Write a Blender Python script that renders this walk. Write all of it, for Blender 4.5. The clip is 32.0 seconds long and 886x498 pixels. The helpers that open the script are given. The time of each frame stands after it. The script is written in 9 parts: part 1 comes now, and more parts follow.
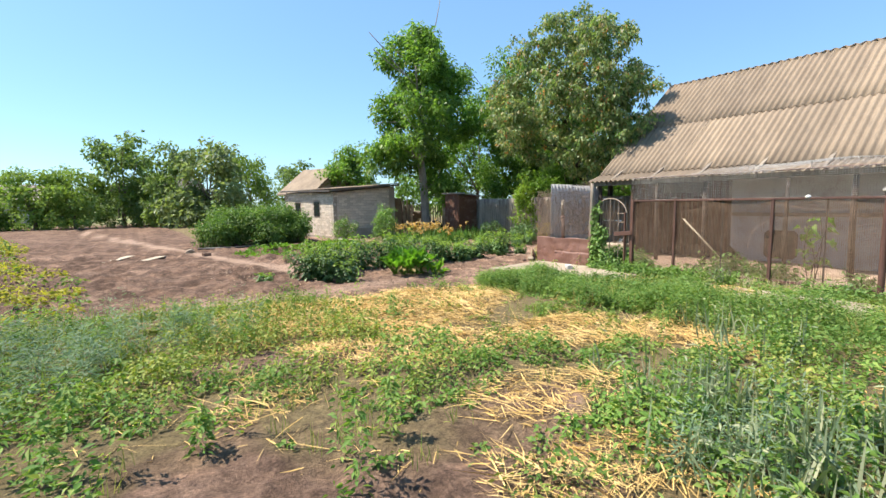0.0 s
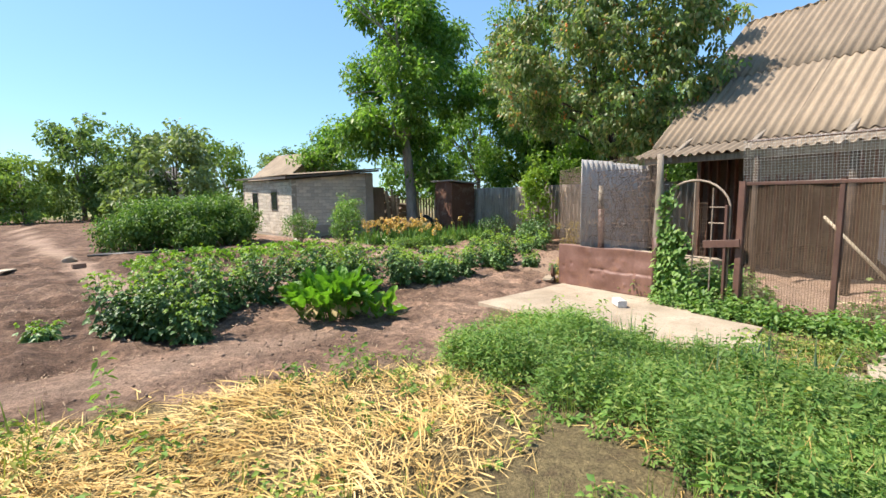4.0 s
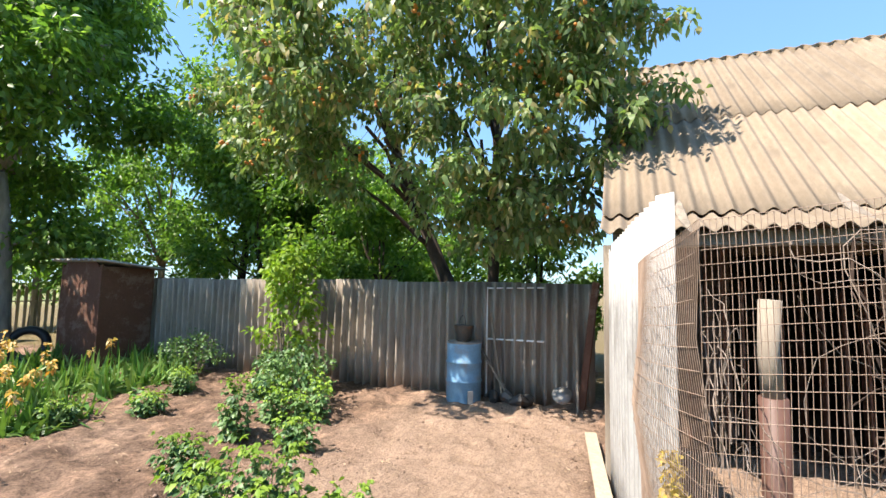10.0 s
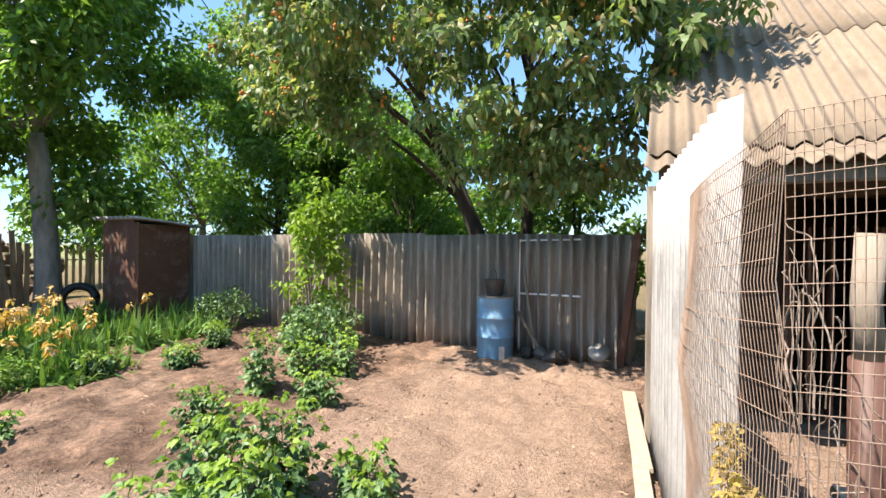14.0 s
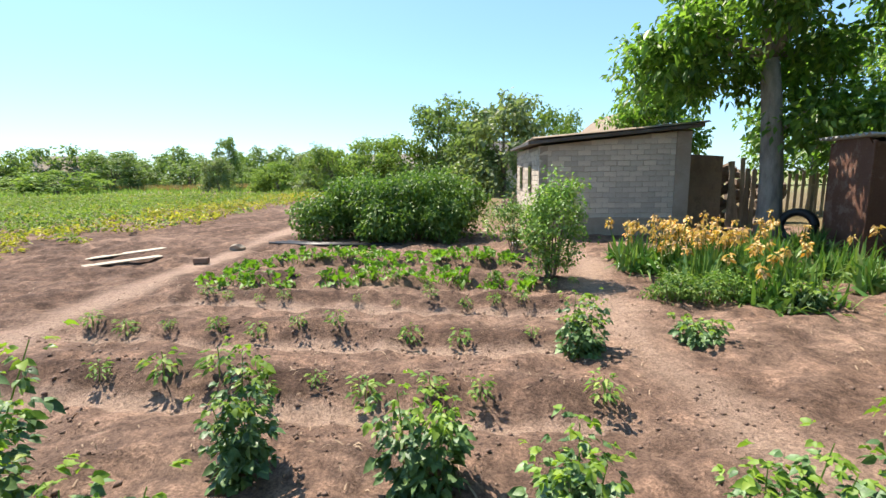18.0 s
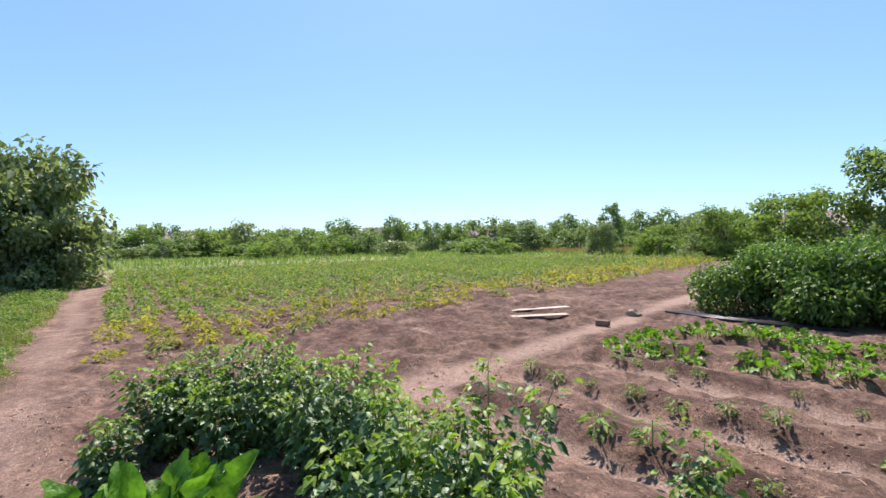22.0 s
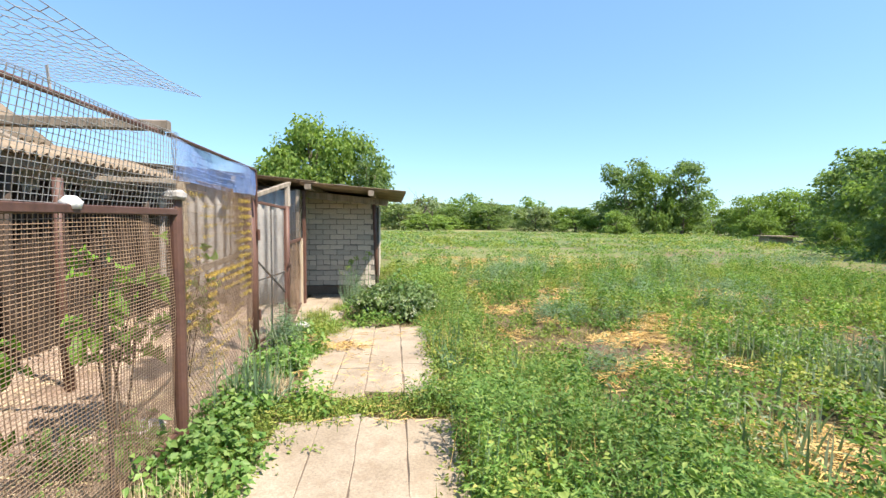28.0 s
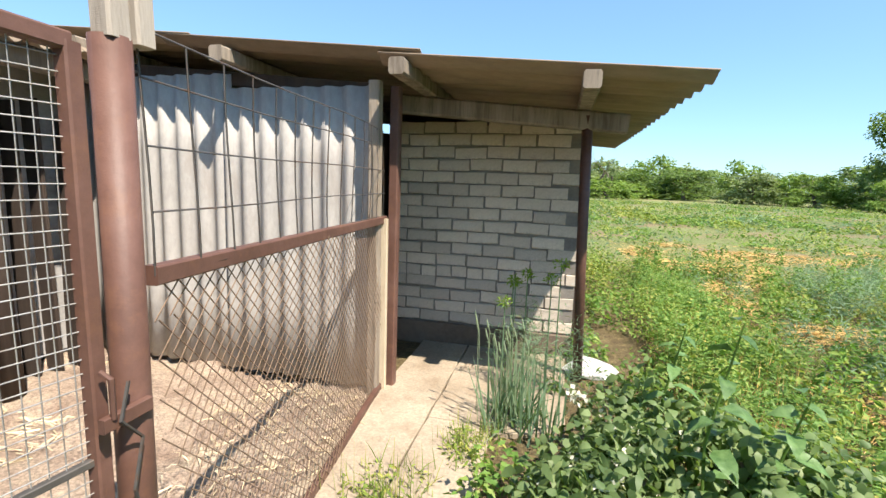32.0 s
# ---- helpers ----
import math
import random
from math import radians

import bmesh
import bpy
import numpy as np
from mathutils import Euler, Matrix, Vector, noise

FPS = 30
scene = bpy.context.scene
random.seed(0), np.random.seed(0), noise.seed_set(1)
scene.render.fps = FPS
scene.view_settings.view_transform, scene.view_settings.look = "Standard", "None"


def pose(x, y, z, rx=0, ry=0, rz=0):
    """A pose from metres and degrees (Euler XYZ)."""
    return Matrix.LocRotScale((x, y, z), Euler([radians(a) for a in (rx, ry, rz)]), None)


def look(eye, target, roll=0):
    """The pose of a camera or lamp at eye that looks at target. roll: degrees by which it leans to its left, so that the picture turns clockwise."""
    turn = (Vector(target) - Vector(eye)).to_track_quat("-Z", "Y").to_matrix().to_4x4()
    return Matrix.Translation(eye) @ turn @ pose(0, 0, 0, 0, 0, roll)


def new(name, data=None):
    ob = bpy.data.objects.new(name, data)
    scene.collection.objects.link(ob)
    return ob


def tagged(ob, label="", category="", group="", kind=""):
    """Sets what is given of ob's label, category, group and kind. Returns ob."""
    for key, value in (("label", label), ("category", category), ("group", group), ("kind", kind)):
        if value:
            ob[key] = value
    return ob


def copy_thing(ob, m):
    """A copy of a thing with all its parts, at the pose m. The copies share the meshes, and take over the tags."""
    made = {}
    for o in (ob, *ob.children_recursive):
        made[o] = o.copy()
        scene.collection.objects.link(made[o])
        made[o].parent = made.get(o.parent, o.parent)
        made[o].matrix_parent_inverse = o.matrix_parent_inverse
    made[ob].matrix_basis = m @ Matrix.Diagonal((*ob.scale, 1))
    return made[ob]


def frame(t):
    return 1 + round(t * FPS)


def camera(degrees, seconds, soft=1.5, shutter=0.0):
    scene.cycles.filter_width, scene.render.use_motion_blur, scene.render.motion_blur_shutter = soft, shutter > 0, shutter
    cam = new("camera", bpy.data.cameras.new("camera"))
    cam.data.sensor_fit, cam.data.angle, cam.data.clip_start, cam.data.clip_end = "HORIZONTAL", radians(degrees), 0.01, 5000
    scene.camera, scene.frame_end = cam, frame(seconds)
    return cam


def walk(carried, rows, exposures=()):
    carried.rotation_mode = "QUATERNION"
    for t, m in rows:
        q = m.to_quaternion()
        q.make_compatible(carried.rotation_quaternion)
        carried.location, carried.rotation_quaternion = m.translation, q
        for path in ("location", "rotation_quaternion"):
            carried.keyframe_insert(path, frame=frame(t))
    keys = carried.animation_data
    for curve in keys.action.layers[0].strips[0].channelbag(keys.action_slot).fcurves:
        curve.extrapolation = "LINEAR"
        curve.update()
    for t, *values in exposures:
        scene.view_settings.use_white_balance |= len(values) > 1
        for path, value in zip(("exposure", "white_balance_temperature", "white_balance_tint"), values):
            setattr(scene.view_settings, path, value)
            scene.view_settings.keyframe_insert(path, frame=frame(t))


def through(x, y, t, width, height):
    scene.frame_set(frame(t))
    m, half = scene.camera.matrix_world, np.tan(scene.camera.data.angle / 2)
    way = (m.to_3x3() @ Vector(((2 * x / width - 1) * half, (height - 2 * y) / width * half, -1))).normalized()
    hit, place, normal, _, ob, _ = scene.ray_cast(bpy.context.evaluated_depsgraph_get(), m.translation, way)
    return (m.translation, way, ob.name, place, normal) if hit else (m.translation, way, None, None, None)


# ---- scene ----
cam = camera(87.3, 32.0)
PATH = [
    (0, (-0.075, 0.087, 1.506), (1.041, 1.735, 1.314), -0.8),
    (0.5, (0.345, 0.578, 1.435), (1.432, 2.242, 1.215), -0.8),
    (1, (0.768, 0.994, 1.556), (1.888, 2.637, 1.345), -0.8),
    (1.5, (1.003, 1.361, 1.510), (2.152, 2.982, 1.280), -0.8),
    (2, (1.493, 1.835, 1.443), (2.645, 3.453, 1.204), -0.8),
    (2.5, (1.828, 2.261, 1.438), (2.984, 3.881, 1.240), -0.8),
    (3, (2.300, 2.725, 1.434), (3.393, 4.387, 1.229), -0.9),
    (3.5, (2.715, 3.098, 1.436), (3.801, 4.763, 1.213), -0.9),
    (5.5, (3.971, 4.881, 1.296), (5.162, 6.477, 1.105), -0.0),
    (6, (4.305, 5.489, 1.243), (5.635, 6.969, 1.040), 0.2),
    (6.5, (4.614, 6.045, 1.246), (6.051, 7.421, 1.036), 0.3),
    (7, (5.083, 6.520, 1.213), (6.600, 7.804, 0.991), 0.5),
    (7.5, (5.386, 6.968, 1.187), (6.983, 8.149, 0.953), 0.6),
    (8, (5.694, 7.476, 1.262), (7.367, 8.549, 1.037), 0.9),
    (8.5, (6.092, 7.911, 1.307), (7.834, 8.875, 1.112), 0.9),
    (9, (6.481, 8.367, 1.411), (8.288, 9.211, 1.267), 1.1),
    (9.5, (6.756, 8.622, 1.490), (8.605, 9.383, 1.436), 1.2),
    (10, (7.052, 8.799, 1.572), (8.912, 9.511, 1.750), 1.1),
    (10.5, (7.097, 8.902, 1.747), (8.925, 9.584, 2.186), 1.2),
    (11, (7.034, 8.943, 1.850), (8.815, 9.589, 2.491), 1.2),
    (11.5, (7.027, 8.926, 1.860), (8.789, 9.560, 2.563), 1.2),
    (12, (7.060, 8.922, 1.874), (8.863, 9.541, 2.479), 1.0),
    (12.5, (7.095, 8.946, 1.794), (8.960, 9.538, 2.208), 0.9),
    (13, (7.124, 8.915, 1.658), (9.026, 9.486, 1.894), 1.0),
    (13.5, (7.196, 8.836, 1.547), (9.098, 9.447, 1.651), 0.8),
    (14, (7.427, 8.803, 1.504), (9.231, 9.668, 1.499), 0.6),
    (14.5, (7.690, 9.007, 1.505), (9.221, 10.293, 1.433), -0.0),
    (15, (7.859, 9.186, 1.510), (8.919, 10.874, 1.338), -0.6),
    (15.5, (7.768, 9.203, 1.466), (8.328, 11.109, 1.236), -1.4),
    (17.5, (7.645, 9.166, 1.470), (7.355, 11.126, 1.201), -0.9),
    (18, (7.638, 9.162, 1.468), (7.250, 11.099, 1.154), -0.8),
    (18.5, (7.599, 9.148, 1.431), (7.051, 11.029, 1.030), -0.7),
    (19, (7.552, 9.049, 1.295), (6.744, 10.815, 0.817), -0.8),
    (19.5, (7.493, 8.988, 1.285), (6.413, 10.599, 0.798), -1.0),
    (20, (7.407, 8.862, 1.320), (6.094, 10.320, 0.932), -1.2),
    (20.5, (7.347, 8.853, 1.451), (5.879, 10.192, 1.225), -1.3),
    (21, (7.329, 8.851, 1.608), (5.764, 10.091, 1.504), -1.4),
    (21.5, (7.333, 8.835, 1.600), (5.716, 10.012, 1.560), -1.2),
    (22, (7.334, 8.827, 1.580), (5.691, 9.967, 1.558), -1.1),
    (22.5, (7.326, 8.829, 1.565), (5.680, 9.966, 1.541), -1.0),
    (23, (7.326, 8.882, 1.550), (5.582, 9.862, 1.520), -1.0),
    (23.5, (7.185, 8.977, 1.518), (5.259, 9.516, 1.500), -1.0),
    (24, (7.037, 8.726, 1.507), (5.045, 8.557, 1.476), -0.8),
    (24.5, (7.010, 8.350, 1.513), (5.198, 7.504, 1.509), -0.4),
    (25, (6.945, 7.934, 1.515), (5.577, 6.475, 1.507), -0.2),
    (25.5, (6.998, 7.630, 1.630), (6.161, 5.814, 1.576), -0.1),
    (26, (7.178, 7.271, 1.592), (6.605, 5.356, 1.528), 0.0),
    (26.5, (7.286, 6.854, 1.550), (6.841, 4.905, 1.483), 0.2),
    (28.5, (7.715, 4.436, 1.476), (7.565, 2.447, 1.338), 0.6),
    (29, (7.732, 3.742, 1.452), (7.655, 1.748, 1.323), 0.7),
    (29.5, (7.818, 3.046, 1.422), (7.837, 1.053, 1.263), 1.0),
    (30, (7.822, 2.356, 1.400), (7.959, 0.371, 1.201), 1.3),
    (30.5, (7.868, 1.723, 1.379), (8.072, -0.255, 1.165), 1.8),
    (31, (7.956, 1.047, 1.427), (8.263, -0.915, 1.189), 1.8),
    (31.5, (7.991, 0.436, 1.414), (8.369, -1.510, 1.150), 1.8),
    (32, (8.139, -0.223, 1.388), (8.612, -2.144, 1.097), 1.9),
]
walk(cam, [(t, look(eye, target, roll)) for t, eye, target, roll in PATH], [(0, 1.02, 6550, 13), (5.8, 1.02, 6550, 13), (6.8, 1.07, 6550, 13), (8.3, 1.07, 6550, 13), (9.2, 1.26, 6550, 13), (9.7, 1.4, 6550, 13), (10.2, 1.4, 6550, 13), (11.2, 1.04, 6550, 13), (12.2, 1.06, 6550, 13), (13.3, 1.24, 6600, 14), (14.2, 1.42, 6650, 15), (15.2, 1.6, 6700, 16), (16.3, 1.25, 6650, 15), (17.5, 1.14, 6600, 15), (20, 1.1, 6550, 14), (21.5, 0.79, 6250, 25), (23.3, 0.78, 6200, 24), (24.5, 0.93, 6350, 17), (26, 1.08, 6550, 14), (32, 1.12, 6600, 13)])


SUN_TO = Vector((-0.52, 0.39, 1.0)).normalized()
world = bpy.data.worlds.new("sky_world")
scene.world = world
world.use_nodes = True
sky = world.node_tree.nodes.new("ShaderNodeTexSky")
sky.sky_type = "NISHITA"
sky.sun_disc = False
sky.sun_elevation = math.asin(SUN_TO.z)
sky.sun_rotation = math.atan2(SUN_TO.x, SUN_TO.y) % (2 * math.pi)
sky.altitude, sky.air_density, sky.dust_density, sky.ozone_density = 100, 1.0, 0.5, 3.0
tint = world.node_tree.nodes.new("ShaderNodeMix")
tint.data_type, tint.blend_type = "RGBA", "MULTIPLY"
tint.inputs[0].default_value, tint.inputs[7].default_value = 1.0, (0.86, 1.05, 1.09, 1)
world.node_tree.links.new(sky.outputs[0], tint.inputs[6])
even = world.node_tree.nodes.new("ShaderNodeMix")
even.data_type, even.blend_type = "RGBA", "MIX"
even.inputs[0].default_value, even.inputs[7].default_value = 0.42, (1.35, 2.65, 4.45, 1)
world.node_tree.links.new(tint.outputs[2], even.inputs[6])
world.node_tree.links.new(even.outputs[2], world.node_tree.nodes["Background"].inputs[0])
world.node_tree.nodes["Background"].inputs[1].default_value = 0.115
sun = new("sun", bpy.data.lights.new("sun", "SUN"))
sun.data.energy, sun.data.angle, sun.data.color = 5.0, radians(0.53), (1.0, 0.92, 0.80)
sun.matrix_world = look(SUN_TO * 40, (0, 0, 0))

# ---- small tools ----
R = np.random.default_rng(7)


def rng(k):
    return np.random.default_rng(k)


def lattice(x, y, size, seed):
    """Smooth value noise of 0 to 1 on arrays."""
    t = rng(seed).random((256, 256))
    u, v = np.asarray(x) / size, np.asarray(y) / size
    i, j = np.floor(u).astype(int), np.floor(v).astype(int)
    a, b = u - i, v - j
    a, b = a * a * (3 - 2 * a), b * b * (3 - 2 * b)
    i, j, i1, j1 = i % 256, j % 256, (i + 1) % 256, (j + 1) % 256
    return (t[i, j] * (1 - a) + t[i1, j] * a) * (1 - b) + (t[i, j1] * (1 - a) + t[i1, j1] * a) * b


def mesh_np(name, verts, faces, mats, smooth=False):
    """A mesh from arrays; faces is one array or several (n, k) arrays of corner numbers."""
    faces = faces if isinstance(faces, list) else [faces]
    faces = [np.asarray(f, dtype=np.int32) for f in faces if len(f)]
    me = bpy.data.meshes.new(name)
    verts = np.asarray(verts, dtype=np.float32)
    me.vertices.add(len(verts))
    me.vertices.foreach_set("co", verts.ravel())
    loops = np.concatenate([f.ravel() for f in faces])
    totals = np.concatenate([np.full(len(f), f.shape[1], dtype=np.int32) for f in faces])
    starts = np.concatenate([[0], np.cumsum(totals)[:-1]]).astype(np.int32)
    me.loops.add(len(loops))
    me.loops.foreach_set("vertex_index", loops)
    me.polygons.add(len(totals))
    me.polygons.foreach_set("loop_start", starts)
    me.polygons.foreach_set("loop_total", totals)
    if smooth:
        me.polygons.foreach_set("use_smooth", np.ones(len(totals), dtype=bool))
    me.update(calc_edges=True)
    me.validate()
    for m in (mats if isinstance(mats, (list, tuple)) else [mats]):
        me.materials.append(m)
    return me


def thing(name, label, category, loc=(0, 0, 0), group="", kind="", turn=0):
    ob = new(name)
    ob.matrix_basis = pose(*loc, 0, 0, turn)
    return tagged(ob, label, category, group, kind)


def part(name, me, parent, label="", loc=(0, 0, 0)):
    ob = new(name, me)
    ob.parent = parent
    ob.location = loc
    if label:
        ob["label"] = label
    return ob


class Solid:
    """Gathers verts and faces of one part."""

    def __init__(self):
        self.v, self.f = [], []

    def add(self, verts, faces):
        n = len(self.v)
        self.v += [tuple(map(float, p)) for p in verts]
        self.f += [tuple(n + i for i in f) for f in faces]
        return self

    def box(self, x0, x1, y0, y1, z0, z1):
        return self.beam((x0, (y0 + y1) / 2, (z0 + z1) / 2), (x1, (y0 + y1) / 2, (z0 + z1) / 2), abs(y1 - y0), abs(z1 - z0))

    def beam(self, p, q, w, h, chamfer=None):
        """A bar from p to q, w wide and h high across, with its long edges taken off."""
        p, q = Vector(p), Vector(q)
        d = (q - p).normalized()
        side = d.cross(Vector((0, 0, 1))) if abs(d.z) < 0.9 else Vector((0, 1, 0)).cross(d)
        side.normalize()
        up = side.cross(d)
        c = min(w, h) * 0.12 if chamfer is None else chamfer
        a, b = w / 2, h / 2
        ring = [(-a + c, -b), (a - c, -b), (a, -b + c), (a, b - c), (a - c, b), (-a + c, b), (-a, b - c), (-a, -b + c)]
        vs = [e + side * u + up * v for e in (p, q) for u, v in ring]
        fs = [(i, (i + 1) % 8, 8 + (i + 1) % 8, 8 + i) for i in range(8)] + [tuple(range(7, -1, -1)), tuple(range(8, 16))]
        return self.add(vs, fs)

    def tube(self, pts, radii, sides=6):
        pts = [Vector(p) for p in pts]
        radii = radii if isinstance(radii, (list, tuple)) else [radii] * len(pts)
        vs, fs, prev = [], [], None
        for i, p in enumerate(pts):
            d = (pts[min(i + 1, len(pts) - 1)] - pts[max(i - 1, 0)]).normalized()
            a = d.orthogonal().normalized() if prev is None else (prev - d * prev.dot(d)).normalized()
            prev, b = a, d.cross(a)
            vs += [p + (a * math.cos(t) + b * math.sin(t)) * radii[i] for t in (2 * math.pi * k / sides for k in range(sides))]
        for i in range(len(pts) - 1):
            for k in range(sides):
                fs.append((i * sides + k, i * sides + (k + 1) % sides, (i + 1) * sides + (k + 1) % sides, (i + 1) * sides + k))
        fs += [tuple(range(sides - 1, -1, -1)), tuple(range((len(pts) - 1) * sides, len(pts) * sides))]
        return self.add(vs, fs)

    def mesh(self, name, mat, smooth=False):
        me = bpy.data.meshes.new(name)
        me.from_pydata(self.v, [], self.f)
        me.materials.append(mat)
        if smooth:
            for p in me.polygons:
                p.use_smooth = len(p.vertices) == 4
        me.update()
        return me


def wires(segments, r):
    """Thin three-sided rods along (n, 2, 3) segments: verts and faces."""
    s = np.asarray(segments, dtype=float)
    d = s[:, 1] - s[:, 0]
    d /= np.linalg.norm(d, axis=1, keepdims=True) + 1e-9
    ref = np.where(np.abs(d[:, 2:3]) < 0.9, [[0, 0, 1.0]], [[1.0, 0, 0]])
    a = np.cross(d, ref)
    a /= np.linalg.norm(a, axis=1, keepdims=True)
    b = np.cross(d, a)
    off = [a * math.cos(t) * r + b * math.sin(t) * r for t in (0.5, 2.6, 4.7)]
    v = np.stack([s[:, e] + o for e in (0, 1) for o in off], axis=1)
    n = np.arange(len(s))[:, None] * 6
    f = np.concatenate([n + np.array([[i, (i + 1) % 3, 3 + (i + 1) % 3, 3 + i]]) for i in range(3)])
    return v.reshape(-1, 3), f


def wire_mesh(name, p, q, z0, z1, dv, dh, r, mat, sag=0.012, seed=0, lean=0.0, diamond=False, top2=None):
    """Netting between the ground points p and q: upright rods dv apart, level rods dh apart; or diamonds."""
    p, q = np.array(p, float), np.array(q, float)
    length = np.linalg.norm(q - p)
    n = np.array([-(q - p)[1], (q - p)[0]]) / length
    g = rng(seed)
    ph = g.random(4) * 6

    def at(u, z):
        top = z1 if top2 is None else z1 + (top2 - z1) * u / length
        zz = z0 + z * (top - z0)
        w = sag * (np.sin(u * 5 + ph[0]) + np.sin(zz * 6 + u * 3 + ph[1])) + lean * z
        xy = p + np.outer(u / length, q - p) + np.outer(w, n)
        return np.column_stack([xy, zz + 0.4 * sag * np.sin(u * 4 + ph[2])])

    seg = []
    if diamond:
        h = z1 - z0
        for s in (1, -1):
            for k in np.arange(-h / dv - 1, length / dv + h / dv + 1):
                zs = np.linspace(0, 1, 13)
                u = k * dv + s * zs * h
                keep = (u >= 0) & (u <= length)
                pts = at(np.clip(u, 0, length), zs)
                seg += [(pts[i], pts[i + 1]) for i in range(12) if keep[i] and keep[i + 1]]
    else:
        for u in np.arange(0, length + 1e-6, dv):
            zs = np.linspace(0, 1, 6)
            pts = at(np.full(6, u), zs)
            seg += [(pts[i], pts[i + 1]) for i in range(5)]
        for z in np.append(np.arange(0, 1 - 0.3 * dh / (z1 - z0), dh / (z1 - z0)), 1.0):
            us = np.linspace(0, length, max(3, int(length / 0.2)))
            pts = at(us, np.full(len(us), z))
            seg += [(pts[i], pts[i + 1]) for i in range(len(us) - 1)]
    v, f = wires(np.array(seg), r)
    return mesh_np(name, v, f, mat)


def corrugated(name, width, length, pitch, amp, mat, thick=0.007, warp=0.0, seed=0):
    """A waved sheet: waves across x, length along y, its middle plane at z 0."""
    nu, nl = int(width / pitch * 8), 4
    g = rng(seed)
    x = np.linspace(0, width, nu + 1)
    y = np.linspace(0, length, nl + 1)
    X, Y = np.meshgrid(x, y, indexing="ij")
    Z = amp * np.cos(X / pitch * 2 * np.pi) + warp * np.sin(Y / length * 3 + g.random() * 6)
    top = np.stack([X, Y, Z + thick / 2], -1).reshape(-1, 3)
    bot = np.stack([X, Y, Z - thick / 2], -1).reshape(-1, 3)
    m, w = (nu + 1) * (nl + 1), nl + 1
    i, j = [a.ravel() for a in np.meshgrid(np.arange(nu), np.arange(nl), indexing="ij")]
    a = i * w + j
    ft = np.column_stack([a, a + w, a + w + 1, a + 1])
    fb = np.column_stack([a + 1, a + w + 1, a + w, a]) + m
    e = np.arange(nu) * w
    f1 = np.column_stack([e, e + m, e + w + m, e + w])
    e2 = e + nl
    f2 = np.column_stack([e2, e2 + w, e2 + w + m, e2 + m])
    k = np.arange(nl)
    f3 = np.column_stack([k, k + 1, k + 1 + m, k + m])
    k2 = k + nu * w
    f4 = np.column_stack([k2, k2 + m, k2 + 1 + m, k2 + 1])
    return mesh_np(name, np.concatenate([top, bot]), np.concatenate([ft, fb, f1, f2, f3, f4]), mat, smooth=False)


# leaf outlines: along, across, lift; and their triangles
LEAF4 = (np.array([(0, 0, 0), (0.45, -0.5, 0.16), (1, 0, -0.05), (0.45, 0.5, 0.16)]), np.array([(0, 1, 2), (0, 2, 3)]))
LEAF6 = (np.array([(0, 0, 0), (0.3, -0.45, 0.13), (0.3, 0.45, 0.13), (0.68, -0.38, 0.07), (0.68, 0.38, 0.07), (1, 0, -0.12)]), np.array([(0, 1, 2), (1, 3, 4), (1, 4, 2), (3, 5, 4)]))
SPIKE = (np.array([(0, -0.5, 0), (0, 0.5, 0), (1, 0, 0.0)]), np.array([(0, 1, 2)]))
LEAF7 = (np.array([(0, 0, 0), (0.28, -0.44, 0.12), (0.28, 0.44, 0.12), (0.68, -0.36, 0.06), (0.68, 0.36, 0.06), (1, 0, -0.12), (0.5, 0, -0.02)]),
         np.array([(0, 1, 6), (1, 3, 6), (3, 5, 6), (5, 4, 6), (4, 2, 6), (2, 0, 6)]))
BLADE = (np.array([(0, -0.5, 0), (0, 0.5, 0), (0.5, -0.42, 0), (0.5, 0.42, 0), (1, 0, 0)]), np.array([(0, 1, 3), (0, 3, 2), (2, 3, 4)]))
BROAD = (np.array([(0, -0.07, 0), (0, 0.07, 0), (0.25, -0.34, 0.10), (0.25, 0, -0.02), (0.25, 0.34, 0.10), (0.5, -0.5, 0.17), (0.5, 0, -0.03), (0.5, 0.5, 0.17),
                   (0.78, -0.36, 0.10), (0.78, 0, -0.02), (0.78, 0.36, 0.10), (1, 0, 0)]),
         np.array([(0, 3, 2), (0, 1, 3), (1, 4, 3), (2, 3, 6), (2, 6, 5), (3, 4, 7), (3, 7, 6), (5, 6, 9), (5, 9, 8), (6, 7, 10), (6, 10, 9), (8, 9, 11), (9, 10, 11)]))


def foliage(shape, base, way, length, width, droop=0.3, g=R, curl=0.5):
    """Leaves of one outline at base points along ways, hanging by droop: verts and triangles."""
    tv, tf = shape
    base, way = np.asarray(base, float), np.asarray(way, float)
    n = len(base)
    way = way / (np.linalg.norm(way, axis=1, keepdims=True) + 1e-9)
    length, width = np.broadcast_to(length, n)[:, None, None], np.broadcast_to(width, n)[:, None, None]
    droop = np.broadcast_to(droop, n)[:, None]
    side = np.cross(way, [0, 0, 1.0]) + 1e-6
    side /= np.linalg.norm(side, axis=1, keepdims=True)
    nor = np.cross(side, way)
    roll = g.normal(0, curl, n)[:, None]
    side, nor = side * np.cos(roll) + nor * np.sin(roll), nor * np.cos(roll) - side * np.sin(roll)
    u, v, w = tv[None, :, 0:1], tv[None, :, 1:2], tv[None, :, 2:3]
    P = base[:, None] + u * length * way[:, None] + v * width * side[:, None] + w * width * nor[:, None]
    P[:, :, 2] -= (tv[None, :, 0] ** 2) * droop * length[:, :, 0]
    F = tf[None] + (np.arange(n) * len(tv))[:, None, None]
    return P.reshape(-1, 3), F.reshape(-1, 3)


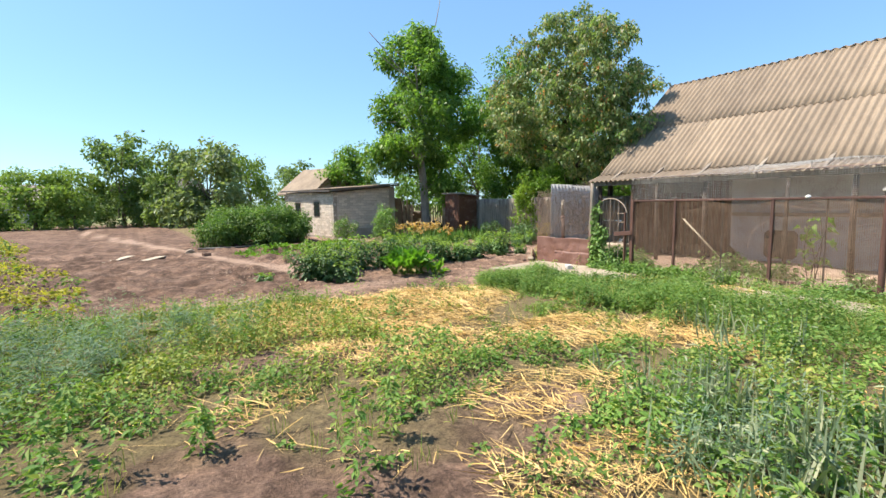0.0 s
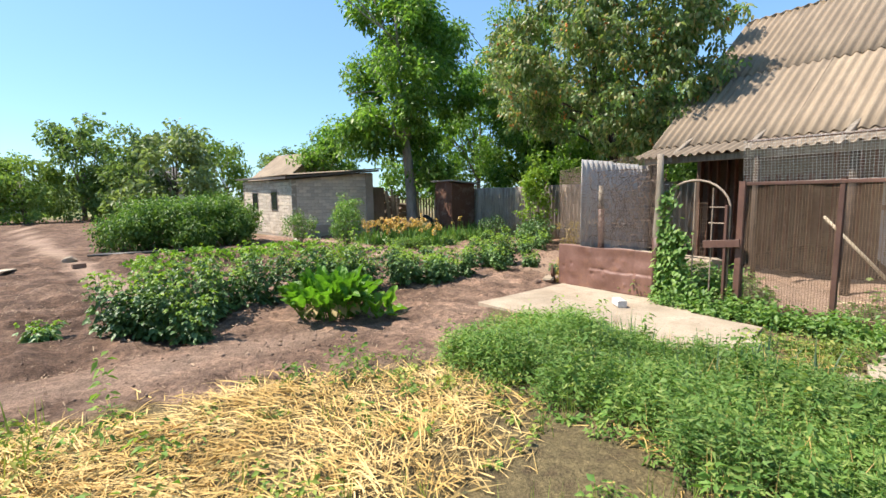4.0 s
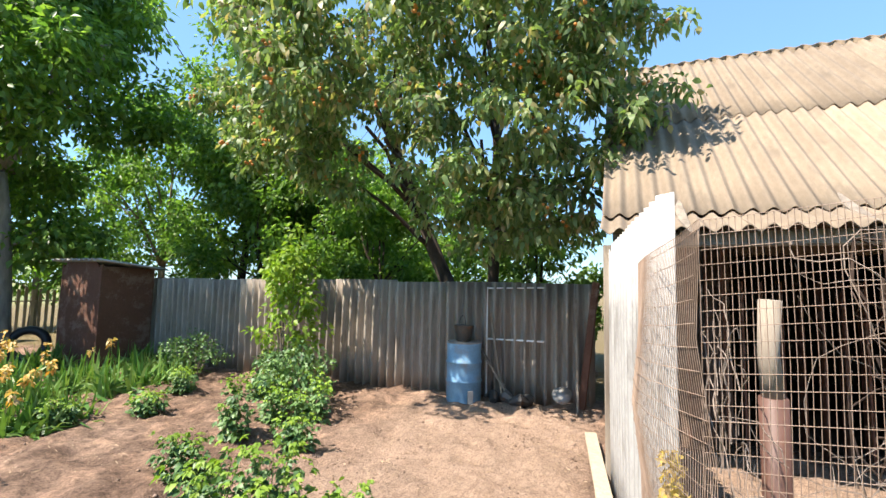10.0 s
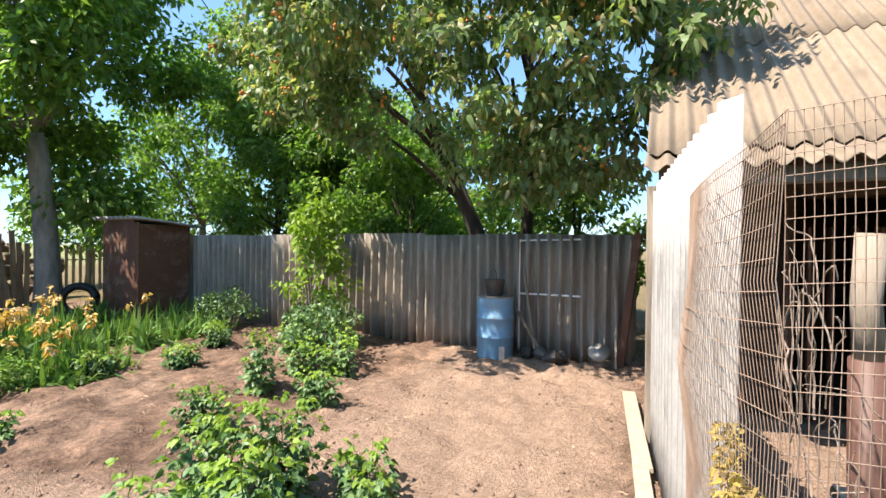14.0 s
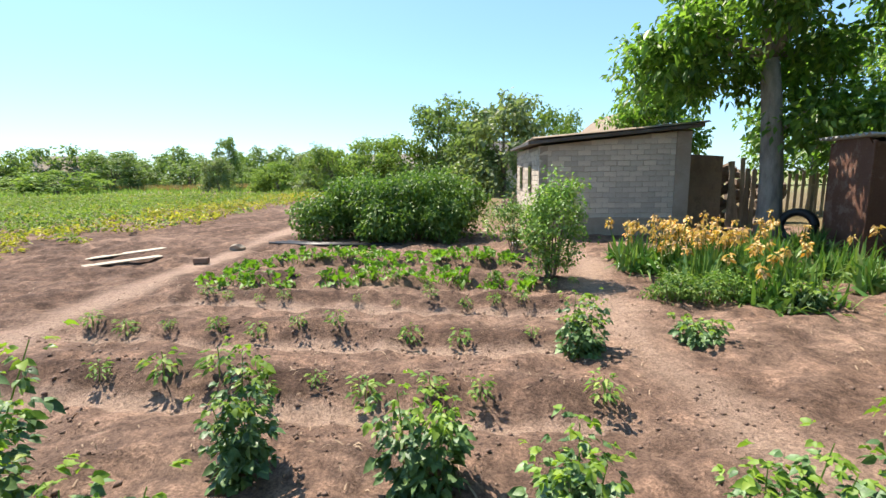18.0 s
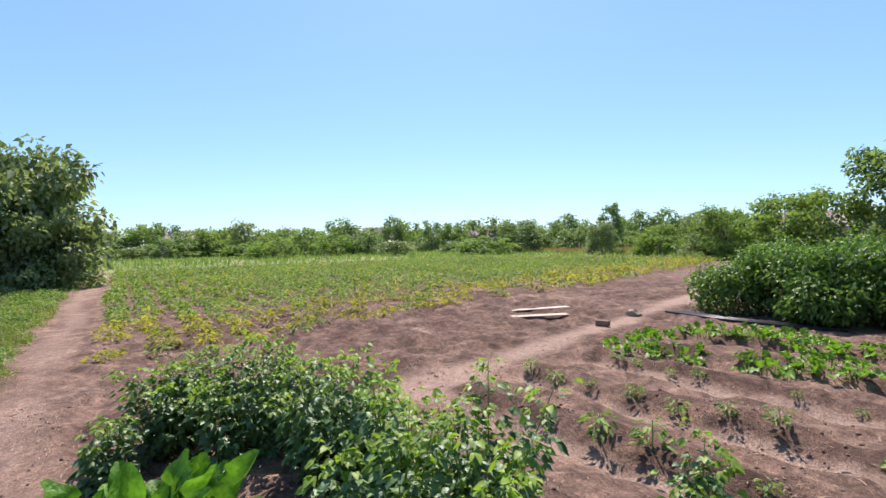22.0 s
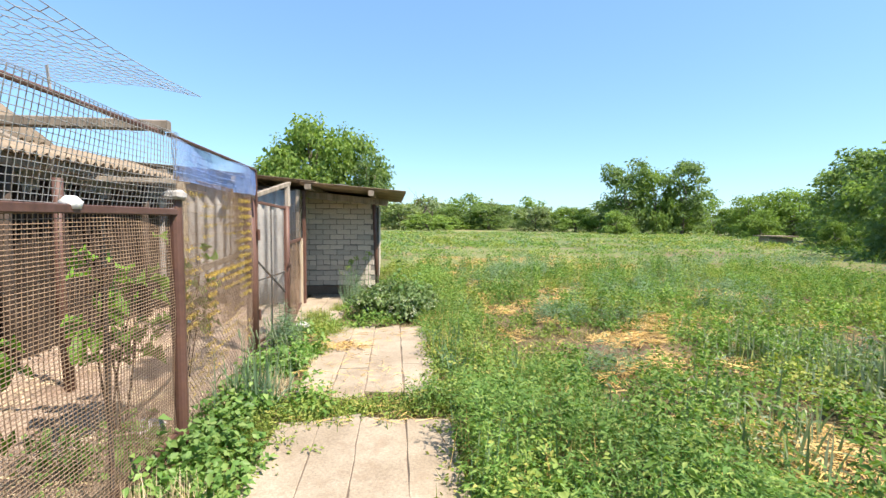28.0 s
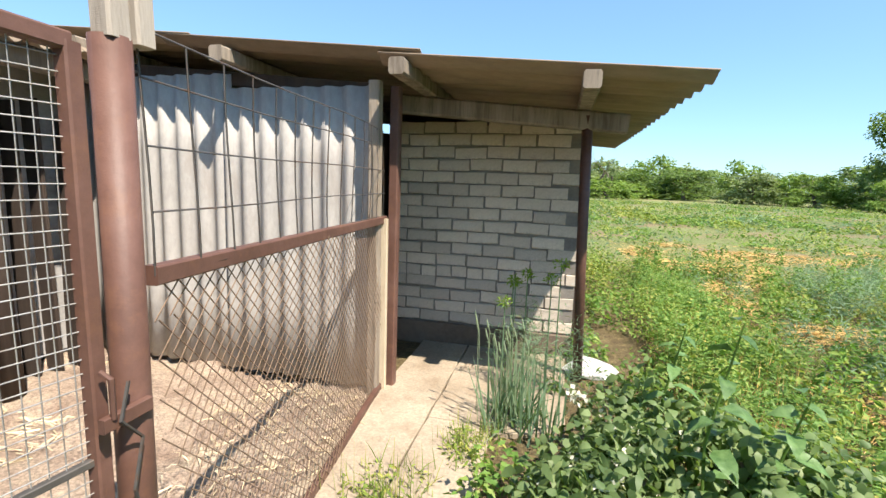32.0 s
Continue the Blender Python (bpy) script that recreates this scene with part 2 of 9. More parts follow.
def gather(pieces):
    """Joins (verts, faces) pairs into one."""
    vs, fs, n = [], [], 0
    for v, f in pieces:
        vs.append(v)
        fs.append(np.asarray(f) + n)
        n += len(v)
    return np.concatenate(vs), np.concatenate(fs)


def ball_ways(n, g, lift=0.0):
    d = g.normal(0, 1, (n, 3))
    d[:, 2] += lift
    return d / np.linalg.norm(d, axis=1, keepdims=True)


# ---- materials ----
def links(mat):
    t = mat.node_tree
    return t, t.nodes, t.links


def base_mat(name, rough=0.8, metal=0.0, spec=0.3):
    m = bpy.data.materials.new(name)
    m.use_nodes = True
    b = m.node_tree.nodes["Principled BSDF"]
    b.inputs["Roughness"].default_value, b.inputs["Metallic"].default_value = rough, metal
    b.inputs["Specular IOR Level"].default_value = spec
    return m, b


def noise_node(t, scale, detail=4, rough=0.55, coord=None, stretch=None):
    n = t.nodes.new("ShaderNodeTexNoise")
    n.inputs["Scale"].default_value, n.inputs["Detail"].default_value, n.inputs["Roughness"].default_value = scale, detail, rough
    if coord is not None:
        if stretch:
            mp = t.nodes.new("ShaderNodeMapping")
            mp.inputs["Scale"].default_value = stretch
            t.links.new(coord, mp.inputs[0])
            coord = mp.outputs[0]
        t.links.new(coord, n.inputs["Vector"])
    return n


def ramp(t, src, stops):
    r = t.nodes.new("ShaderNodeValToRGB")
    els = r.color_ramp.elements
    while len(els) < len(stops):
        els.new(0.5)
    for e, (p, c) in zip(els, stops):
        e.position, e.color = p, (*c, 1)
    t.links.new(src, r.inputs[0])
    return r.outputs[0]


def mix(t, fac, a, b, kind="MIX"):
    n = t.nodes.new("ShaderNodeMix")
    n.data_type, n.blend_type = "RGBA", kind
    for sock, val in ((n.inputs[0], fac), (n.inputs[6], a), (n.inputs[7], b)):
        if hasattr(val, "links"):
            t.links.new(val, sock)
        else:
            sock.default_value = val if isinstance(val, (int, float)) else (*val, 1)
    return n.outputs[2]


def bump(t, b, src, strength, dist):
    n = t.nodes.new("ShaderNodeBump")
    n.inputs["Strength"].default_value, n.inputs["Distance"].default_value = strength, dist
    t.links.new(src, n.inputs["Height"])
    t.links.new(n.outputs[0], b.inputs["Normal"])


def surface(name, colors, scale=3.0, fine=40.0, rough=0.85, stain=None, stain_amt=0.5, bump_d=0.004, stretch=None, metal=0.0, spec=0.3, per="object", space="Object", fine_amt=0.35, vary=0.2):
    """A weathered surface: colour by large noise, fine grain over it, stains with a shape of their own, relief."""
    m, b = base_mat(name, rough, metal, spec)
    t, nodes, ln = links(m)
    co = nodes.new("ShaderNodeTexCoord").outputs[space] if space == "Object" else nodes.new("ShaderNodeNewGeometry").outputs["Position"]
    big = noise_node(t, scale, 5, 0.6, co, stretch)
    k = len(colors)
    col = ramp(t, big.outputs[0], [(0.3 + 0.4 * i / max(1, k - 1), c) for i, c in enumerate(colors)])
    fn = noise_node(t, fine, 6, 0.7, co, stretch)
    grain = ramp(t, fn.outputs[0], [(0.3, (0.55, 0.55, 0.55)), (0.7, (1.25, 1.25, 1.25))])
    col = mix(t, fine_amt, col, mix(t, 1.0, col, grain, "MULTIPLY"))
    if stain:
        sn = noise_node(t, scale * 2.3, 8, 0.75, co, stretch)
        col = mix(t, ramp(t, sn.outputs[0], [(0.52, (0, 0, 0)), (0.62, (stain_amt,) * 3)]), col, stain)
    rnd = nodes.new("ShaderNodeObjectInfo").outputs["Random"] if per == "object" else nodes.new("ShaderNodeNewGeometry").outputs["Random Per Island"]
    tone = ramp(t, rnd, [(0.0, (1 - vary,) * 3), (1.0, (1 + 0.7 * vary, 1 + 0.65 * vary, 1 + 0.5 * vary))])
    col = mix(t, 1.0, col, tone, "MULTIPLY")
    ln.new(col, b.inputs["Base Color"])
    bump(t, b, fn.outputs[0], 0.6, bump_d)
    return m


def leaf_mat(name, colors, rough=0.5, through=0.35, spec=0.35, scale=1.3, vein=0.0):
    """Leaves: colour differs leaf by leaf and by patches, some light goes through."""
    m, b = base_mat(name, rough, 0, spec)
    t, nodes, ln = links(m)
    geo = nodes.new("ShaderNodeNewGeometry")
    k = len(colors)
    col = ramp(t, geo.outputs["Random Per Island"], [(i / max(1, k - 1), c) for i, c in enumerate(colors)])
    big = noise_node(t, scale, 3, 0.5, geo.outputs["Position"])
    col = mix(t, 1.0, col, ramp(t, big.outputs[0], [(0.3, (0.72, 0.75, 0.7)), (0.7, (1.2, 1.2, 1.05))]), "MULTIPLY")
    if vein:
        pk = noise_node(t, 26, 5, 0.6, geo.outputs["Position"])
        col = mix(t, 1.0, col, ramp(t, pk.outputs[0], [(0.35, (0.62, 0.7, 0.6)), (0.62, (1.3, 1.2, 1.3))]), "MULTIPLY")
        bump(t, b, pk.outputs[0], 0.8, vein)
    ln.new(col, b.inputs["Base Color"])
    tr = nodes.new("ShaderNodeBsdfTranslucent")
    ln.new(mix(t, 1.0, col, (1.25, 1.35, 0.6), "MULTIPLY"), tr.inputs[0])
    mx = nodes.new("ShaderNodeMixShader")
    mx.inputs[0].default_value = through
    ln.new(b.outputs[0], mx.inputs[1])
    ln.new(tr.outputs[0], mx.inputs[2])
    ln.new(mx.outputs[0], nodes["Material Output"].inputs[0])
    return m


M = {}
M["slate_roof"] = surface("weathered roof slate", [(0.20, 0.155, 0.112), (0.28, 0.22, 0.158), (0.34, 0.272, 0.195)], 0.9, 25, 0.92, (0.16, 0.13, 0.10), 0.6, 0.003, (1, 0.3, 1))
M["slate_fence"] = surface("grey fence slate", [(0.22, 0.19, 0.155), (0.36, 0.31, 0.255), (0.48, 0.42, 0.345)], 1.2, 30, 0.92, (0.12, 0.10, 0.078), 0.55, 0.003, (2.5, 0.35, 2.5))
M["slate_screen"] = surface("weathered grey slate sheet", [(0.30, 0.29, 0.275), (0.385, 0.375, 0.36), (0.45, 0.44, 0.42)], 1.2, 30, 0.88, (0.17, 0.155, 0.14), 0.5, 0.002, (1, 0.4, 1))
M["slate_white"] = surface("pale slate sheet", [(0.31, 0.295, 0.275), (0.40, 0.385, 0.36), (0.46, 0.445, 0.42)], 1.2, 30, 0.85, (0.30, 0.27, 0.24), 0.5, 0.002, (1, 0.4, 1))
M["brick"] = surface("pale silicate brick", [(0.50, 0.435, 0.35), (0.60, 0.53, 0.44), (0.66, 0.60, 0.51)], 5, 70, 0.9, (0.40, 0.34, 0.28), 0.5, 0.003)
M["brick_joined"] = surface("pale silicate brick run", [(0.44, 0.375, 0.29), (0.54, 0.47, 0.38), (0.58, 0.52, 0.43)], 4, 70, 0.9, (0.36, 0.31, 0.26), 0.5, 0.003, per="island")
M["mortar"] = surface("grey mortar", [(0.16, 0.145, 0.13), (0.26, 0.24, 0.21)], 6, 60, 0.95, None, 0, 0.004)
M["concrete"] = surface("worn concrete", [(0.27, 0.215, 0.15), (0.36, 0.295, 0.215), (0.43, 0.36, 0.27)], 1.7, 60, 0.93, (0.25, 0.19, 0.13), 0.6, 0.006, vary=0.06, space="World", fine_amt=0.75)
M["sheet_metal"] = surface("scuffed red-brown painted sheet", [(0.125, 0.062, 0.046), (0.165, 0.085, 0.064), (0.205, 0.115, 0.09)], 2.2, 28, 0.5, (0.25, 0.13, 0.08), 0.45, 0.003, spec=0.4)
M["brown_metal"] = surface("brown painted metal", [(0.085, 0.042, 0.030), (0.115, 0.058, 0.043), (0.14, 0.075, 0.058)], 4.0, 35, 0.55, (0.165, 0.08, 0.045), 0.35, 0.002, spec=0.4)
M["tan_wire"] = surface("weathered tan wire", [(0.24, 0.165, 0.12), (0.37, 0.27, 0.205)], 6, 50, 0.75, None, 0, 0.001)
M["rust_wire"] = surface("rusty wire", [(0.17, 0.11, 0.072), (0.28, 0.195, 0.13)], 6, 50, 0.75, None, 0, 0.001)
M["twig_dark"] = surface("brown dry stems", [(0.04, 0.026, 0.02), (0.10, 0.066, 0.048)], 4, 40, 0.9, None, 0, 0.001, per="island")
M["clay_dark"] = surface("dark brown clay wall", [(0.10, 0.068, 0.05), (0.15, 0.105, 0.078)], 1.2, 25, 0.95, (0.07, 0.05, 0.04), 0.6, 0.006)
M["grey_wire"] = surface("dull zinc wire", [(0.30, 0.29, 0.27), (0.45, 0.44, 0.42)], 6, 50, 0.5, (0.2, 0.13, 0.08), 0.5, 0.001, metal=0.5)
M["blue_wire"] = surface("blue plastic netting", [(0.16, 0.28, 0.62), (0.34, 0.45, 0.72)], 5, 40, 0.6, None, 0, 0.001)
M["old_wood"] = surface("grey weathered wood", [(0.17, 0.14, 0.11), (0.28, 0.235, 0.185), (0.36, 0.31, 0.25)], 2.0, 30, 0.88, (0.10, 0.08, 0.06), 0.5, 0.004, (6, 6, 0.5))
M["pale_wood"] = surface("pale sawn wood", [(0.46, 0.38, 0.27), (0.56, 0.48, 0.36)], 3.0, 30, 0.8, (0.36, 0.28, 0.19), 0.5, 0.003, (6, 6, 0.6))
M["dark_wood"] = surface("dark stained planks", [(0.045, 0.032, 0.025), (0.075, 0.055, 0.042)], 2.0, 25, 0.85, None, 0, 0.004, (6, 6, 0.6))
M["brown_board"] = surface("red-brown painted boards", [(0.105, 0.048, 0.030), (0.145, 0.07, 0.045)], 1.6, 30, 0.75, (0.24, 0.17, 0.13), 0.55, 0.003)
M["whitewash"] = surface("whitewashed plaster", [(0.40, 0.39, 0.375), (0.53, 0.52, 0.505)], 1.0, 30, 0.92, (0.30, 0.27, 0.24), 0.7, 0.004)
M["clay_wall"] = surface("grey clay wall", [(0.16, 0.12, 0.09), (0.24, 0.185, 0.14)], 1.2, 25, 0.95, (0.12, 0.09, 0.07), 0.6, 0.006)
M["barrel_blue"] = surface("faded blue paint", [(0.16, 0.33, 0.50), (0.21, 0.41, 0.60)], 2.5, 30, 0.5, (0.25, 0.27, 0.28), 0.55, 0.001, spec=0.4)
M["dark_steel"] = surface("grimy dark steel", [(0.07, 0.065, 0.06), (0.13, 0.12, 0.11)], 4, 40, 0.6, (0.16, 0.08, 0.04), 0.6, 0.001, metal=0.4)
M["bark"] = surface("grey bark", [(0.10, 0.08, 0.06), (0.19, 0.155, 0.12), (0.26, 0.22, 0.18)], 3, 28, 0.95, None, 0, 0.012, (3, 3, 0.8))
M["bark_dark"] = surface("dark bark", [(0.035, 0.027, 0.021), (0.085, 0.065, 0.05)], 3, 28, 0.95, None, 0, 0.012, (3, 3, 0.8))
M["twig"] = surface("dry pale twigs", [(0.16, 0.12, 0.095), (0.33, 0.265, 0.215)], 4, 40, 0.9, None, 0, 0.001, per="island")
M["straw_pale"] = surface("dusty pale straw", [(0.50, 0.38, 0.22), (0.64, 0.52, 0.34), (0.72, 0.62, 0.44)], 3, 20, 0.8, None, 0, 0.001, per="island", vary=0.3)
M["straw"] = surface("yellow straw", [(0.46, 0.29, 0.085), (0.62, 0.42, 0.15), (0.72, 0.53, 0.24)], 3, 20, 0.7, None, 0, 0.001, per="island", vary=0.3)
M["leaf_wheat"] = leaf_mat("grey-green wheat", [(0.13, 0.19, 0.12), (0.20, 0.26, 0.17), (0.30, 0.35, 0.24), (0.42, 0.43, 0.30)], 0.6, 0.3, 0.3, 0.8)
M["rusty_tube"] = surface("worn rusty tube", [(0.20, 0.14, 0.10), (0.32, 0.25, 0.19), (0.40, 0.33, 0.26)], 8, 50, 0.7, (0.14, 0.07, 0.035), 0.6, 0.001)
M["white_stone"] = surface("white limestone lump", [(0.55, 0.53, 0.50), (0.7, 0.68, 0.65)], 8, 50, 0.9, (0.4, 0.36, 0.3), 0.5, 0.004)
M["clod"] = surface("dry earth clods", [(0.15, 0.10, 0.072), (0.215, 0.145, 0.107), (0.28, 0.195, 0.146)], 2, 40, 0.98, None, 0, 0.003, per="island", vary=0.2)
M["black_pipe"] = surface("black plastic pipe", [(0.02, 0.02, 0.02), (0.035, 0.034, 0.033)], 5, 40, 0.45, None, 0, 0.0005)
M["far_wall"] = surface("distant house wall", [(0.42, 0.36, 0.30), (0.52, 0.46, 0.40)], 0.8, 10, 0.9, None, 0, 0.002)
M["blue_film"] = surface("faded plastic", [(0.10, 0.16, 0.30), (0.26, 0.31, 0.40)], 3, 30, 0.5, None, 0, 0.001)
M["far_roof"] = surface("distant slate roof", [(0.30, 0.25, 0.20), (0.40, 0.34, 0.28)], 0.8, 10, 0.9, None, 0, 0.002)
M["glass_dark"] = base_mat("dark window glass", 0.08, 0, 0.5)[0]
M["glass_dark"].node_tree.nodes["Principled BSDF"].inputs["Base Color"].default_value = (0.02, 0.024, 0.026, 1)
M["white_plastic"] = surface("white plastic", [(0.68, 0.68, 0.67), (0.76, 0.76, 0.75)], 6, 40, 0.5, (0.5, 0.47, 0.42), 0.4, 0.0005)
M["petal_orange"] = leaf_mat("apricot petals", [(0.60, 0.27, 0.05), (0.68, 0.40, 0.12), (0.66, 0.48, 0.24), (0.50, 0.34, 0.20)], 0.6, 0.3)
M["petal_white"] = leaf_mat("white petals", [(0.72, 0.70, 0.66), (0.8, 0.79, 0.77)], 0.6, 0.3)
M["fruit"] = surface("ripening apricots", [(0.58, 0.19, 0.04), (0.66, 0.30, 0.08)], 8, 30, 0.6, (0.5, 0.36, 0.12), 0.5, 0.0005, per="island")
M["leaf_apricot"] = leaf_mat("apricot leaves", [(0.095, 0.155, 0.062), (0.14, 0.215, 0.085), (0.195, 0.275, 0.115), (0.28, 0.35, 0.175), (0.40, 0.31, 0.18)], 0.45, 0.46, 0.4)
M["leaf_walnut"] = leaf_mat("walnut leaves", [(0.075, 0.155, 0.036), (0.115, 0.22, 0.052), (0.17, 0.29, 0.066), (0.24, 0.37, 0.085)], 0.42, 0.52, 0.45)
M["leaf_bramble"] = leaf_mat("bramble leaves", [(0.085, 0.14, 0.055), (0.13, 0.195, 0.08), (0.185, 0.255, 0.11), (0.26, 0.33, 0.16)], 0.5, 0.42, 0.35)
M["leaf_hedge"] = leaf_mat("hedge leaves", [(0.065, 0.13, 0.032), (0.10, 0.185, 0.044), (0.14, 0.24, 0.06), (0.20, 0.31, 0.08)], 0.5, 0.35)
# far foliage: distance haze is put into these three paler leaf colours
M["leaf_far"] = leaf_mat("distant leaves paled for haze", [(0.12, 0.185, 0.08), (0.165, 0.235, 0.10), (0.215, 0.29, 0.125)], 0.6, 0.42, 0.2, 0.3)
M["leaf_far_light"] = leaf_mat("distant light leaves paled for haze", [(0.15, 0.23, 0.07), (0.20, 0.29, 0.09), (0.26, 0.34, 0.11)], 0.7, 0.4, 0.1, 0.3)
M["leaf_grey"] = leaf_mat("grey-green leaves lightened for haze", [(0.15, 0.20, 0.105), (0.20, 0.255, 0.13), (0.27, 0.32, 0.165)], 0.5, 0.4, 0.35, 0.4)
M["leaf_rasp"] = leaf_mat("raspberry leaves", [(0.057, 0.121, 0.046), (0.086, 0.167, 0.06), (0.121, 0.218, 0.076), (0.184, 0.293, 0.109)], 0.45, 0.22, 0.4, vein=0.006)
M["leaf_young"] = leaf_mat("young yellow-green leaves", [(0.16, 0.27, 0.035), (0.22, 0.34, 0.05), (0.30, 0.40, 0.07)], 0.5, 0.4)
M["leaf_dock"] = leaf_mat("glossy horseradish leaves", [(0.06, 0.17, 0.018), (0.085, 0.22, 0.022), (0.12, 0.27, 0.03), (0.17, 0.32, 0.04)], 0.42, 0.4, 0.35, vein=0.02)
M["leaf_squash"] = leaf_mat("squash leaves", [(0.10, 0.22, 0.025), (0.14, 0.28, 0.03), (0.20, 0.33, 0.05)], 0.45, 0.38)
M["leaf_potato"] = leaf_mat("potato leaves", [(0.11, 0.19, 0.045), (0.16, 0.25, 0.055), (0.21, 0.30, 0.065), (0.28, 0.35, 0.085)], 0.6, 0.33, 0.2, 0.25)
M["leaf_potato_yellow"] = leaf_mat("yellowing potato leaves", [(0.20, 0.22, 0.035), (0.30, 0.29, 0.05), (0.38, 0.33, 0.075)], 0.35, 0.5, 0.1, 0.35)
M["leaf_iris"] = leaf_mat("iris leaves", [(0.06, 0.15, 0.035), (0.09, 0.20, 0.045), (0.14, 0.25, 0.06), (0.21, 0.28, 0.10)], 0.45, 0.3)
M["leaf_weed"] = leaf_mat("weeds", [(0.085, 0.18, 0.04), (0.125, 0.235, 0.052), (0.18, 0.29, 0.07), (0.30, 0.36, 0.11)], 0.6, 0.33, 0.25, 0.8)
M["bark_pale"] = surface("pale walnut bark", [(0.20, 0.175, 0.15), (0.30, 0.27, 0.235), (0.38, 0.345, 0.30)], 3, 28, 0.95, None, 0, 0.012, (3, 3, 0.8))
M["grey_plank"] = surface("bleached grey plank", [(0.30, 0.265, 0.225), (0.40, 0.36, 0.31)], 3.0, 30, 0.85, (0.22, 0.19, 0.16), 0.5, 0.003, (6, 6, 0.6))
M["plaster_tan"] = surface("dirty tan plaster", [(0.36, 0.29, 0.22), (0.48, 0.41, 0.33)], 1.4, 40, 0.93, (0.29, 0.235, 0.18), 0.6, 0.004)
M["mortar_pale"] = surface("pale mortar", [(0.36, 0.31, 0.25), (0.45, 0.39, 0.32)], 6, 60, 0.95, None, 0, 0.004)
M["leaf_pale"] = leaf_mat("yellow-green weeds", [(0.13, 0.20, 0.045), (0.19, 0.26, 0.06), (0.27, 0.33, 0.08), (0.38, 0.36, 0.11)], 0.6, 0.3, 0.25, 0.8)
M["leaf_lush"] = leaf_mat("lush grass", [(0.09, 0.18, 0.045), (0.13, 0.24, 0.06), (0.18, 0.29, 0.075), (0.29, 0.36, 0.11)], 0.55, 0.35, 0.25, 0.8)
M["leaf_blue"] = leaf_mat("blue-green dill", [(0.12, 0.20, 0.13), (0.17, 0.26, 0.17), (0.24, 0.32, 0.22)], 0.6, 0.35, 0.25, 0.8)
M["leaf_dry"] = leaf_mat("dry yellow leaves", [(0.44, 0.30, 0.07), (0.54, 0.40, 0.13), (0.36, 0.25, 0.11), (0.30, 0.21, 0.12)], 0.6, 0.35)
M["leaf_vine"] = leaf_mat("climbing vine leaves", [(0.10, 0.20, 0.05), (0.145, 0.265, 0.07), (0.20, 0.32, 0.095), (0.28, 0.38, 0.13)], 0.5, 0.38)

# ---- ground ----
def along(x, y, pts):
    """Distance of points to a broken line."""
    best = np.full(np.shape(x), 1e9)
    for (ax, ay), (bx, by) in zip(pts[:-1], pts[1:]):
        dx, dy = bx - ax, by - ay
        k = np.clip(((x - ax) * dx + (y - ay) * dy) / (dx * dx + dy * dy), 0, 1)
        best = np.minimum(best, np.hypot(x - ax - k * dx, y - ay - k * dy))
    return best


def step(v, a, b):
    k = np.clip((v - a) / (b - a), 0, 1)
    return k * k * (3 - 2 * k)


PATHS = [[(4.6, 8.15), (1.0, 7.95), (-3, 7.85), (-6, 7.95), (-10, 7.6), (-16, 7.8), (-30, 7.5)],
         [(3.3, 10.2), (2.9, 12), (2.3, 14.5), (1.7, 17.5), (0.2, 24), (-3, 40)],
         [(9.0, 11.6), (8.5, 13.4), (8.35, 15.6), (8.5, 17), (8.0, 19.6), (6.5, 27)]]
ROWS_Y = [11.78, 12.93, 14.12, 15.2, 16.6]


def bed(x, y):
    return y - 0.09 * (x - 4.4)


def wobble(x, y):
    return (lattice(x, y, 1.3, 11) - 0.5) * 1.1 + (lattice(x, y, 0.35, 12) - 0.5) * 0.5


# bare earth, straw and dill on the plot: middle, half lengths, turn, amount
BARE = [(-0.6, 1.3, 3.4, 1.25, 27, 1.0), (-7, -1.2, 4, 0.7, 12, 0.7), (0.7, 4.75, 0.6, 0.35, 0, 0.9), (1.6, 4.5, 0.45, 0.3, 0, 0.8), (2.65, 2.6, 0.45, 0.3, 0, 0.9), (0.15, 2.6, 0.8, 0.45, 10, 1.0), (0.9, 1.9, 0.5, 0.35, 0, 0.9),
        (4.7, -4.1, 0.4, 0.3, 0, 0.7), (-1.5, -13.6, 2.4, 1.0, 10, 0.8), (-6.8, -14.2, 3, 1.0, 0, 0.8), (2.4, -8.2, 1.2, 0.6, 0, 0.7), (-3.5, -6.5, 2.0, 0.8, 20, 0.7), (3.2, 7.3, 1.6, 0.16, -8, 0.8)]
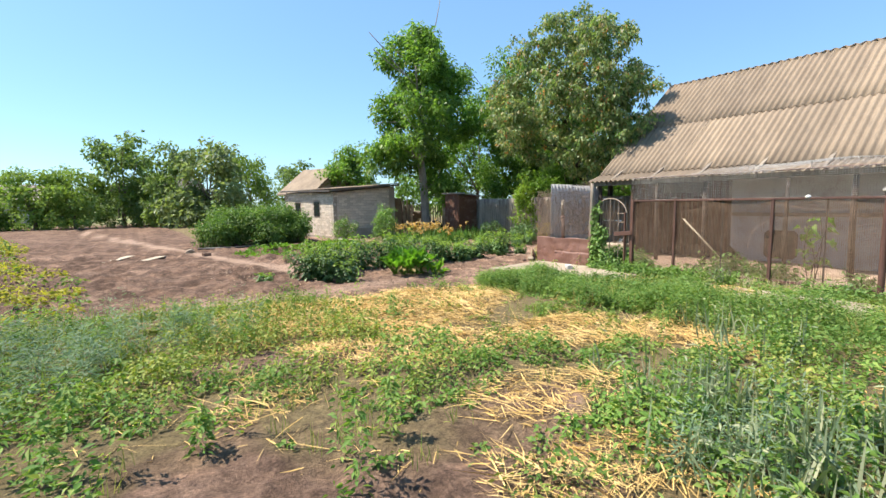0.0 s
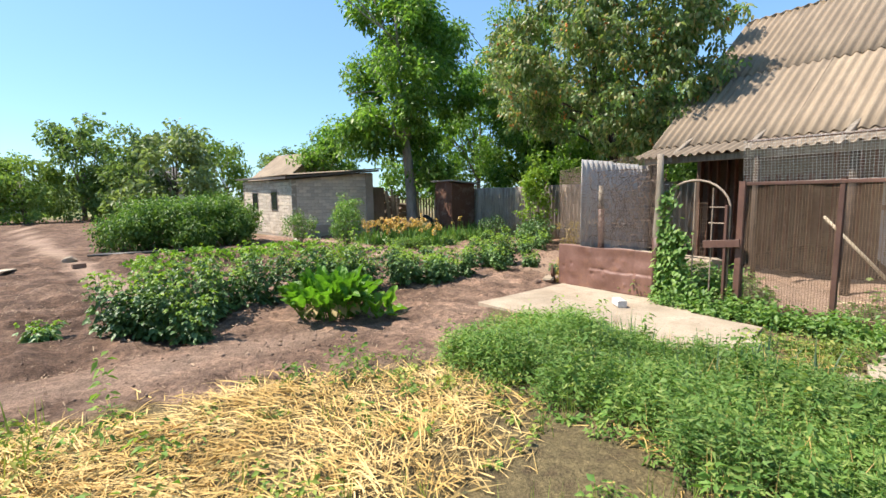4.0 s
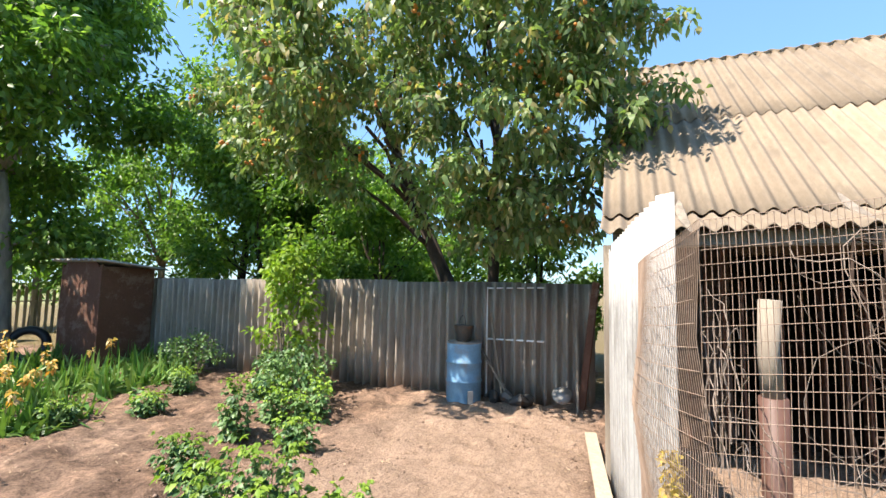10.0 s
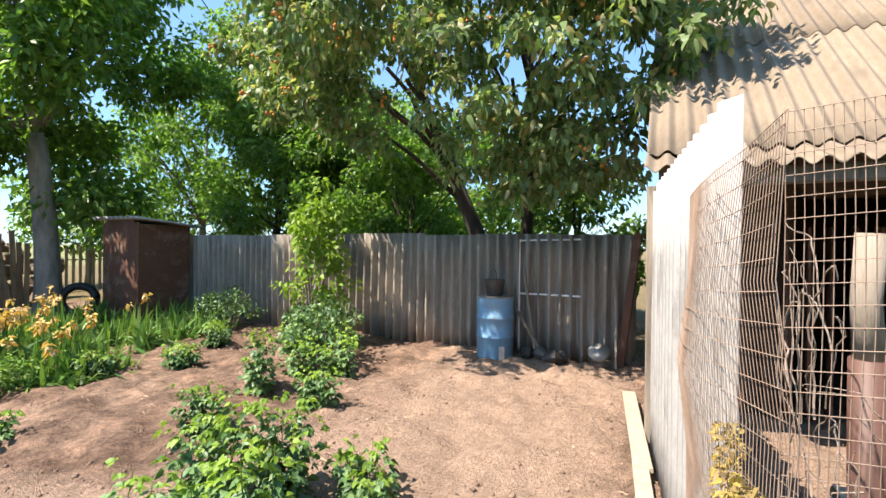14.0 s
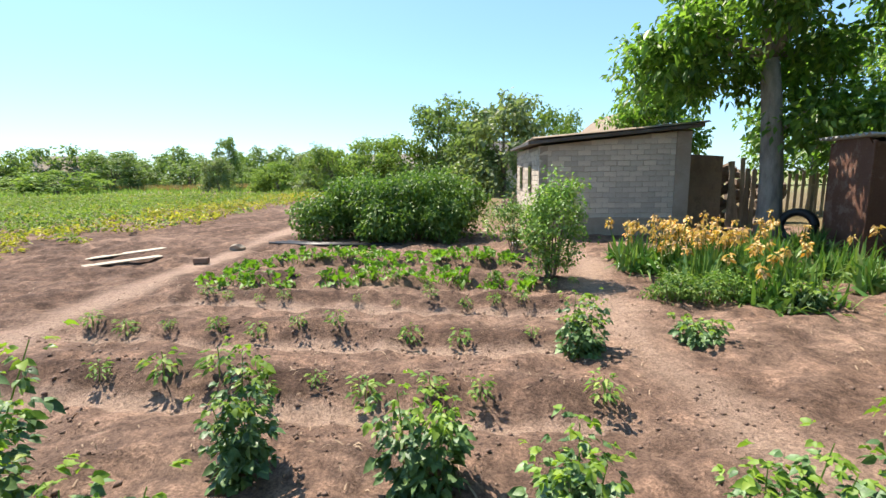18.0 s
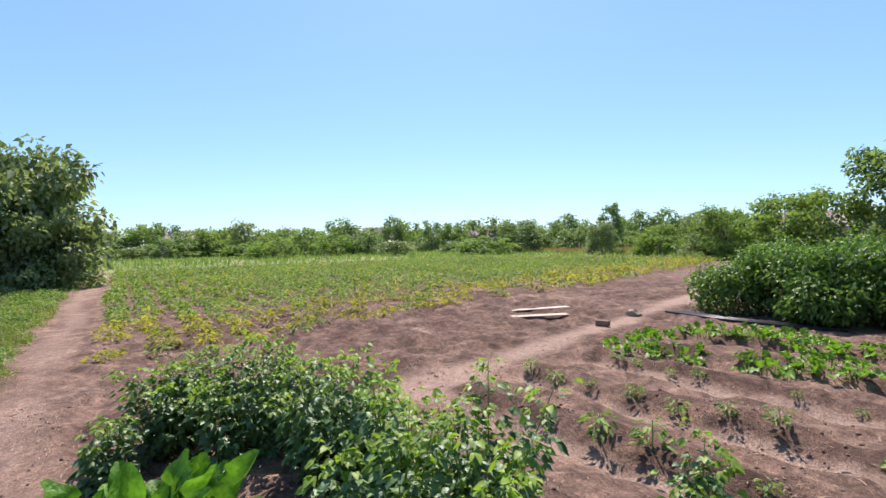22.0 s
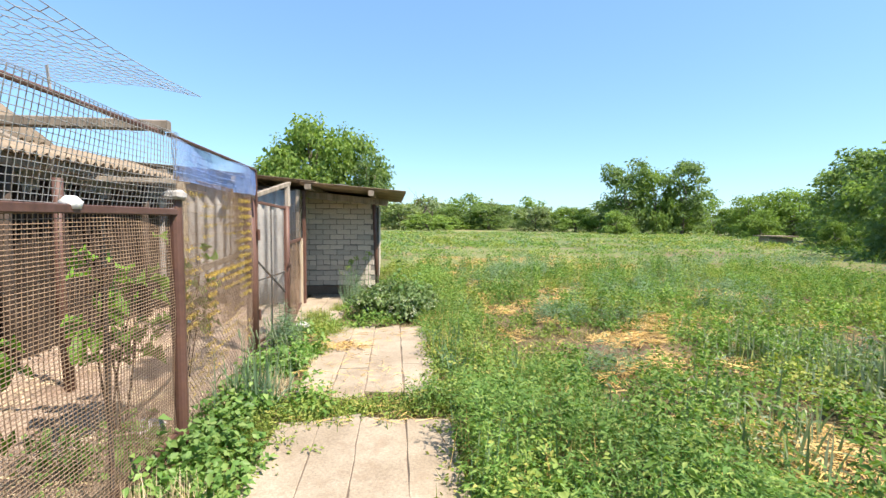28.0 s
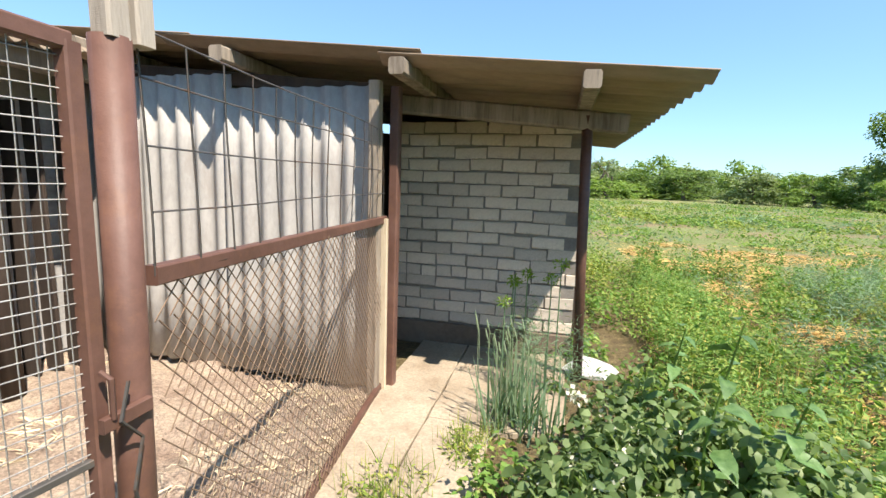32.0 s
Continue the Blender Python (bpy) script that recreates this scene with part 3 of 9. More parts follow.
STRAW = [(3.2, 6.0, 2.2, 1.25, -15, 1.0), (4.45, 3.45, 1.1, 0.7, -30, 0.8), (2.5, 4.2, 1.0, 0.5, -20, 0.7), (3.0, 2.7, 0.7, 0.45, 0, 0.6), (5.1, 0.75, 0.6, 0.3, 30, 0.95), (4.9, 2.15, 0.4, 0.3, 0, 0.9), (4.8, -0.25, 0.6, 0.32, 20, 0.95), (4.7, -2.8, 0.7, 0.4, 0, 0.8), (6.1, -0.7, 0.3, 0.4, 0, 0.7),
         (5.7, -9.3, 1.2, 0.7, 0, 0.7), (5.4, -5.3, 0.8, 0.45, 0, 0.6), (4.3, -3.8, 0.6, 0.4, 0, 0.6), (3.6, -2.5, 0.6, 0.4, 0, 0.5), (5.0, 3.0, 0.4, 0.6, 0, 0.8), (2.4, 2.6, 0.5, 0.4, 0, 0.6), (5.6, 4.9, 0.35, 0.5, 0, 0.7), (0.6, 3.6, 0.5, 0.3, 0, 0.4), (6.0, -2.2, 0.3, 0.5, 0, 0.6), (6.9, -0.2, 0.2, 0.5, 0, 0.6), (6.3, -3.4, 0.5, 0.7, 0, 0.6), (5.0, -7.6, 1, 0.7, 0, 0.6), (3.0, -5.5, 1.0, 0.6, 0, 0.6), (1.0, -9, 2, 0.9, 0, 0.5), (4.0, -11, 2, 0.9, 0, 0.6), (6.4, -6.6, 0.6, 0.9, 0, 0.6)]
DILL = [(-2.2, 4.9, 2.9, 1.5, 15, 0.9), (0.0, 5.9, 1.0, 0.6, 0, 0.6), (2.95, 1.2, 0.5, 0.4, 0, 0.7), (3.9, -3.3, 0.8, 0.5, 0, 0.8), (4.6, -6.8, 1.2, 0.9, 0, 0.9), (5.8, -4.1, 0.6, 0.5, 0, 0.8), (-1.7, -0.6, 0.5, 0.4, 0, 0.9), (4.85, -1.33, 0.7, 0.45, 0, 0.9), (3.0, -3.2, 0.9, 0.7, 0, 0.9),
        (1.2, -4.2, 1.2, 0.8, 0, 0.8), (2.1, -1.9, 1.1, 0.6, 0, 0.8), (-5.3, -10, 3, 1.2, 10, 0.5), (3.9, -7.6, 1.5, 0.9, 0, 1.0), (5.2, -4.6, 0.9, 0.5, 0, 1.0), (5.5, -6.9, 0.8, 0.6, 0, 0.7), (5.55, 1.0, 0.3, 0.25, 0, 0.8), (0.5, -7.0, 1.6, 0.9, 0, 0.6)]


def blobs(x, y, spots):
    """How far points lie in ragged oval patches, 0 to 1."""
    w = 0.55 * wobble(x, y)
    out = np.zeros(np.shape(x))
    for cx, cy, ra, rb, turn, amount in spots:
        c, s_ = math.cos(radians(turn)), math.sin(radians(turn))
        u, v_ = (x - cx) * c + (y - cy) * s_, (y - cy) * c - (x - cx) * s_
        out = np.maximum(out, amount * step(1 - np.hypot(u / ra, v_ / rb) + w / min(1.2, max(0.6, rb)), -0.1, 0.3))
    return out


def soil_mask(x, y):
    w = wobble(x, y)
    edge = np.interp(x, [-30, -6, -1, 1.5, 3.7, 5.3, 6.2, 7.0, 9.2], [7.2, 7.3, 7.5, 7.4, 7.1, 6.8, 7.4, 8.3, 8.5])
    garden = step(y - edge + 0.45 * w, -0.12, 0.15) * step(60 - y, 0, 8) * step(x + 33, 0, 3) * step(24 - y + 0.5 * w + 40 * (x < 2.5), 0, 1.5) * step(14.6 - x, 0, 0.4)
    coop = step(x - 9.05, -0.1, 0.15) * step(8.6 - y, 0, 0.2) * step(13 - x, 0, 0.2) * step(y + 3.3, 0, 0.2)
    patch = blobs(x, y, BARE)
    bare = 0.7 * step(lattice(x, y, 1.6, 21) * 0.6 + lattice(x, y, 0.45, 22) * 0.4, 0.62, 0.74) * step(7.6 - y, 0, 1) * step(y + 12, 0, 4) * step(7.0 - x, 0, 0.6)
    return np.maximum.reduce([garden, coop, patch, bare])


def pale_mask(x, y):
    w = wobble(x, y)
    p = np.zeros(np.shape(x))
    for pts in PATHS:
        p = np.maximum(p, (0.45 if pts[0][1] < 9 else 0.8) * step(0.4 - along(x, y, pts) + 0.3 * w, 0, 0.4))
    inside = step(x - 3.1 + 0.3 * w, 0, 0.3) * step(8.4 - x + 0.3 * w, 0, 0.3)
    for r in ROWS_Y[:3]:
        p = np.maximum(p, 0.9 * inside * step(0.13 - np.abs(bed(x, y) - r + 0.2) + 0.08 * w, 0, 0.06))
    p = np.maximum(p, 0.75 * step(x - 9.0, 0, 0.3) * step(y - 8.9, 0, 0.4) * step(12.3 - y, 0, 1.5) * step(14.2 - x, 0, 0.3))
    p = np.maximum(p, 0.8 * step(x - 9.1, 0, 0.2) * step(8.5 - y, 0, 0.3) * step(13 - x, 0, 0.3))
    return p


def ridge_mask(x, y):
    """Fresh dark earth on the north side of each row."""
    inside = step(x - 3.0, 0, 0.4) * step(8.4 - x, 0, 0.4)
    out = np.zeros(np.shape(x))
    for r in ROWS_Y:
        out = np.maximum(out, inside * np.exp(-((bed(x, y) - r - 0.16 + 0.12 * wobble(x, y)) / 0.16) ** 2))
    tilled = step(3.1 - x, 0, 0.5) * step(y - 8.5, 0, 0.4) * step(0.62 - pale_mask(x, y), 0, 0.3)
    return np.maximum(out, tilled * np.clip(0.15 + 0.9 * lattice(x * 0.4, y, 0.35, 13), 0, 0.85))


def height(x, y):
    s = soil_mask(x, y)
    h = 0.05 * (lattice(x, y, 2.4, 1) - 0.5) + 0.035 * (lattice(x, y, 0.7, 2) - 0.5)
    h = h + s * (0.07 * (lattice(x, y, 0.33, 3) - 0.5) + 0.075 * (lattice(x, y, 0.15, 4) - 0.5))
    h = h + (0.12 * (lattice(x, y, 0.42, 5) - 0.5) + 0.09 * (lattice(x * 0.3, y, 0.3, 6) - 0.5)) * step(3.4 - x, 0, 0.6) * step(y - 8.2, 0, 0.4) * step(x + 4, 0, 1)
    inside = step(x - 2.9, 0, 0.4) * step(8.5 - x, 0, 0.4)
    for r in ROWS_Y:
        d = bed(x, y) - r
        h = h + inside * (0.085 * np.exp(-((d - 0.14) / 0.17) ** 2) - 0.075 * np.exp(-((d + 0.2) / 0.13) ** 2))
    flat = np.zeros(np.shape(x))
    for pts in PATHS:
        flat = np.maximum(flat, step(0.55 - along(x, y, pts), 0, 0.3))
    slab = step(x - 6.6, 0, 0.2) * step(9.35 - x, 0, 0.15) * step(8.6 - y, 0, 0.2) * step(y + 4.6, 0, 0.3)
    h = h * (1 - 0.75 * flat) * (1 - 0.9 * slab) - 0.006 * slab
    return h * np.clip(1.5 - np.hypot(x - 5, y - 6) / 60, 0, 1)


def spread(fine0, fine1, stepw, far):
    mid = np.arange(fine0, fine1 + 1e-6, stepw)
    out, d, p = [], stepw, 0.0
    while p < far:
        d *= 1.3
        p += d
        out.append(p)
    out = np.array(out)
    return np.concatenate([fine0 - out[::-1], mid, fine1 + out])


gx, gy = spread(-3, 14.6, 0.066, 2500), spread(-3.5, 17.5, 0.066, 2500)
GX, GY = np.meshgrid(gx, gy, indexing="ij")
gz = height(GX, GY)
nx_, ny_ = GX.shape
ii, jj = [a.ravel() for a in np.meshgrid(np.arange(nx_ - 1), np.arange(ny_ - 1), indexing="ij")]
a_ = ii * ny_ + jj

M["ground"], gb = base_mat("garden earth and turf", 0.97, 0, 0.15)
t, nodes, ln = links(M["ground"])
co = nodes.new("ShaderNodeNewGeometry").outputs["Position"]
att_s, att_p = nodes.new("ShaderNodeAttribute"), nodes.new("ShaderNodeAttribute")
att_s.attribute_name, att_p.attribute_name = "soil", "pale"
n1, n2, n3, n4 = noise_node(t, 0.7, 6, 0.6, co), noise_node(t, 11, 9, 0.74, co), noise_node(t, 55, 6, 0.75, co), noise_node(t, 0.06, 4, 0.5, co)
soil_c = ramp(t, n1.outputs[0], [(0.3, (0.155, 0.10, 0.071)), (0.5, (0.22, 0.145, 0.105)), (0.7, (0.295, 0.203, 0.15))])
soil_c = mix(t, 0.75, soil_c, mix(t, 1.0, soil_c, ramp(t, n2.outputs[0], [(0.36, (0.42, 0.42, 0.44)), (0.64, (1.5, 1.47, 1.42))]), "MULTIPLY"))
pale_c = ramp(t, n2.outputs[0], [(0.3, (0.30, 0.205, 0.148)), (0.7, (0.46, 0.335, 0.248))])
n5 = noise_node(t, 2.6, 8, 0.68, co)
soil_c = mix(t, 0.8, soil_c, mix(t, 1.0, soil_c, ramp(t, n5.outputs[0], [(0.38, (0.55, 0.54, 0.53)), (0.5, (0.95, 0.95, 0.95)), (0.62, (1.5, 1.46, 1.4))]), "MULTIPLY"))
att_d = nodes.new("ShaderNodeAttribute")
att_d.attribute_name = "fresh"
soil_c = mix(t, att_d.outputs["Fac"], soil_c, mix(t, 1.0, soil_c, (0.58, 0.56, 0.55), "MULTIPLY"))
soil_c = mix(t, att_p.outputs["Fac"], soil_c, pale_c)
att_q = nodes.new("ShaderNodeAttribute")
att_q.attribute_name = "dust"
soil_c = mix(t, att_q.outputs["Fac"], soil_c, ramp(t, n5.outputs[0], [(0.36, (0.36, 0.26, 0.195)), (0.5, (0.50, 0.385, 0.295)), (0.64, (0.62, 0.50, 0.37))]))
turf_c = ramp(t, n2.outputs[0], [(0.3, (0.12, 0.082, 0.05)), (0.5, (0.17, 0.135, 0.07)), (0.72, (0.31, 0.235, 0.115))])
n6 = noise_node(t, 0.45, 8, 0.66, co)
far_c = ramp(t, n4.outputs[0], [(0.35, (0.13, 0.175, 0.065)), (0.5, (0.17, 0.205, 0.08)), (0.62, (0.24, 0.25, 0.10))])
far_c = mix(t, ramp(t, n6.outputs[0], [(0.5, (0, 0, 0)), (0.6, (0.75, 0.75, 0.75))]), far_c, (0.27, 0.19, 0.12))
att_f = nodes.new("ShaderNodeAttribute")
att_f.attribute_name = "field"
turf_c = mix(t, att_f.outputs["Fac"], turf_c, far_c)
col = mix(t, att_s.outputs["Fac"], turf_c, soil_c)
col = mix(t, 0.6, col, mix(t, 1.0, col, ramp(t, n3.outputs[0], [(0.38, (0.4, 0.4, 0.42)), (0.62, (1.6, 1.58, 1.52))]), "MULTIPLY"))
ln.new(col, gb.inputs["Base Color"])
hsum = nodes.new("ShaderNodeMath")
hsum.operation = "ADD"
ln.new(n2.outputs[0], hsum.inputs[0])
ln.new(n3.outputs[0], hsum.inputs[1])
bump(t, gb, hsum.outputs[0], 0.9, 0.035)

ground = new("ground", mesh_np("ground", np.stack([GX, GY, gz], -1).reshape(-1, 3), np.column_stack([a_, a_ + ny_, a_ + ny_ + 1, a_ + 1]), M["ground"], smooth=True))
for key, val in (("soil", soil_mask(GX, GY)), ("pale", pale_mask(GX, GY)), ("fresh", ridge_mask(GX, GY)), ("dust", step(GX - 9.1, 0, 0.15) * step(4.5 - GY, 0, 2.5) * step(GY + 3.4, 0, 0.2) * step(13 - GX, 0, 0.3)), ("field", np.maximum(step(-GY, 5, 12), np.maximum(step(GY, 40, 60), step(-GX, 10, 25))))):
    ground.data.attributes.new(key, "FLOAT", "POINT").data.foreach_set("value", np.ascontiguousarray(val.ravel(), dtype=np.float32))
tagged(ground, "brown tilled garden earth passing into green weedy turf", "ground", kind="structure")


def gh(x, y):
    return float(height(np.array([float(x)]), np.array([float(y)]))[0])


def world_part(name, me, parent, label=""):
    return part(name, me, parent, label, -parent.location)


# ---- concrete walk ----
pavement = tagged(new("pavement"), "worn pale concrete strips of a garden walk with open joints", "pavement", kind="structure")
g = rng(31)


def slab(x0, x1, y0, y1, z=0.035, tidy=(1.0, 1.0), flare=0.0, slant=0.0):
    """One concrete strip with broken ends and worn edges."""
    n = max(3, int((y1 - y0) / 0.18))
    ys = np.linspace(y0, y1, n + 1)
    xl, xr = x0 + g.normal(0, 0.003, n + 1) - flare * np.linspace(0, 1, n + 1), x1 + g.normal(0, 0.003, n + 1)
    end = g.normal(0, 0.05, 4) * [tidy[0], tidy[0], tidy[1], tidy[1]]
    v = []
    for k in range(n + 1):
        ya, yb_ = ys[k], ys[k]
        if k == 0:
            ya, yb_ = ya + end[0], yb_ + end[1]
        if k == n:
            ya, yb_ = ya + end[2] - slant * (x1 - x0) / 2, yb_ + end[3] + slant * (x1 - x0) / 2
        zz = z + g.normal(0, 0.002)
        c = 0.005
        v += [(xl[k], ya, -0.05), (xl[k], ya, zz - c), (xl[k] + c, ya, zz), (xr[k] - c, yb_, zz), (xr[k], yb_, zz - c), (xr[k], yb_, -0.05)]
    f = [(6 * k + i, 6 * k + i + 1, 6 * k + 7 + i, 6 * k + 6 + i) for k in range(n) for i in range(5)]
    f += [tuple(range(6)), tuple(range(6 * n + 5, 6 * n - 1, -1))]
    s = Solid().add(v, f)
    part("slab", s.mesh("slab", M["concrete"]), pavement)


for x0, x1, ya, yb in ((7.222, 7.606, 5.45, 8.33), (7.61, 7.976, 5.3, 8.38), (7.98, 8.366, 5.5, 8.43), (8.37, 8.72, 6.3, 8.48)):
    m_ = (ya + yb) / 2 + g.normal(0, 0.2)
    slab(x0, x1, ya, m_ - 0.002, tidy=(1, 0))
    slab(x0, x1, m_ + 0.002, yb, 0.034, tidy=(0, 0.12), slant=0.14)
slab(7.06, 7.217, 5.55, 8.27, 0.034, (0.3, 0.1), 0.33, 0.3)
for x0, x1 in ((7.24, 7.556), (7.564, 7.886), (7.892, 8.166), (8.172, 8.46)):
    cuts = [-1.15, 0.2 + g.normal(0, 0.3), 1.3, 1.75, 3.1 + g.normal(0, 0.2), 4.6]
    for k_, (ya, yb) in enumerate(((cuts[0], cuts[1]), (cuts[1] + 0.004, cuts[2]), (cuts[3], cuts[4]), (cuts[4] + 0.004, cuts[5]))):
        slab(x0, x1, ya, yb, 0.031 + g.normal(0, 0.0015), tidy=((1.6, 0), (0, 1.6))[k_ % 2])
for x0, x1, ya, yb in ((8.42, 8.80, -4.0, -1.35), (8.81, 9.2, -4.0, -1.6), (8.02, 8.41, -4.0, -2.7)):
    slab(x0, x1, ya, (ya + yb) / 2 - 0.002, 0.022, (1, 0))
    slab(x0, x1, (ya + yb) / 2 + 0.002, yb, 0.022, (0, 1))


for k_, (x0, x1, ya, yb) in enumerate(((7.27, 8.43, -1.05, 1.22), (7.27, 8.43, 1.83, 4.52), (7.25, 8.34, 5.6, 8.3))):
    part("joint_fill", Solid().box(x0, x1, ya, yb, -0.02, 0.0225).mesh("joint_fill", M["clay_wall"]), pavement, "brown dirt in the joints")

# ---- bricks ----
def brick_mesh(name, w=0.25, d=0.12, h=0.088, seed=0, mat=None):
    """One worn brick: its face to -y, uneven corners."""
    s = Solid()
    s.beam((-w / 2, d / 2, 0), (w / 2, d / 2, 0), d, h, 0.007)
    gg = rng(seed)
    s.v = [(x + gg.normal(0, 0.0022), y + gg.normal(0, 0.0022), z + gg.normal(0, 0.0022)) for x, y, z in s.v]
    return s.mesh(name, mat or M["brick"])


BRICKS = [brick_mesh("brick", seed=k) for k in range(6)]
HALF = [brick_mesh("half_brick", 0.12, seed=40 + k) for k in range(3)]


def brick_wall(owner, p, q, top0, top1, z0, seed, apart=True, headers=(), skip=None, course=0.098, long=0.26):
    """Bricks in stretcher bond on the line p-q, faces to its right side."""
    p, q = Vector((*p, 0)), Vector((*q, 0))
    d = (q - p)
    length = d.length
    d.normalize()
    turn = math.atan2(d.y, d.x)
    gg = rng(seed)
    pieces = []
    row, z = 0, z0 + 0.045
    while True:
        half = row in headers
        wv, stepw = (0.12, 0.132) if half else (long - 0.01, long)
        u = wv / 2 + (-(long / 2 if row % 2 else 0) if not half else 0)
        any_ok = False
        while u < length:
            lim = top0 + (top1 - top0) * u / length
            u0, u1 = max(0, u - wv / 2), min(length, u + wv / 2)
            if z + 0.044 < lim and u1 - u0 > 0.05 and not (skip and skip((u0 + u1) / 2, z)):
                any_ok = True
                c = p + d * ((u0 + u1) / 2)
                m = pose(c.x, c.y, z + gg.normal(0, 0.004), gg.normal(0, 0.8), gg.normal(0, 0.9), math.degrees(turn) + gg.normal(0, 0.7))
                k = int(gg.integers(6))
                sx = (u1 - u0) / (0.12 if half else 0.25) * gg.uniform(0.955, 1.0)
                if apart:
                    ob = new("brick", HALF[k % 3] if half else BRICKS[k])
                    ob.parent = owner
                    ob.matrix_basis = Matrix.Translation(-owner.location) @ m @ Matrix.Diagonal((sx, 1, (course - 0.01) / 0.088, 1))
                else:
                    mm = m @ Matrix.Diagonal((sx, 1, (course - 0.01) / 0.088, 1))
                    src = (HALF[k % 3] if half else BRICKS[k])
                    pieces.append((np.array([mm @ v.co for v in src.vertices]), src))
            u += stepw
        z += course
        row += 1
        if z > max(top0, top1):
            break
    if not apart:
        s = Solid()
        for vs, src in pieces:
            s.add(vs, [tuple(pp.vertices) for pp in src.polygons])
        run = world_part("brick_run", s.mesh("brick_run", M["brick_joined"]), owner)
        run["kind"] = "stuff"


# ---- barn ----
barn = thing("barn", "long clay barn with a steep tan corrugated slate roof", "barn", (15.2, 3.4, 0))
EAVE, KINK, RIDGE = (11.05, 2.08), (11.62, 2.27), (15.2, 5.27)
BY0, BY1 = -0.65, 8.95


def wall_box(x0, x1, y0, y1, z0, z1, mat, owner, label="", name="wall"):
    return world_part(name, Solid().box(x0, x1, y0, y1, z0, z1).mesh(name, mat), owner, label)


wall_box(12.6, 12.9, -0.3, 5.75, 0, 3.0, M["whitewash"], barn, "whitewashed front wall, grey with age")
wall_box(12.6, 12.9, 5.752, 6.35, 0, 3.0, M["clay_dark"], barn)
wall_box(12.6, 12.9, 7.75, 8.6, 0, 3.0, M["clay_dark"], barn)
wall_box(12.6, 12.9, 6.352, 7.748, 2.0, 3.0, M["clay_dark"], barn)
wall_box(17.6, 17.9, -0.3, 8.6, 0, 3.0, M["clay_wall"], barn)
wall_box(12.55, 12.6, -0.3, 5.75, 1.12, 1.2, M["old_wood"], barn, "grey wooden rail", "rail")
gable = Solid().add([(12.9, y, z) for y, z in ((8.35, 0), (8.35, 3.2))] + [(15.2, 8.35, 5.1), (17.6, 8.35, 3.2), (17.6, 8.35, 0)] + [(12.9, y, z) for y, z in ((8.6, 0), (8.6, 3.2))] + [(15.2, 8.6, 5.1), (17.6, 8.6, 3.2), (17.6, 8.6, 0)],
                    [(0, 1, 2, 3, 4), (9, 8, 7, 6, 5), (0, 5, 6, 1), (1, 6, 7, 2), (2, 7, 8, 3), (3, 8, 9, 4)])
world_part("gable_wall", gable.mesh("gable_wall", M["clay_wall"]), barn)
gable2 = Solid()
gable2.add([(x, y - 8.9, z) for x, y, z in gable.v], gable.f)
world_part("gable_wall", gable2.mesh("gable_wall", M["clay_wall"]), barn)
world_part("window", Solid().box(12.57, 12.6, 4.3, 4.98, 0.12, 0.78).mesh("window", M["dark_wood"]), barn, "small dark window hatch")
world_part("pane", Solid().box(12.555, 12.568, 4.36, 4.92, 0.18, 0.72).mesh("pane", M["glass_dark"]), barn)


def lay_sheet(owner, me, origin, across, up_way, name="slate_sheet", jitter=0.0, gg=None):
    x, y = Vector(across).normalized(), Vector(up_way).normalized()
    z = x.cross(y)
    m = Matrix((x, y, z)).transposed().to_4x4()
    m.translation = Vector(origin) - owner.location
    if gg is not None and jitter:
        m = m @ pose(gg.normal(0, jitter * 0.01), gg.normal(0, jitter * 0.01), gg.normal(0, jitter * 0.004), gg.normal(0, jitter), gg.normal(0, jitter), gg.normal(0, jitter))
    ob = new(name, me)
    ob.parent = owner
    ob.matrix_basis = m
    return ob


ROOFS = [corrugated("slate_sheet", 1.2, 2.5, 0.15, 0.026, M["slate_roof"], seed=k) for k in range(3)]
STRIPS = [corrugated("slate_strip", 1.2, 0.78, 0.15, 0.026, M["slate_roof"], seed=k) for k in range(2)]
slope = Vector((RIDGE[0] - KINK[0], 0, RIDGE[1] - KINK[1]))
sl = slope.normalized()
nr = Vector((-sl.z, 0, sl.x))
gg = rng(3)
for c in range(12):
    y = BY1 - c * 1.0
    for r in range(2 if c < 10 else 0):
        o = Vector((KINK[0], y - (0.45 if c == 9 else 0.05 * c) + (0.9 if c == 9 else 0), KINK[1])) + sl * (r * 2.2) + nr * (0.0045 * r + 0.03 + 0.003 * (c % 2))
        lay_sheet(barn, ROOFS[(c + r) % 3], o, (0, -1, 0), sl - nr * 0.004, "slate_sheet", 0.05, gg)
    s2 = Vector((KINK[0] + 0.17 - EAVE[0], 0, KINK[1] + 0.055 - EAVE[1]))
    lay_sheet(barn, STRIPS[c % 2], Vector((EAVE[0], y - 0.05 * c, EAVE[1] + 0.004 * (c % 2))), (0, -1, 0), s2, "slate_sheet", 0.1, gg)
back = corrugated("roof_back", 9.55, 4.75, 0.2, 0.026, M["slate_roof"])
lay_sheet(barn, back, (18.78, BY0 + 0.05, 2.27), (0, 1, 0), (-slope.x, 0, slope.z), "roof_back")
world_part("ridge_board", Solid().beam((15.22, BY0, 5.24), (15.22, BY1 - 0.03, 5.24), 0.16, 0.05).mesh("ridge_board", M["slate_roof"]), barn)
world_part("eave_beam", Solid().beam((11.25, -3.2, 2.02), (11.25, 8.85, 2.02), 0.10, 0.12).mesh("eave_beam", M["old_wood"]), barn)
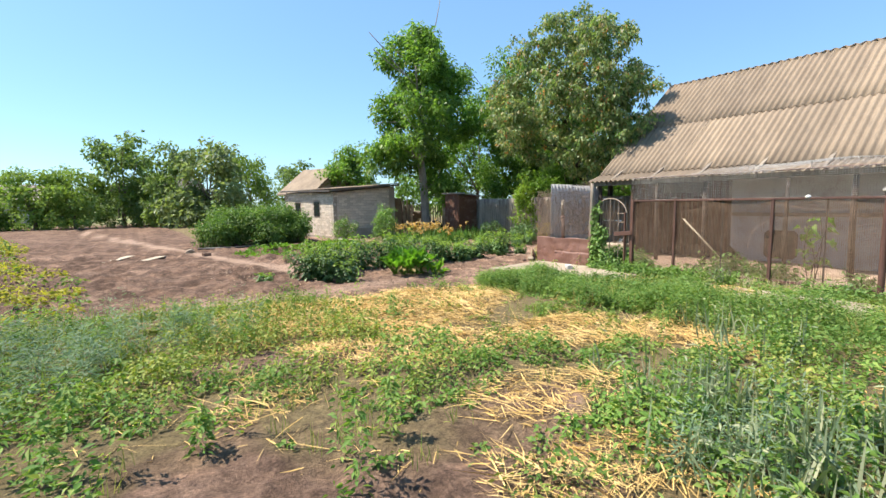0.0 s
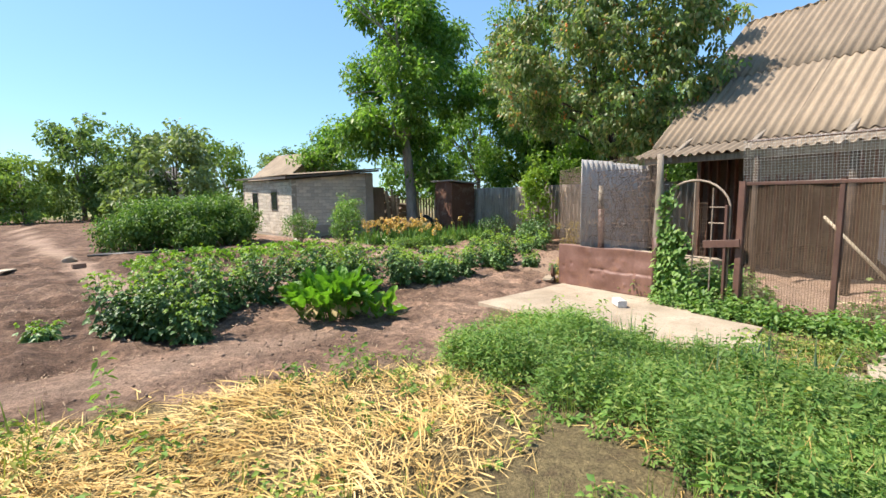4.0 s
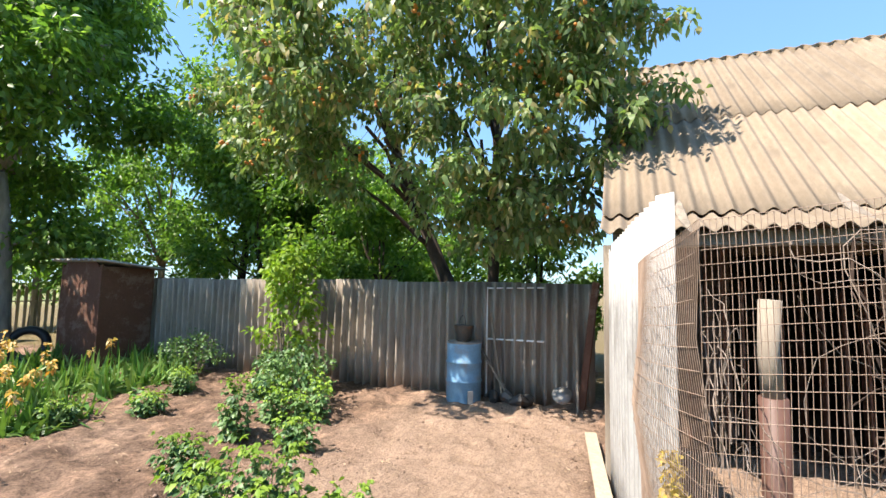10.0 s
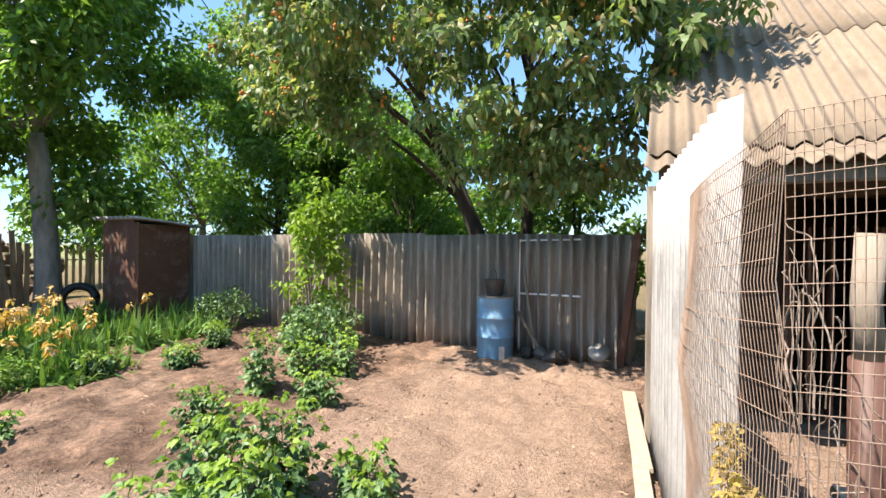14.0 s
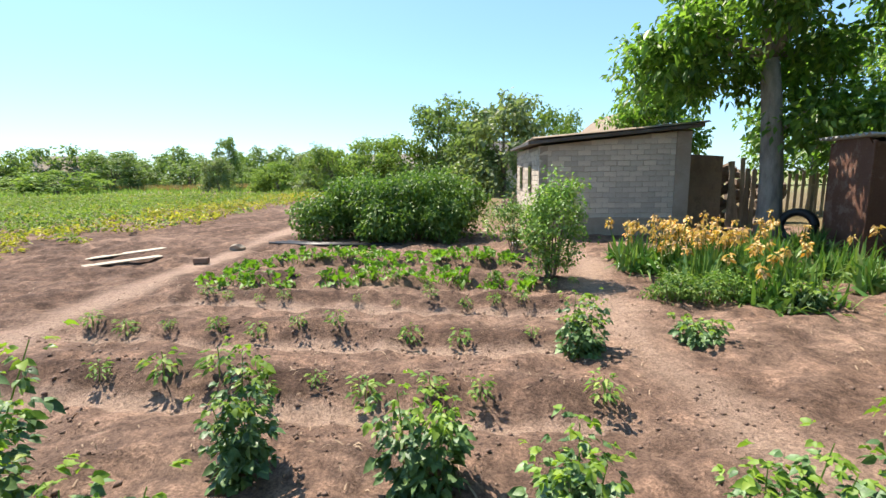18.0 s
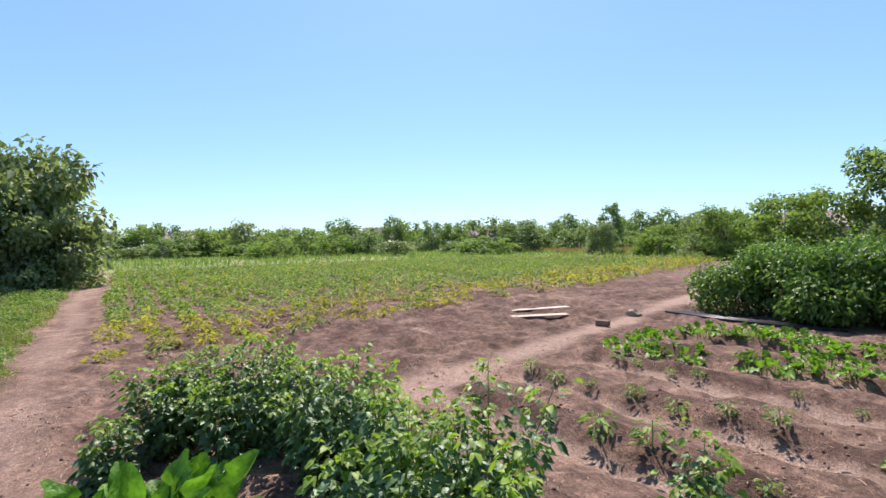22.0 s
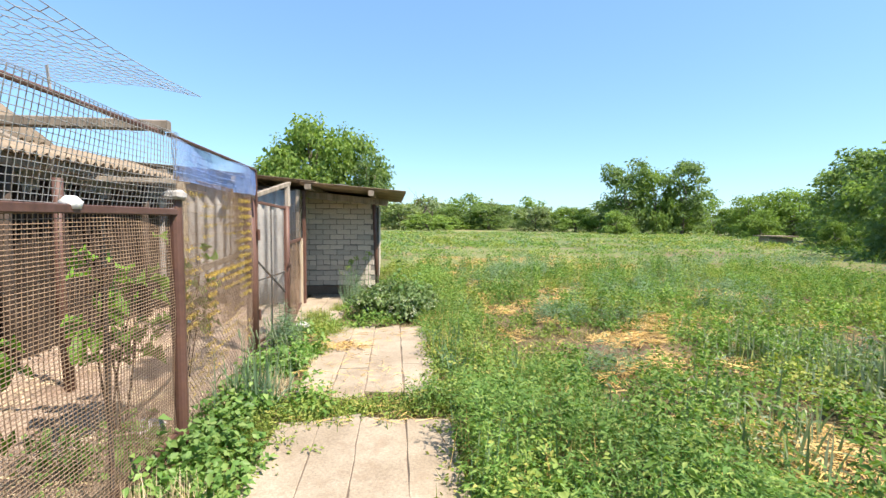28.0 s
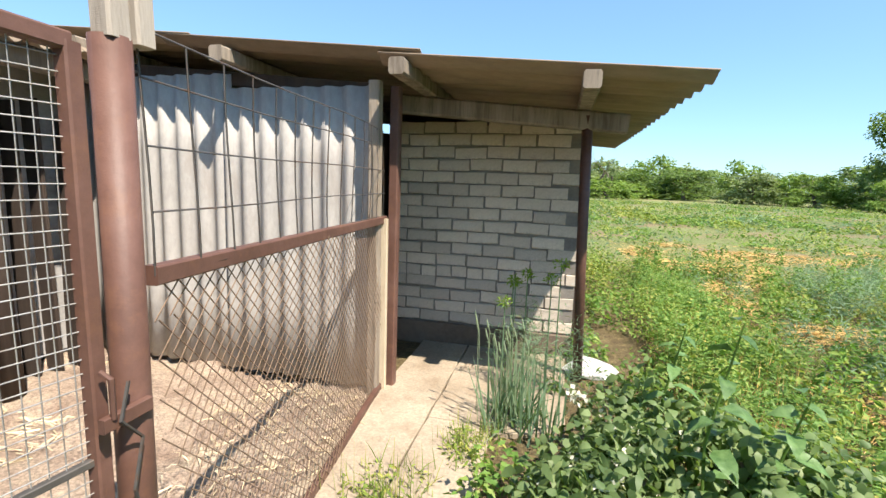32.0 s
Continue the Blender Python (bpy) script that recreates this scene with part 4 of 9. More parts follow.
world_part("wall_plate", Solid().beam((12.45, BY0, 2.62), (12.45, 8.75, 2.62), 0.12, 0.12).mesh("wall_plate", M["old_wood"]), barn)
for y in (-2.9, -1.9, -1.0):
    world_part("rafter", Solid().beam((11.12, y, 2.03), (11.95, y, 2.28), 0.08, 0.08).mesh("rafter", M["old_wood"]), barn)
wall_box(11.8, 11.95, -3.2, -0.56, 0, 2.24, M["whitewash"], barn, "low whitewashed lean-to wall")
for y in np.arange(-0.1, 8.9, 1.2):
    world_part("rafter", Solid().beam((11.12, y, 2.03), (12.7, y, 2.86), 0.08, 0.1).mesh("rafter", M["old_wood"]), barn)
for y in (8.7, 5.75, 3.0, 0.3, -2.2):
    world_part("eave_post", Solid().tube([(11.3, y, -0.1), (11.31, y + 0.02, 1.0), (11.28, y, 2.0)], [0.06, 0.055, 0.05], 8).mesh("eave_post", M["dark_wood"], True), barn)
gg = rng(33)
for k in range(17):
    y = 5.84 + 0.165 * k
    if 6.36 < y < 7.7:
        world_part("door_board", Solid().beam((12.60, y, 0.02), (12.60, y, 1.72), 0.16, 0.022).mesh("door_board", M["brown_board"]), barn, "red-brown door board")
        continue
    world_part("board", Solid().beam((12.56, y, 0.02), (12.565, y + gg.normal(0, 0.008), 2.35 + gg.normal(0, 0.05)), 0.15, 0.022).mesh("board", M["brown_board"]), barn, "red-brown upright board")
world_part("barn_floor", Solid().box(12.9, 17.6, -0.3, 8.35, -0.1, 0.03).mesh("barn_floor", M["clay_dark"]), barn)

# ---- slate fence behind the plot ----
fence = thing("slate_fence", "weathered grey corrugated slate fence with a row of leaning sheets", "fence", (14.0, 13.6, 0))
FS = [corrugated("fence_sheet", 1.2, 1.78, 0.15, 0.06, M["slate_fence"], warp=0.008, seed=k) for k in range(3)]
gg = rng(8)
y, k = 9.15, 0
while y < 20.3:
    lay_sheet(fence, FS[k % 3], (14.0 + 0.012 * (k % 2) + (0.05 if y > 14.5 else 0), y, -0.06 + gg.normal(0, 0.012)), (0, 1, 0), (gg.normal(0, 0.012), gg.normal(0, 0.01), 1), "fence_sheet")
    y, k = y + 1.05, k + 1
world_part("rail", Solid().beam((14.1, 9.1, 1.45), (14.1, 20.3, 1.45), 0.06, 0.05).mesh("rail", M["old_wood"]), fence)
world_part("rail", Solid().beam((14.1, 9.1, 0.45), (14.1, 20.3, 0.45), 0.06, 0.05).mesh("rail", M["old_wood"]), fence)
gate = thing("garden_gate", "thin pale tube gate frame on dark corrugated slate", "gate", (13.95, 10.25, 0))
for a, b, nm in (((13.94, 10.70, 0.05), (13.94, 10.70, 1.64), "gate_post"), ((13.94, 9.82, 0.05), (13.94, 9.82, 1.66), "gate_post"), ((13.94, 10.70, 1.62), (13.94, 9.82, 1.64), "rail"), ((13.94, 10.70, 0.86), (13.94, 9.82, 0.86), "rail")):
    world_part(nm, Solid().tube([a, b], 0.014, 6).mesh(nm, M["white_plastic"]), gate)

# ---- outhouse ----
oh = thing("outhouse", "small red-brown board outhouse with a slate lean-to roof", "outhouse", (13.4, 18.3, 0))
world_part("side_wall", Solid().box(12.85, 12.88, 17.83, 18.9, 0, 1.98).mesh("side_wall", M["brown_board"]), oh)
world_part("side_wall", Solid().box(13.87, 13.9, 17.83, 18.9, 0, 1.88).mesh("side_wall", M["brown_board"]), oh)
world_part("back_wall", Solid().box(12.85, 13.9, 17.79, 17.825, 0, 1.9).mesh("back_wall", M["brown_board"]), oh)
world_part("door", Solid().box(12.95, 13.8, 18.9, 18.93, 0.05, 1.85).mesh("door", M["brown_board"]), oh)
for x, y in ((12.87, 17.81), (13.88, 17.81), (12.87, 18.9), (13.88, 18.9)):
    world_part("corner_post", Solid().beam((x, y, 0), (x, y, 1.93 - 0.09 * (x > 13)), 0.05, 0.05).mesh("corner_post", M["brown_board"]), oh)
lay_sheet(oh, corrugated("roof_sheet", 1.45, 1.4, 0.15, 0.022, M["slate_white"]), (12.7, 19.05, 2.02), (0, -1, 0), (1, 0, -0.09), "roof_sheet")

# ---- brick shed with a flat roof ----
shed = thing("brick_shed", "small pale brick shed with a flat felted roof and plastered corner", "shed", (9.3, 22.5, 0))
A_, B_, C_ = (7.7, 20.42), (11.1, 20.92), (7.0, 25.4)
D_ = (10.4, 25.9)


def wall_run(p, q, h0, h1, th, mat, owner, z0=0.0, name="wall", label="", skirt=0.012):
    """A wall of a thickness behind the line p-q, inside to its left."""
    p, q = Vector((*p, 0)), Vector((*q, 0))
    d = (q - p).normalized()
    n = Vector((-d.y, d.x, 0))
    a, b = p + n * skirt, q + n * skirt
    c, e = q + n * th, p + n * th
    v = [(w.x, w.y, z0) for w in (a, b, c, e)] + [(a.x, a.y, h0), (b.x, b.y, h1), (c.x, c.y, h1), (e.x, e.y, h0)]
    return world_part(name, Solid().add(v, [(0, 3, 2, 1), (4, 5, 6, 7), (0, 1, 5, 4), (1, 2, 6, 5), (2, 3, 7, 6), (3, 0, 4, 7)]).mesh(name, mat), owner, label)


wall_run(A_, B_, 2.1, 2.42, 0.2, M["mortar_pale"], shed)
wall_run(B_, D_, 2.42, 2.5, 0.2, M["clay_wall"], shed)
wall_run(D_, C_, 2.5, 2.2, 0.2, M["clay_wall"], shed)
wall_run(C_, A_, 2.2, 2.1, 0.2, M["mortar_pale"], shed)
brick_wall(shed, A_, B_, 2.10, 2.42, 0.42, 5, course=0.122, long=0.3)
windows = lambda u, z: 0.95 < z < 1.75 and (1.1 < u < 1.75 or 3.1 < u < 3.8)
brick_wall(shed, C_, A_, 2.2, 2.1, 0.1, 6, apart=False, skip=windows, course=0.122, long=0.3)
dv = (Vector((*A_, 0)) - Vector((*C_, 0))).normalized()
for u in (1.42, 3.45):
    c = Vector((*C_, 0)) + dv * u
    w = world_part("window", Solid().beam(c - dv * 0.32 + Vector((0.02, 0, 1.35)), c + dv * 0.32 + Vector((0.02, 0, 1.35)), 0.05, 0.78).mesh("window", M["old_wood"]), shed, "small dark wooden window")
    part("pane", Solid().beam(c - dv * 0.26 + Vector((-0.012, 0, 1.35)), c + dv * 0.26 + Vector((-0.012, 0, 1.35)), 0.03, 0.66).mesh("pane", M["glass_dark"]), w)
pl = Solid().beam((7.74, 20.40, 0.2), (11.06, 20.89, 0.2), 0.06, 0.46)
world_part("plaster_skirt", pl.mesh("plaster_skirt", M["plaster_tan"]), shed, "dirty plaster along the foot of the wall")
world_part("plaster_corner", Solid().beam((10.78, 20.855, 1.2), (11.1, 20.905, 1.2), 0.05, 2.38).mesh("plaster_corner", M["plaster_tan"]), shed)
rf = Solid()
rp = [(7.45, 20.15, 2.13), (11.3, 20.7, 2.46), (10.6, 26.1, 2.55), (6.75, 25.6, 2.24)]
rf.add(rp + [(x, y, z + 0.07) for x, y, z in rp], [(0, 3, 2, 1), (4, 5, 6, 7), (0, 1, 5, 4), (1, 2, 6, 5), (2, 3, 7, 6), (3, 0, 4, 7)])
world_part("roof", rf.mesh("roof", M["dark_steel"]), shed, "flat roof edged with black felt")
lay_sheet(shed, corrugated("roof_cover", 5.3, 3.95, 0.2, 0.02, M["slate_roof"]), (6.85, 25.55, 2.285), (0.13, -1, 0), (1, 0.14, 0.078), "roof_cover")

# grey clay wall, ruined stonework and paling beside the shed
ruin = thing("stone_ruin", "tumbled rubble wall with leaning grey planks", "ruin", (13.0, 24.5, 0))
wall_run((11.12, 21.6), (12.3, 22.3), 1.9, 1.85, 0.3, M["clay_wall"], ruin)
gg = rng(12)
for k in range(70):
    u = gg.random()
    z = gg.random() * (1.7 - 0.7 * u)
    s = Solid()
    r = 0.10 + 0.1 * gg.random()
    s.beam((-r, 0, 0), (r, 0, 0), r * 1.3, r * 1.1, r * 0.3)
    ob = world_part("stone", s.mesh("stone", M["clay_wall"]), ruin)
    ob.matrix_basis = Matrix.Translation(-ruin.location) @ pose(12.3 + 2.2 * u, 22.9 + 1.3 * u + gg.normal(0, 0.05), z + 0.05, *gg.normal(0, 14, 3))
for k in range(6):
    x = 12.6 + 0.13 * k
    world_part("plank", Solid().beam((x, 22.6 + 0.05 * k, 0), (x + gg.normal(0, 0.1), 22.9, 1.6 + gg.normal(0, 0.15)), 0.11, 0.025).mesh("plank", M["old_wood"]), ruin)
paling = thing("paling_fence", "low grey wooden paling fence", "fence", (16.5, 26.0, 0))
for k in range(22):
    x = 14.4 + 0.22 * k
    world_part("picket", Solid().beam((x, 25.6 + 0.05 * k, 0), (x, 25.6 + 0.05 * k, 1.35 + gg.normal(0, 0.04)), 0.09, 0.022).mesh("picket", M["old_wood"]), paling)
world_part("rail", Solid().beam((14.3, 25.64, 1.0), (19.2, 26.74, 1.0), 0.05, 0.04).mesh("rail", M["old_wood"]), paling)


def house(x, y, w, d, eave, ridge, turn, label, wall="far_wall", roof="far_roof", windows=2):
    h = thing("house", label, "house", (x, y, 0), turn=turn)
    a, b = w / 2, d / 2
    s = Solid().add([(-a, -b, 0), (a, -b, 0), (a, b, 0), (-a, b, 0), (-a, -b, eave), (a, -b, eave), (a, b, eave), (-a, b, eave), (-a, 0, ridge - 0.1), (a, 0, ridge - 0.1)],
                    [(0, 1, 5, 4), (2, 3, 7, 6), (1, 2, 6, 9, 5), (3, 0, 4, 8, 7), (0, 3, 2, 1)])
    part("wall", s.mesh("wall", M[wall]), h)
    o = 0.35
    r = Solid()
    for sgn in (-1, 1):
        e = eave - o * (ridge - eave) / b
        v = [(-a - o, sgn * (b + o), e), (a + o, sgn * (b + o), e), (a + o, 0, ridge), (-a - o, 0, ridge)]
        r.add(v + [(p, q, z + 0.09) for p, q, z in v], [(0, 1, 2, 3), (7, 6, 5, 4), (0, 4, 5, 1), (1, 5, 6, 2), (2, 6, 7, 3), (3, 7, 4, 0)])
    part("roof", r.mesh("roof", M[roof]), h)
    for k in range(windows):
        cx = -a + w * (k + 0.5) / windows
        wn = part("window", Solid().box(cx - 0.45, cx + 0.45, -b - 0.04, -b + 0.02, 1.0, 2.0).mesh("window", M["white_plastic"]), h)
        part("pane", Solid().box(cx - 0.37, cx + 0.37, -b - 0.06, -b - 0.03, 1.08, 1.92).mesh("pane", M["glass_dark"]), wn)
    return h


house(11.1, 31.4, 3.0, 3.8, 2.5, 3.95, 110, "old house with a tan slate gable roof behind the shed", "far_wall", "slate_roof")
house(38, 27, 6.0, 5.0, 3.2, 5.0, 62, "white house half hidden by trees", "whitewash", "far_roof")
for x, y, w, d, e, r_, tn, lb in ((-9.5, 64, 6, 5, 2.6, 4.0, 10, "low brick house at the field's edge"), (-96, 22, 14, 7, 2.6, 5.0, 85, "low grey house beyond the field"), (-100, 4, 8, 6, 2.8, 5.0, 85, "low grey house beyond the field"),
                                (-88, 58, 8, 6, 2.6, 5.5, 60, "pale house among far trees"), (-66, 72, 8, 6, 3.0, 5.2, 45, "white house among far trees"), (4.0, 55, 5, 4, 2.6, 4.6, 30, "tan-roofed house among trees")):
    house(x, y, w, d, e, r_, tn, lb)

# ---- sheet-metal fence panel with netting, at the head of the walk ----
panel = thing("sheet_metal_fence", "brown dented sheet-metal fence panel topped with rusty netting", "fence", (8.65, 7.8, 0))
P0, P1 = (8.60, 8.58), (8.70, 6.98)


def dented(name, p, q, z0, z1, mat, th=0.012):
    nu, nz = 96, 40
    p, q = np.array(p), np.array(q)
    n = np.array([-(q - p)[1], (q - p)[0]]) / np.linalg.norm(q - p)
    U, Z = np.meshgrid(np.linspace(0, 1, nu), np.linspace(0, 1, nz), indexing="ij")
    gg = rng(17)
    w = 0.012 * np.sin(U * 9 + Z * 2) * Z + 0.02 * (lattice(U * 4, Z * 3, 0.6, 5) - 0.5)
    fold = Z - 0.47 - 0.012 * np.sin(U * 17) - 0.006 * np.sin(U * 41)
    along_ = np.clip((U - 0.33) / 0.06, 0, 1)
    w = w + along_ * (0.010 * np.tanh(fold / 0.02) + 0.014 * np.exp(-(fold / 0.018) ** 2))
    for cu, cz, d in ((0.15, 0.55, 0.014), (0.37, 0.44, -0.016), (0.39, 0.36, 0.014), (0.49, 0.46, 0.016), (0.51, 0.36, -0.014), (0.80, 0.44, 0.018), (0.72, 0.20, -0.016), (0.06, 0.45, 0.012), (0.6, 0.7, 0.010)):
        w = w + d * np.exp(-(((U - cu) / 0.014) ** 2 + ((Z - cz) / 0.045) ** 2))
    for _ in range(26):
        cu, cz = gg.random(2)
        w = w + gg.normal(0, 0.006) * np.exp(-(((U - cu) / 0.03) ** 2 + ((Z - cz) / 0.08) ** 2))
    w = w + 0.006 * np.exp(-((U - 0.78 - 0.02 * Z) / 0.008) ** 2)
    edge = 0.012 * np.sin(U * 11) * (Z == 1)
    x = p[0] + (q - p)[0] * U + n[0] * w
    y = p[1] + (q - p)[1] * U + n[1] * w
    z = z0 + (z1 - z0) * Z + edge + 0.03 * (U - 0.5) * (Z == 0)
    A = np.stack([x, y, z], -1).reshape(-1, 3)
    B = A + np.array([n[0], n[1], 0]) * th
    i, j = [a.ravel() for a in np.meshgrid(np.arange(nu - 1), np.arange(nz - 1), indexing="ij")]
    a = i * nz + j
    m = nu * nz
    f = [np.column_stack([a, a + 1, a + nz + 1, a + nz]), np.column_stack([a + nz, a + nz + 1, a + 1, a]) + m]
    e = np.arange(nu - 1) * nz
    f.append(np.column_stack([e + nz - 1, e + nz - 1 + m, e + 2 * nz - 1 + m, e + 2 * nz - 1]))
    f.append(np.column_stack([e, e + nz, e + nz + m, e + m]))
    return mesh_np(name, np.concatenate([A, B]), np.concatenate(f), mat, smooth=True)


world_part("metal_sheet", dented("metal_sheet", P0, P1, 0.03, 0.655, M["sheet_metal"]), panel, "dented brown-painted metal sheet")
world_part("wire_netting", wire_mesh("wire_netting", P0, P1, 0.72, 1.80, 0.0165, 0.045, 0.00125, M["tan_wire"], 0.012, 2, top2=1.96), panel, "rusty welded netting")
logp = Solid().tube([(8.74, 7.0, -0.05), (8.735, 7.0, 0.6), (8.74, 7.01, 0.95), (8.73, 6.99, 1.25), (8.745, 7.0, 1.6), (8.74, 7.0, 1.93)], [0.055, 0.053, 0.056, 0.05, 0.043, 0.04], 9)
world_part("log_post", logp.mesh("log_post", M["old_wood"], True), panel, "grey log post")
world_part("pipe_sleeve", Solid().tube([(8.74, 7.0, -0.05), (8.735, 7.0, 0.6), (8.738, 7.005, 0.85)], 0.062, 10).mesh("pipe_sleeve", M["brown_metal"], True), panel, "brown pipe round the post foot")
side = thing("netting_return", "rusty netting closing the end of the hen run", "netting", (9.1, 8.58, 0))
world_part("wire_netting", wire_mesh("wire_netting", (8.6, 8.60), (9.6, 8.74), 0.02, 1.80, 0.018, 0.07, 0.0013, M["tan_wire"], 0.025, 5, top2=1.72), side)
gv = rng(48)
vy = np.column_stack([8.62 + 0.5 * gv.random(2400), 8.60 + 0.07 * gv.random(2400), 0.05 + 0.95 * gv.random(2400) ** 1.4])
vy = vy[lattice(vy[:, 0] * 3, vy[:, 2] * 3, 0.35, 49) > 0.52]
v, f = foliage(LEAF4, vy, ball_ways(len(vy), gv), 0.03, 0.016, 0.3, gv)
world_part("dry_leaves", mesh_np("dry_leaves", v, f, M["leaf_dry"]), side, "yellow vine leaves")
world_part("post", Solid().tube([(9.22, 8.25, -0.05), (9.2, 8.26, 1.19)], 0.05, 9).mesh("post", M["brown_metal"], True), side, "brown post foot")
world_part("log", Solid().tube([(9.2, 8.26, 1.19), (9.2, 8.27, 1.36), (9.19, 8.26, 1.56)], [0.04, 0.037, 0.04], 9).mesh("log", M["old_wood"], True), side, "pale peeled log end")

screen = thing("slate_screen", "pale upright corrugated slate screen at the barn corner", "screen", (10.4, 8.7, 0))
SW = [corrugated("screen_sheet", 1.0, 2.05, 0.15, 0.026, M["slate_screen"], warp=0.004, seed=k) for k in range(2)]
for k, (x, y) in enumerate(((9.12, 8.62), (10.02, 8.715), (10.62, 8.79))):
    lay_sheet(screen, SW[k % 2], (x, y + 0.014 * (k % 2), -0.06 - 0.02 * k), (1, 0.11, 0), (0, 0, 1), "screen_sheet")
world_part("post", Solid().beam((11.42, 8.9, 0), (11.42, 8.9, 2.0), 0.08, 0.08).mesh("post", M["old_wood"]), screen)

# planks leaning and lying by the panel
for (p, q, w, mt, lb) in (((8.86, 8.92, 0.02), (8.57, 8.7, 0.24), 0.16, "brown_board", "brown board propped on the foot of the fence end"), ((8.85, 8.74, 0.05), (10.3, 8.9, 0.07), 0.11, "pale_wood", "pale weathered plank lying along the slate screen"), ((9.0, 8.93, 0.03), (9.9, 9.0, 0.05), 0.10, "grey_plank", "grey plank lying on the earth by the slate screen"),
                         ((10.75, 8.92, 0.06), (12.4, 9.12, 0.08), 0.12, "pale_wood", "pale plank lying along the slate screen"), ((9.7, 8.83, 0.05), (11.2, 8.98, 0.06), 0.10, "pale_wood", "pale plank lying along the slate screen")):
    tagged(new("plank", (Solid().beam(p, q, 0.03, w) if q[2] > 0.2 else Solid().beam(p, q, w, 0.03)).mesh("plank", M[mt])), lb, "plank")

# dry vine tangle in the netting
tangle = thing("dry_vine", "tangle of dry pale vine stems caught in netting", "vine", (8.8, 7.8, 0.7))
gg = rng(23)
for k in range(95):
    y, z = 7.05 + 1.05 * gg.random() ** 1.2, 0.68 + 0.98 * gg.random() ** 1.2
    pts, a, b = [], gg.random() * 6.3, gg.normal(0, 0.35)
    x = 8.70 + 0.10 * gg.random()
    for i in range(9):
        pts.append((x, min(max(y, 7.0), 8.3), min(max(z, 0.66), 1.78)))
        a += gg.normal(0, 0.4) + b * 0.4
        y, z, x = y + 0.07 * math.cos(a), z + 0.07 * math.sin(a), min(max(x + gg.normal(0, 0.015), 8.66), 8.95)
    r_ = 0.0013 + 0.0022 * gg.random() ** 2.5
    world_part("vine_stem", Solid().tube(pts, [r_ * (1 - 0.07 * i) for i in range(9)], 3).mesh("vine_stem", M["twig"]), tangle)

for k in range(30):
    y, z = gg.uniform(8.0, 8.45), gg.uniform(0.66, 1.1)
    pts, a, x = [], gg.random() * 6.3, gg.uniform(8.68, 8.8)
    for i in range(8):
        pts.append((x, min(max(y, 7.9), 8.52), min(max(z, 0.64), 1.2)))
        a += gg.normal(0, 0.45)
        y, z, x = y + 0.055 * math.cos(a), z + 0.055 * math.sin(a), min(max(x + gg.normal(0, 0.012), 8.66), 8.85)
    r_ = 0.0014 + 0.002 * gg.random() ** 2.5
    world_part("vine_stem", Solid().tube(pts, [r_ * (1 - 0.07 * i) for i in range(8)], 3).mesh("vine_stem", M["twig"]), tangle)

for k in range(15):
    y, z, x = gg.uniform(8.38, 8.52), gg.uniform(0.62, 1.4), gg.uniform(8.8, 9.25)
    pts, a, b = [], gg.uniform(0.9, 2.2), gg.normal(0, 0.12)
    for i in range(16):
        pts.append((min(max(x, 8.72), 9.45), min(max(y, 8.3), 8.57), min(z, 1.8)))
        a += gg.normal(0, 0.22) + b
        x, y, z = x + 0.035 * math.cos(a), y + gg.normal(0, 0.006), z + 0.04 * math.sin(a)
    r_ = 0.002 + 0.002 * gg.random() ** 2
    world_part("vine_stem", Solid().tube(pts, [r_ * (1 - 0.035 * i) for i in range(16)], 4).mesh("vine_stem", M["twig"]), tangle)

mass = Solid()
for k in range(230):
    x, y, z = gg.uniform(8.74, 8.95), gg.uniform(7.08, 8.0), gg.uniform(0.80, 1.72)
    pts, a, e = [], gg.random() * 6.3, gg.normal(0, 0.8)
    for i in range(6):
        pts.append((min(max(x, 8.72), 9.0), min(max(y, 7.02), 8.1), min(max(z, 0.76), 1.76)))
        a += gg.normal(0, 0.4)
        x, y, z = x + gg.normal(0, 0.03), y + 0.09 * math.cos(a), z + 0.09 * math.sin(a)
    r_ = 0.0022 + 0.003 * gg.random() ** 2
    mass.tube(pts, [r_] * 6, 3)
world_part("vine_mass", mass.mesh("vine_mass", M["twig_dark"]), tangle, "brown mass of old vine stems")["kind"] = "stuff"

# ---- arched wicket gate ----
arch = thing("arched_wicket", "rusty arched tube wicket with netting and a brown latch board", "gate", (8.85, 6.6, 0))
pts = [(8.86, 7.02, 0.0), (8.86, 7.03, 0.6), (8.86, 7.03, 1.15)] + [(8.86, 6.6 + 0.43 * math.cos(a), 1.20 + 0.38 * math.sin(a)) for a in np.linspace(0.25, math.pi - 0.2, 12)] + [(8.86, 6.18, 1.2), (8.86, 6.18, 0.0)]
world_part("arch_tube", Solid().tube(pts, 0.014, 6).mesh("arch_tube", M["rusty_tube"], True), arch)
for y, z in ((6.85, 1.50), (6.60, 1.57), (6.38, 1.48)):
    world_part("upright_bar", Solid().tube([(8.86, y, 0.05), (8.86, y, z)], 0.008, 5).mesh("upright_bar", M["rusty_tube"]), arch)
for z, y0, y1 in ((1.25, 6.18, 6.42), (1.06, 6.18, 6.42), (0.62, 6.18, 7.02), (0.10, 6.18, 7.02)):
    world_part("cross_bar", Solid().tube([(8.86, y0, z), (8.86, y1, z)], 0.008, 5).mesh("cross_bar", M["rusty_tube"]), arch)
world_part("wire_netting", wire_mesh("wire_netting", (8.87, 7.0), (8.87, 6.44), 0.1, 1.30, 0.025, 0.05, 0.0014, M["rust_wire"], 0.008, 9), arch)
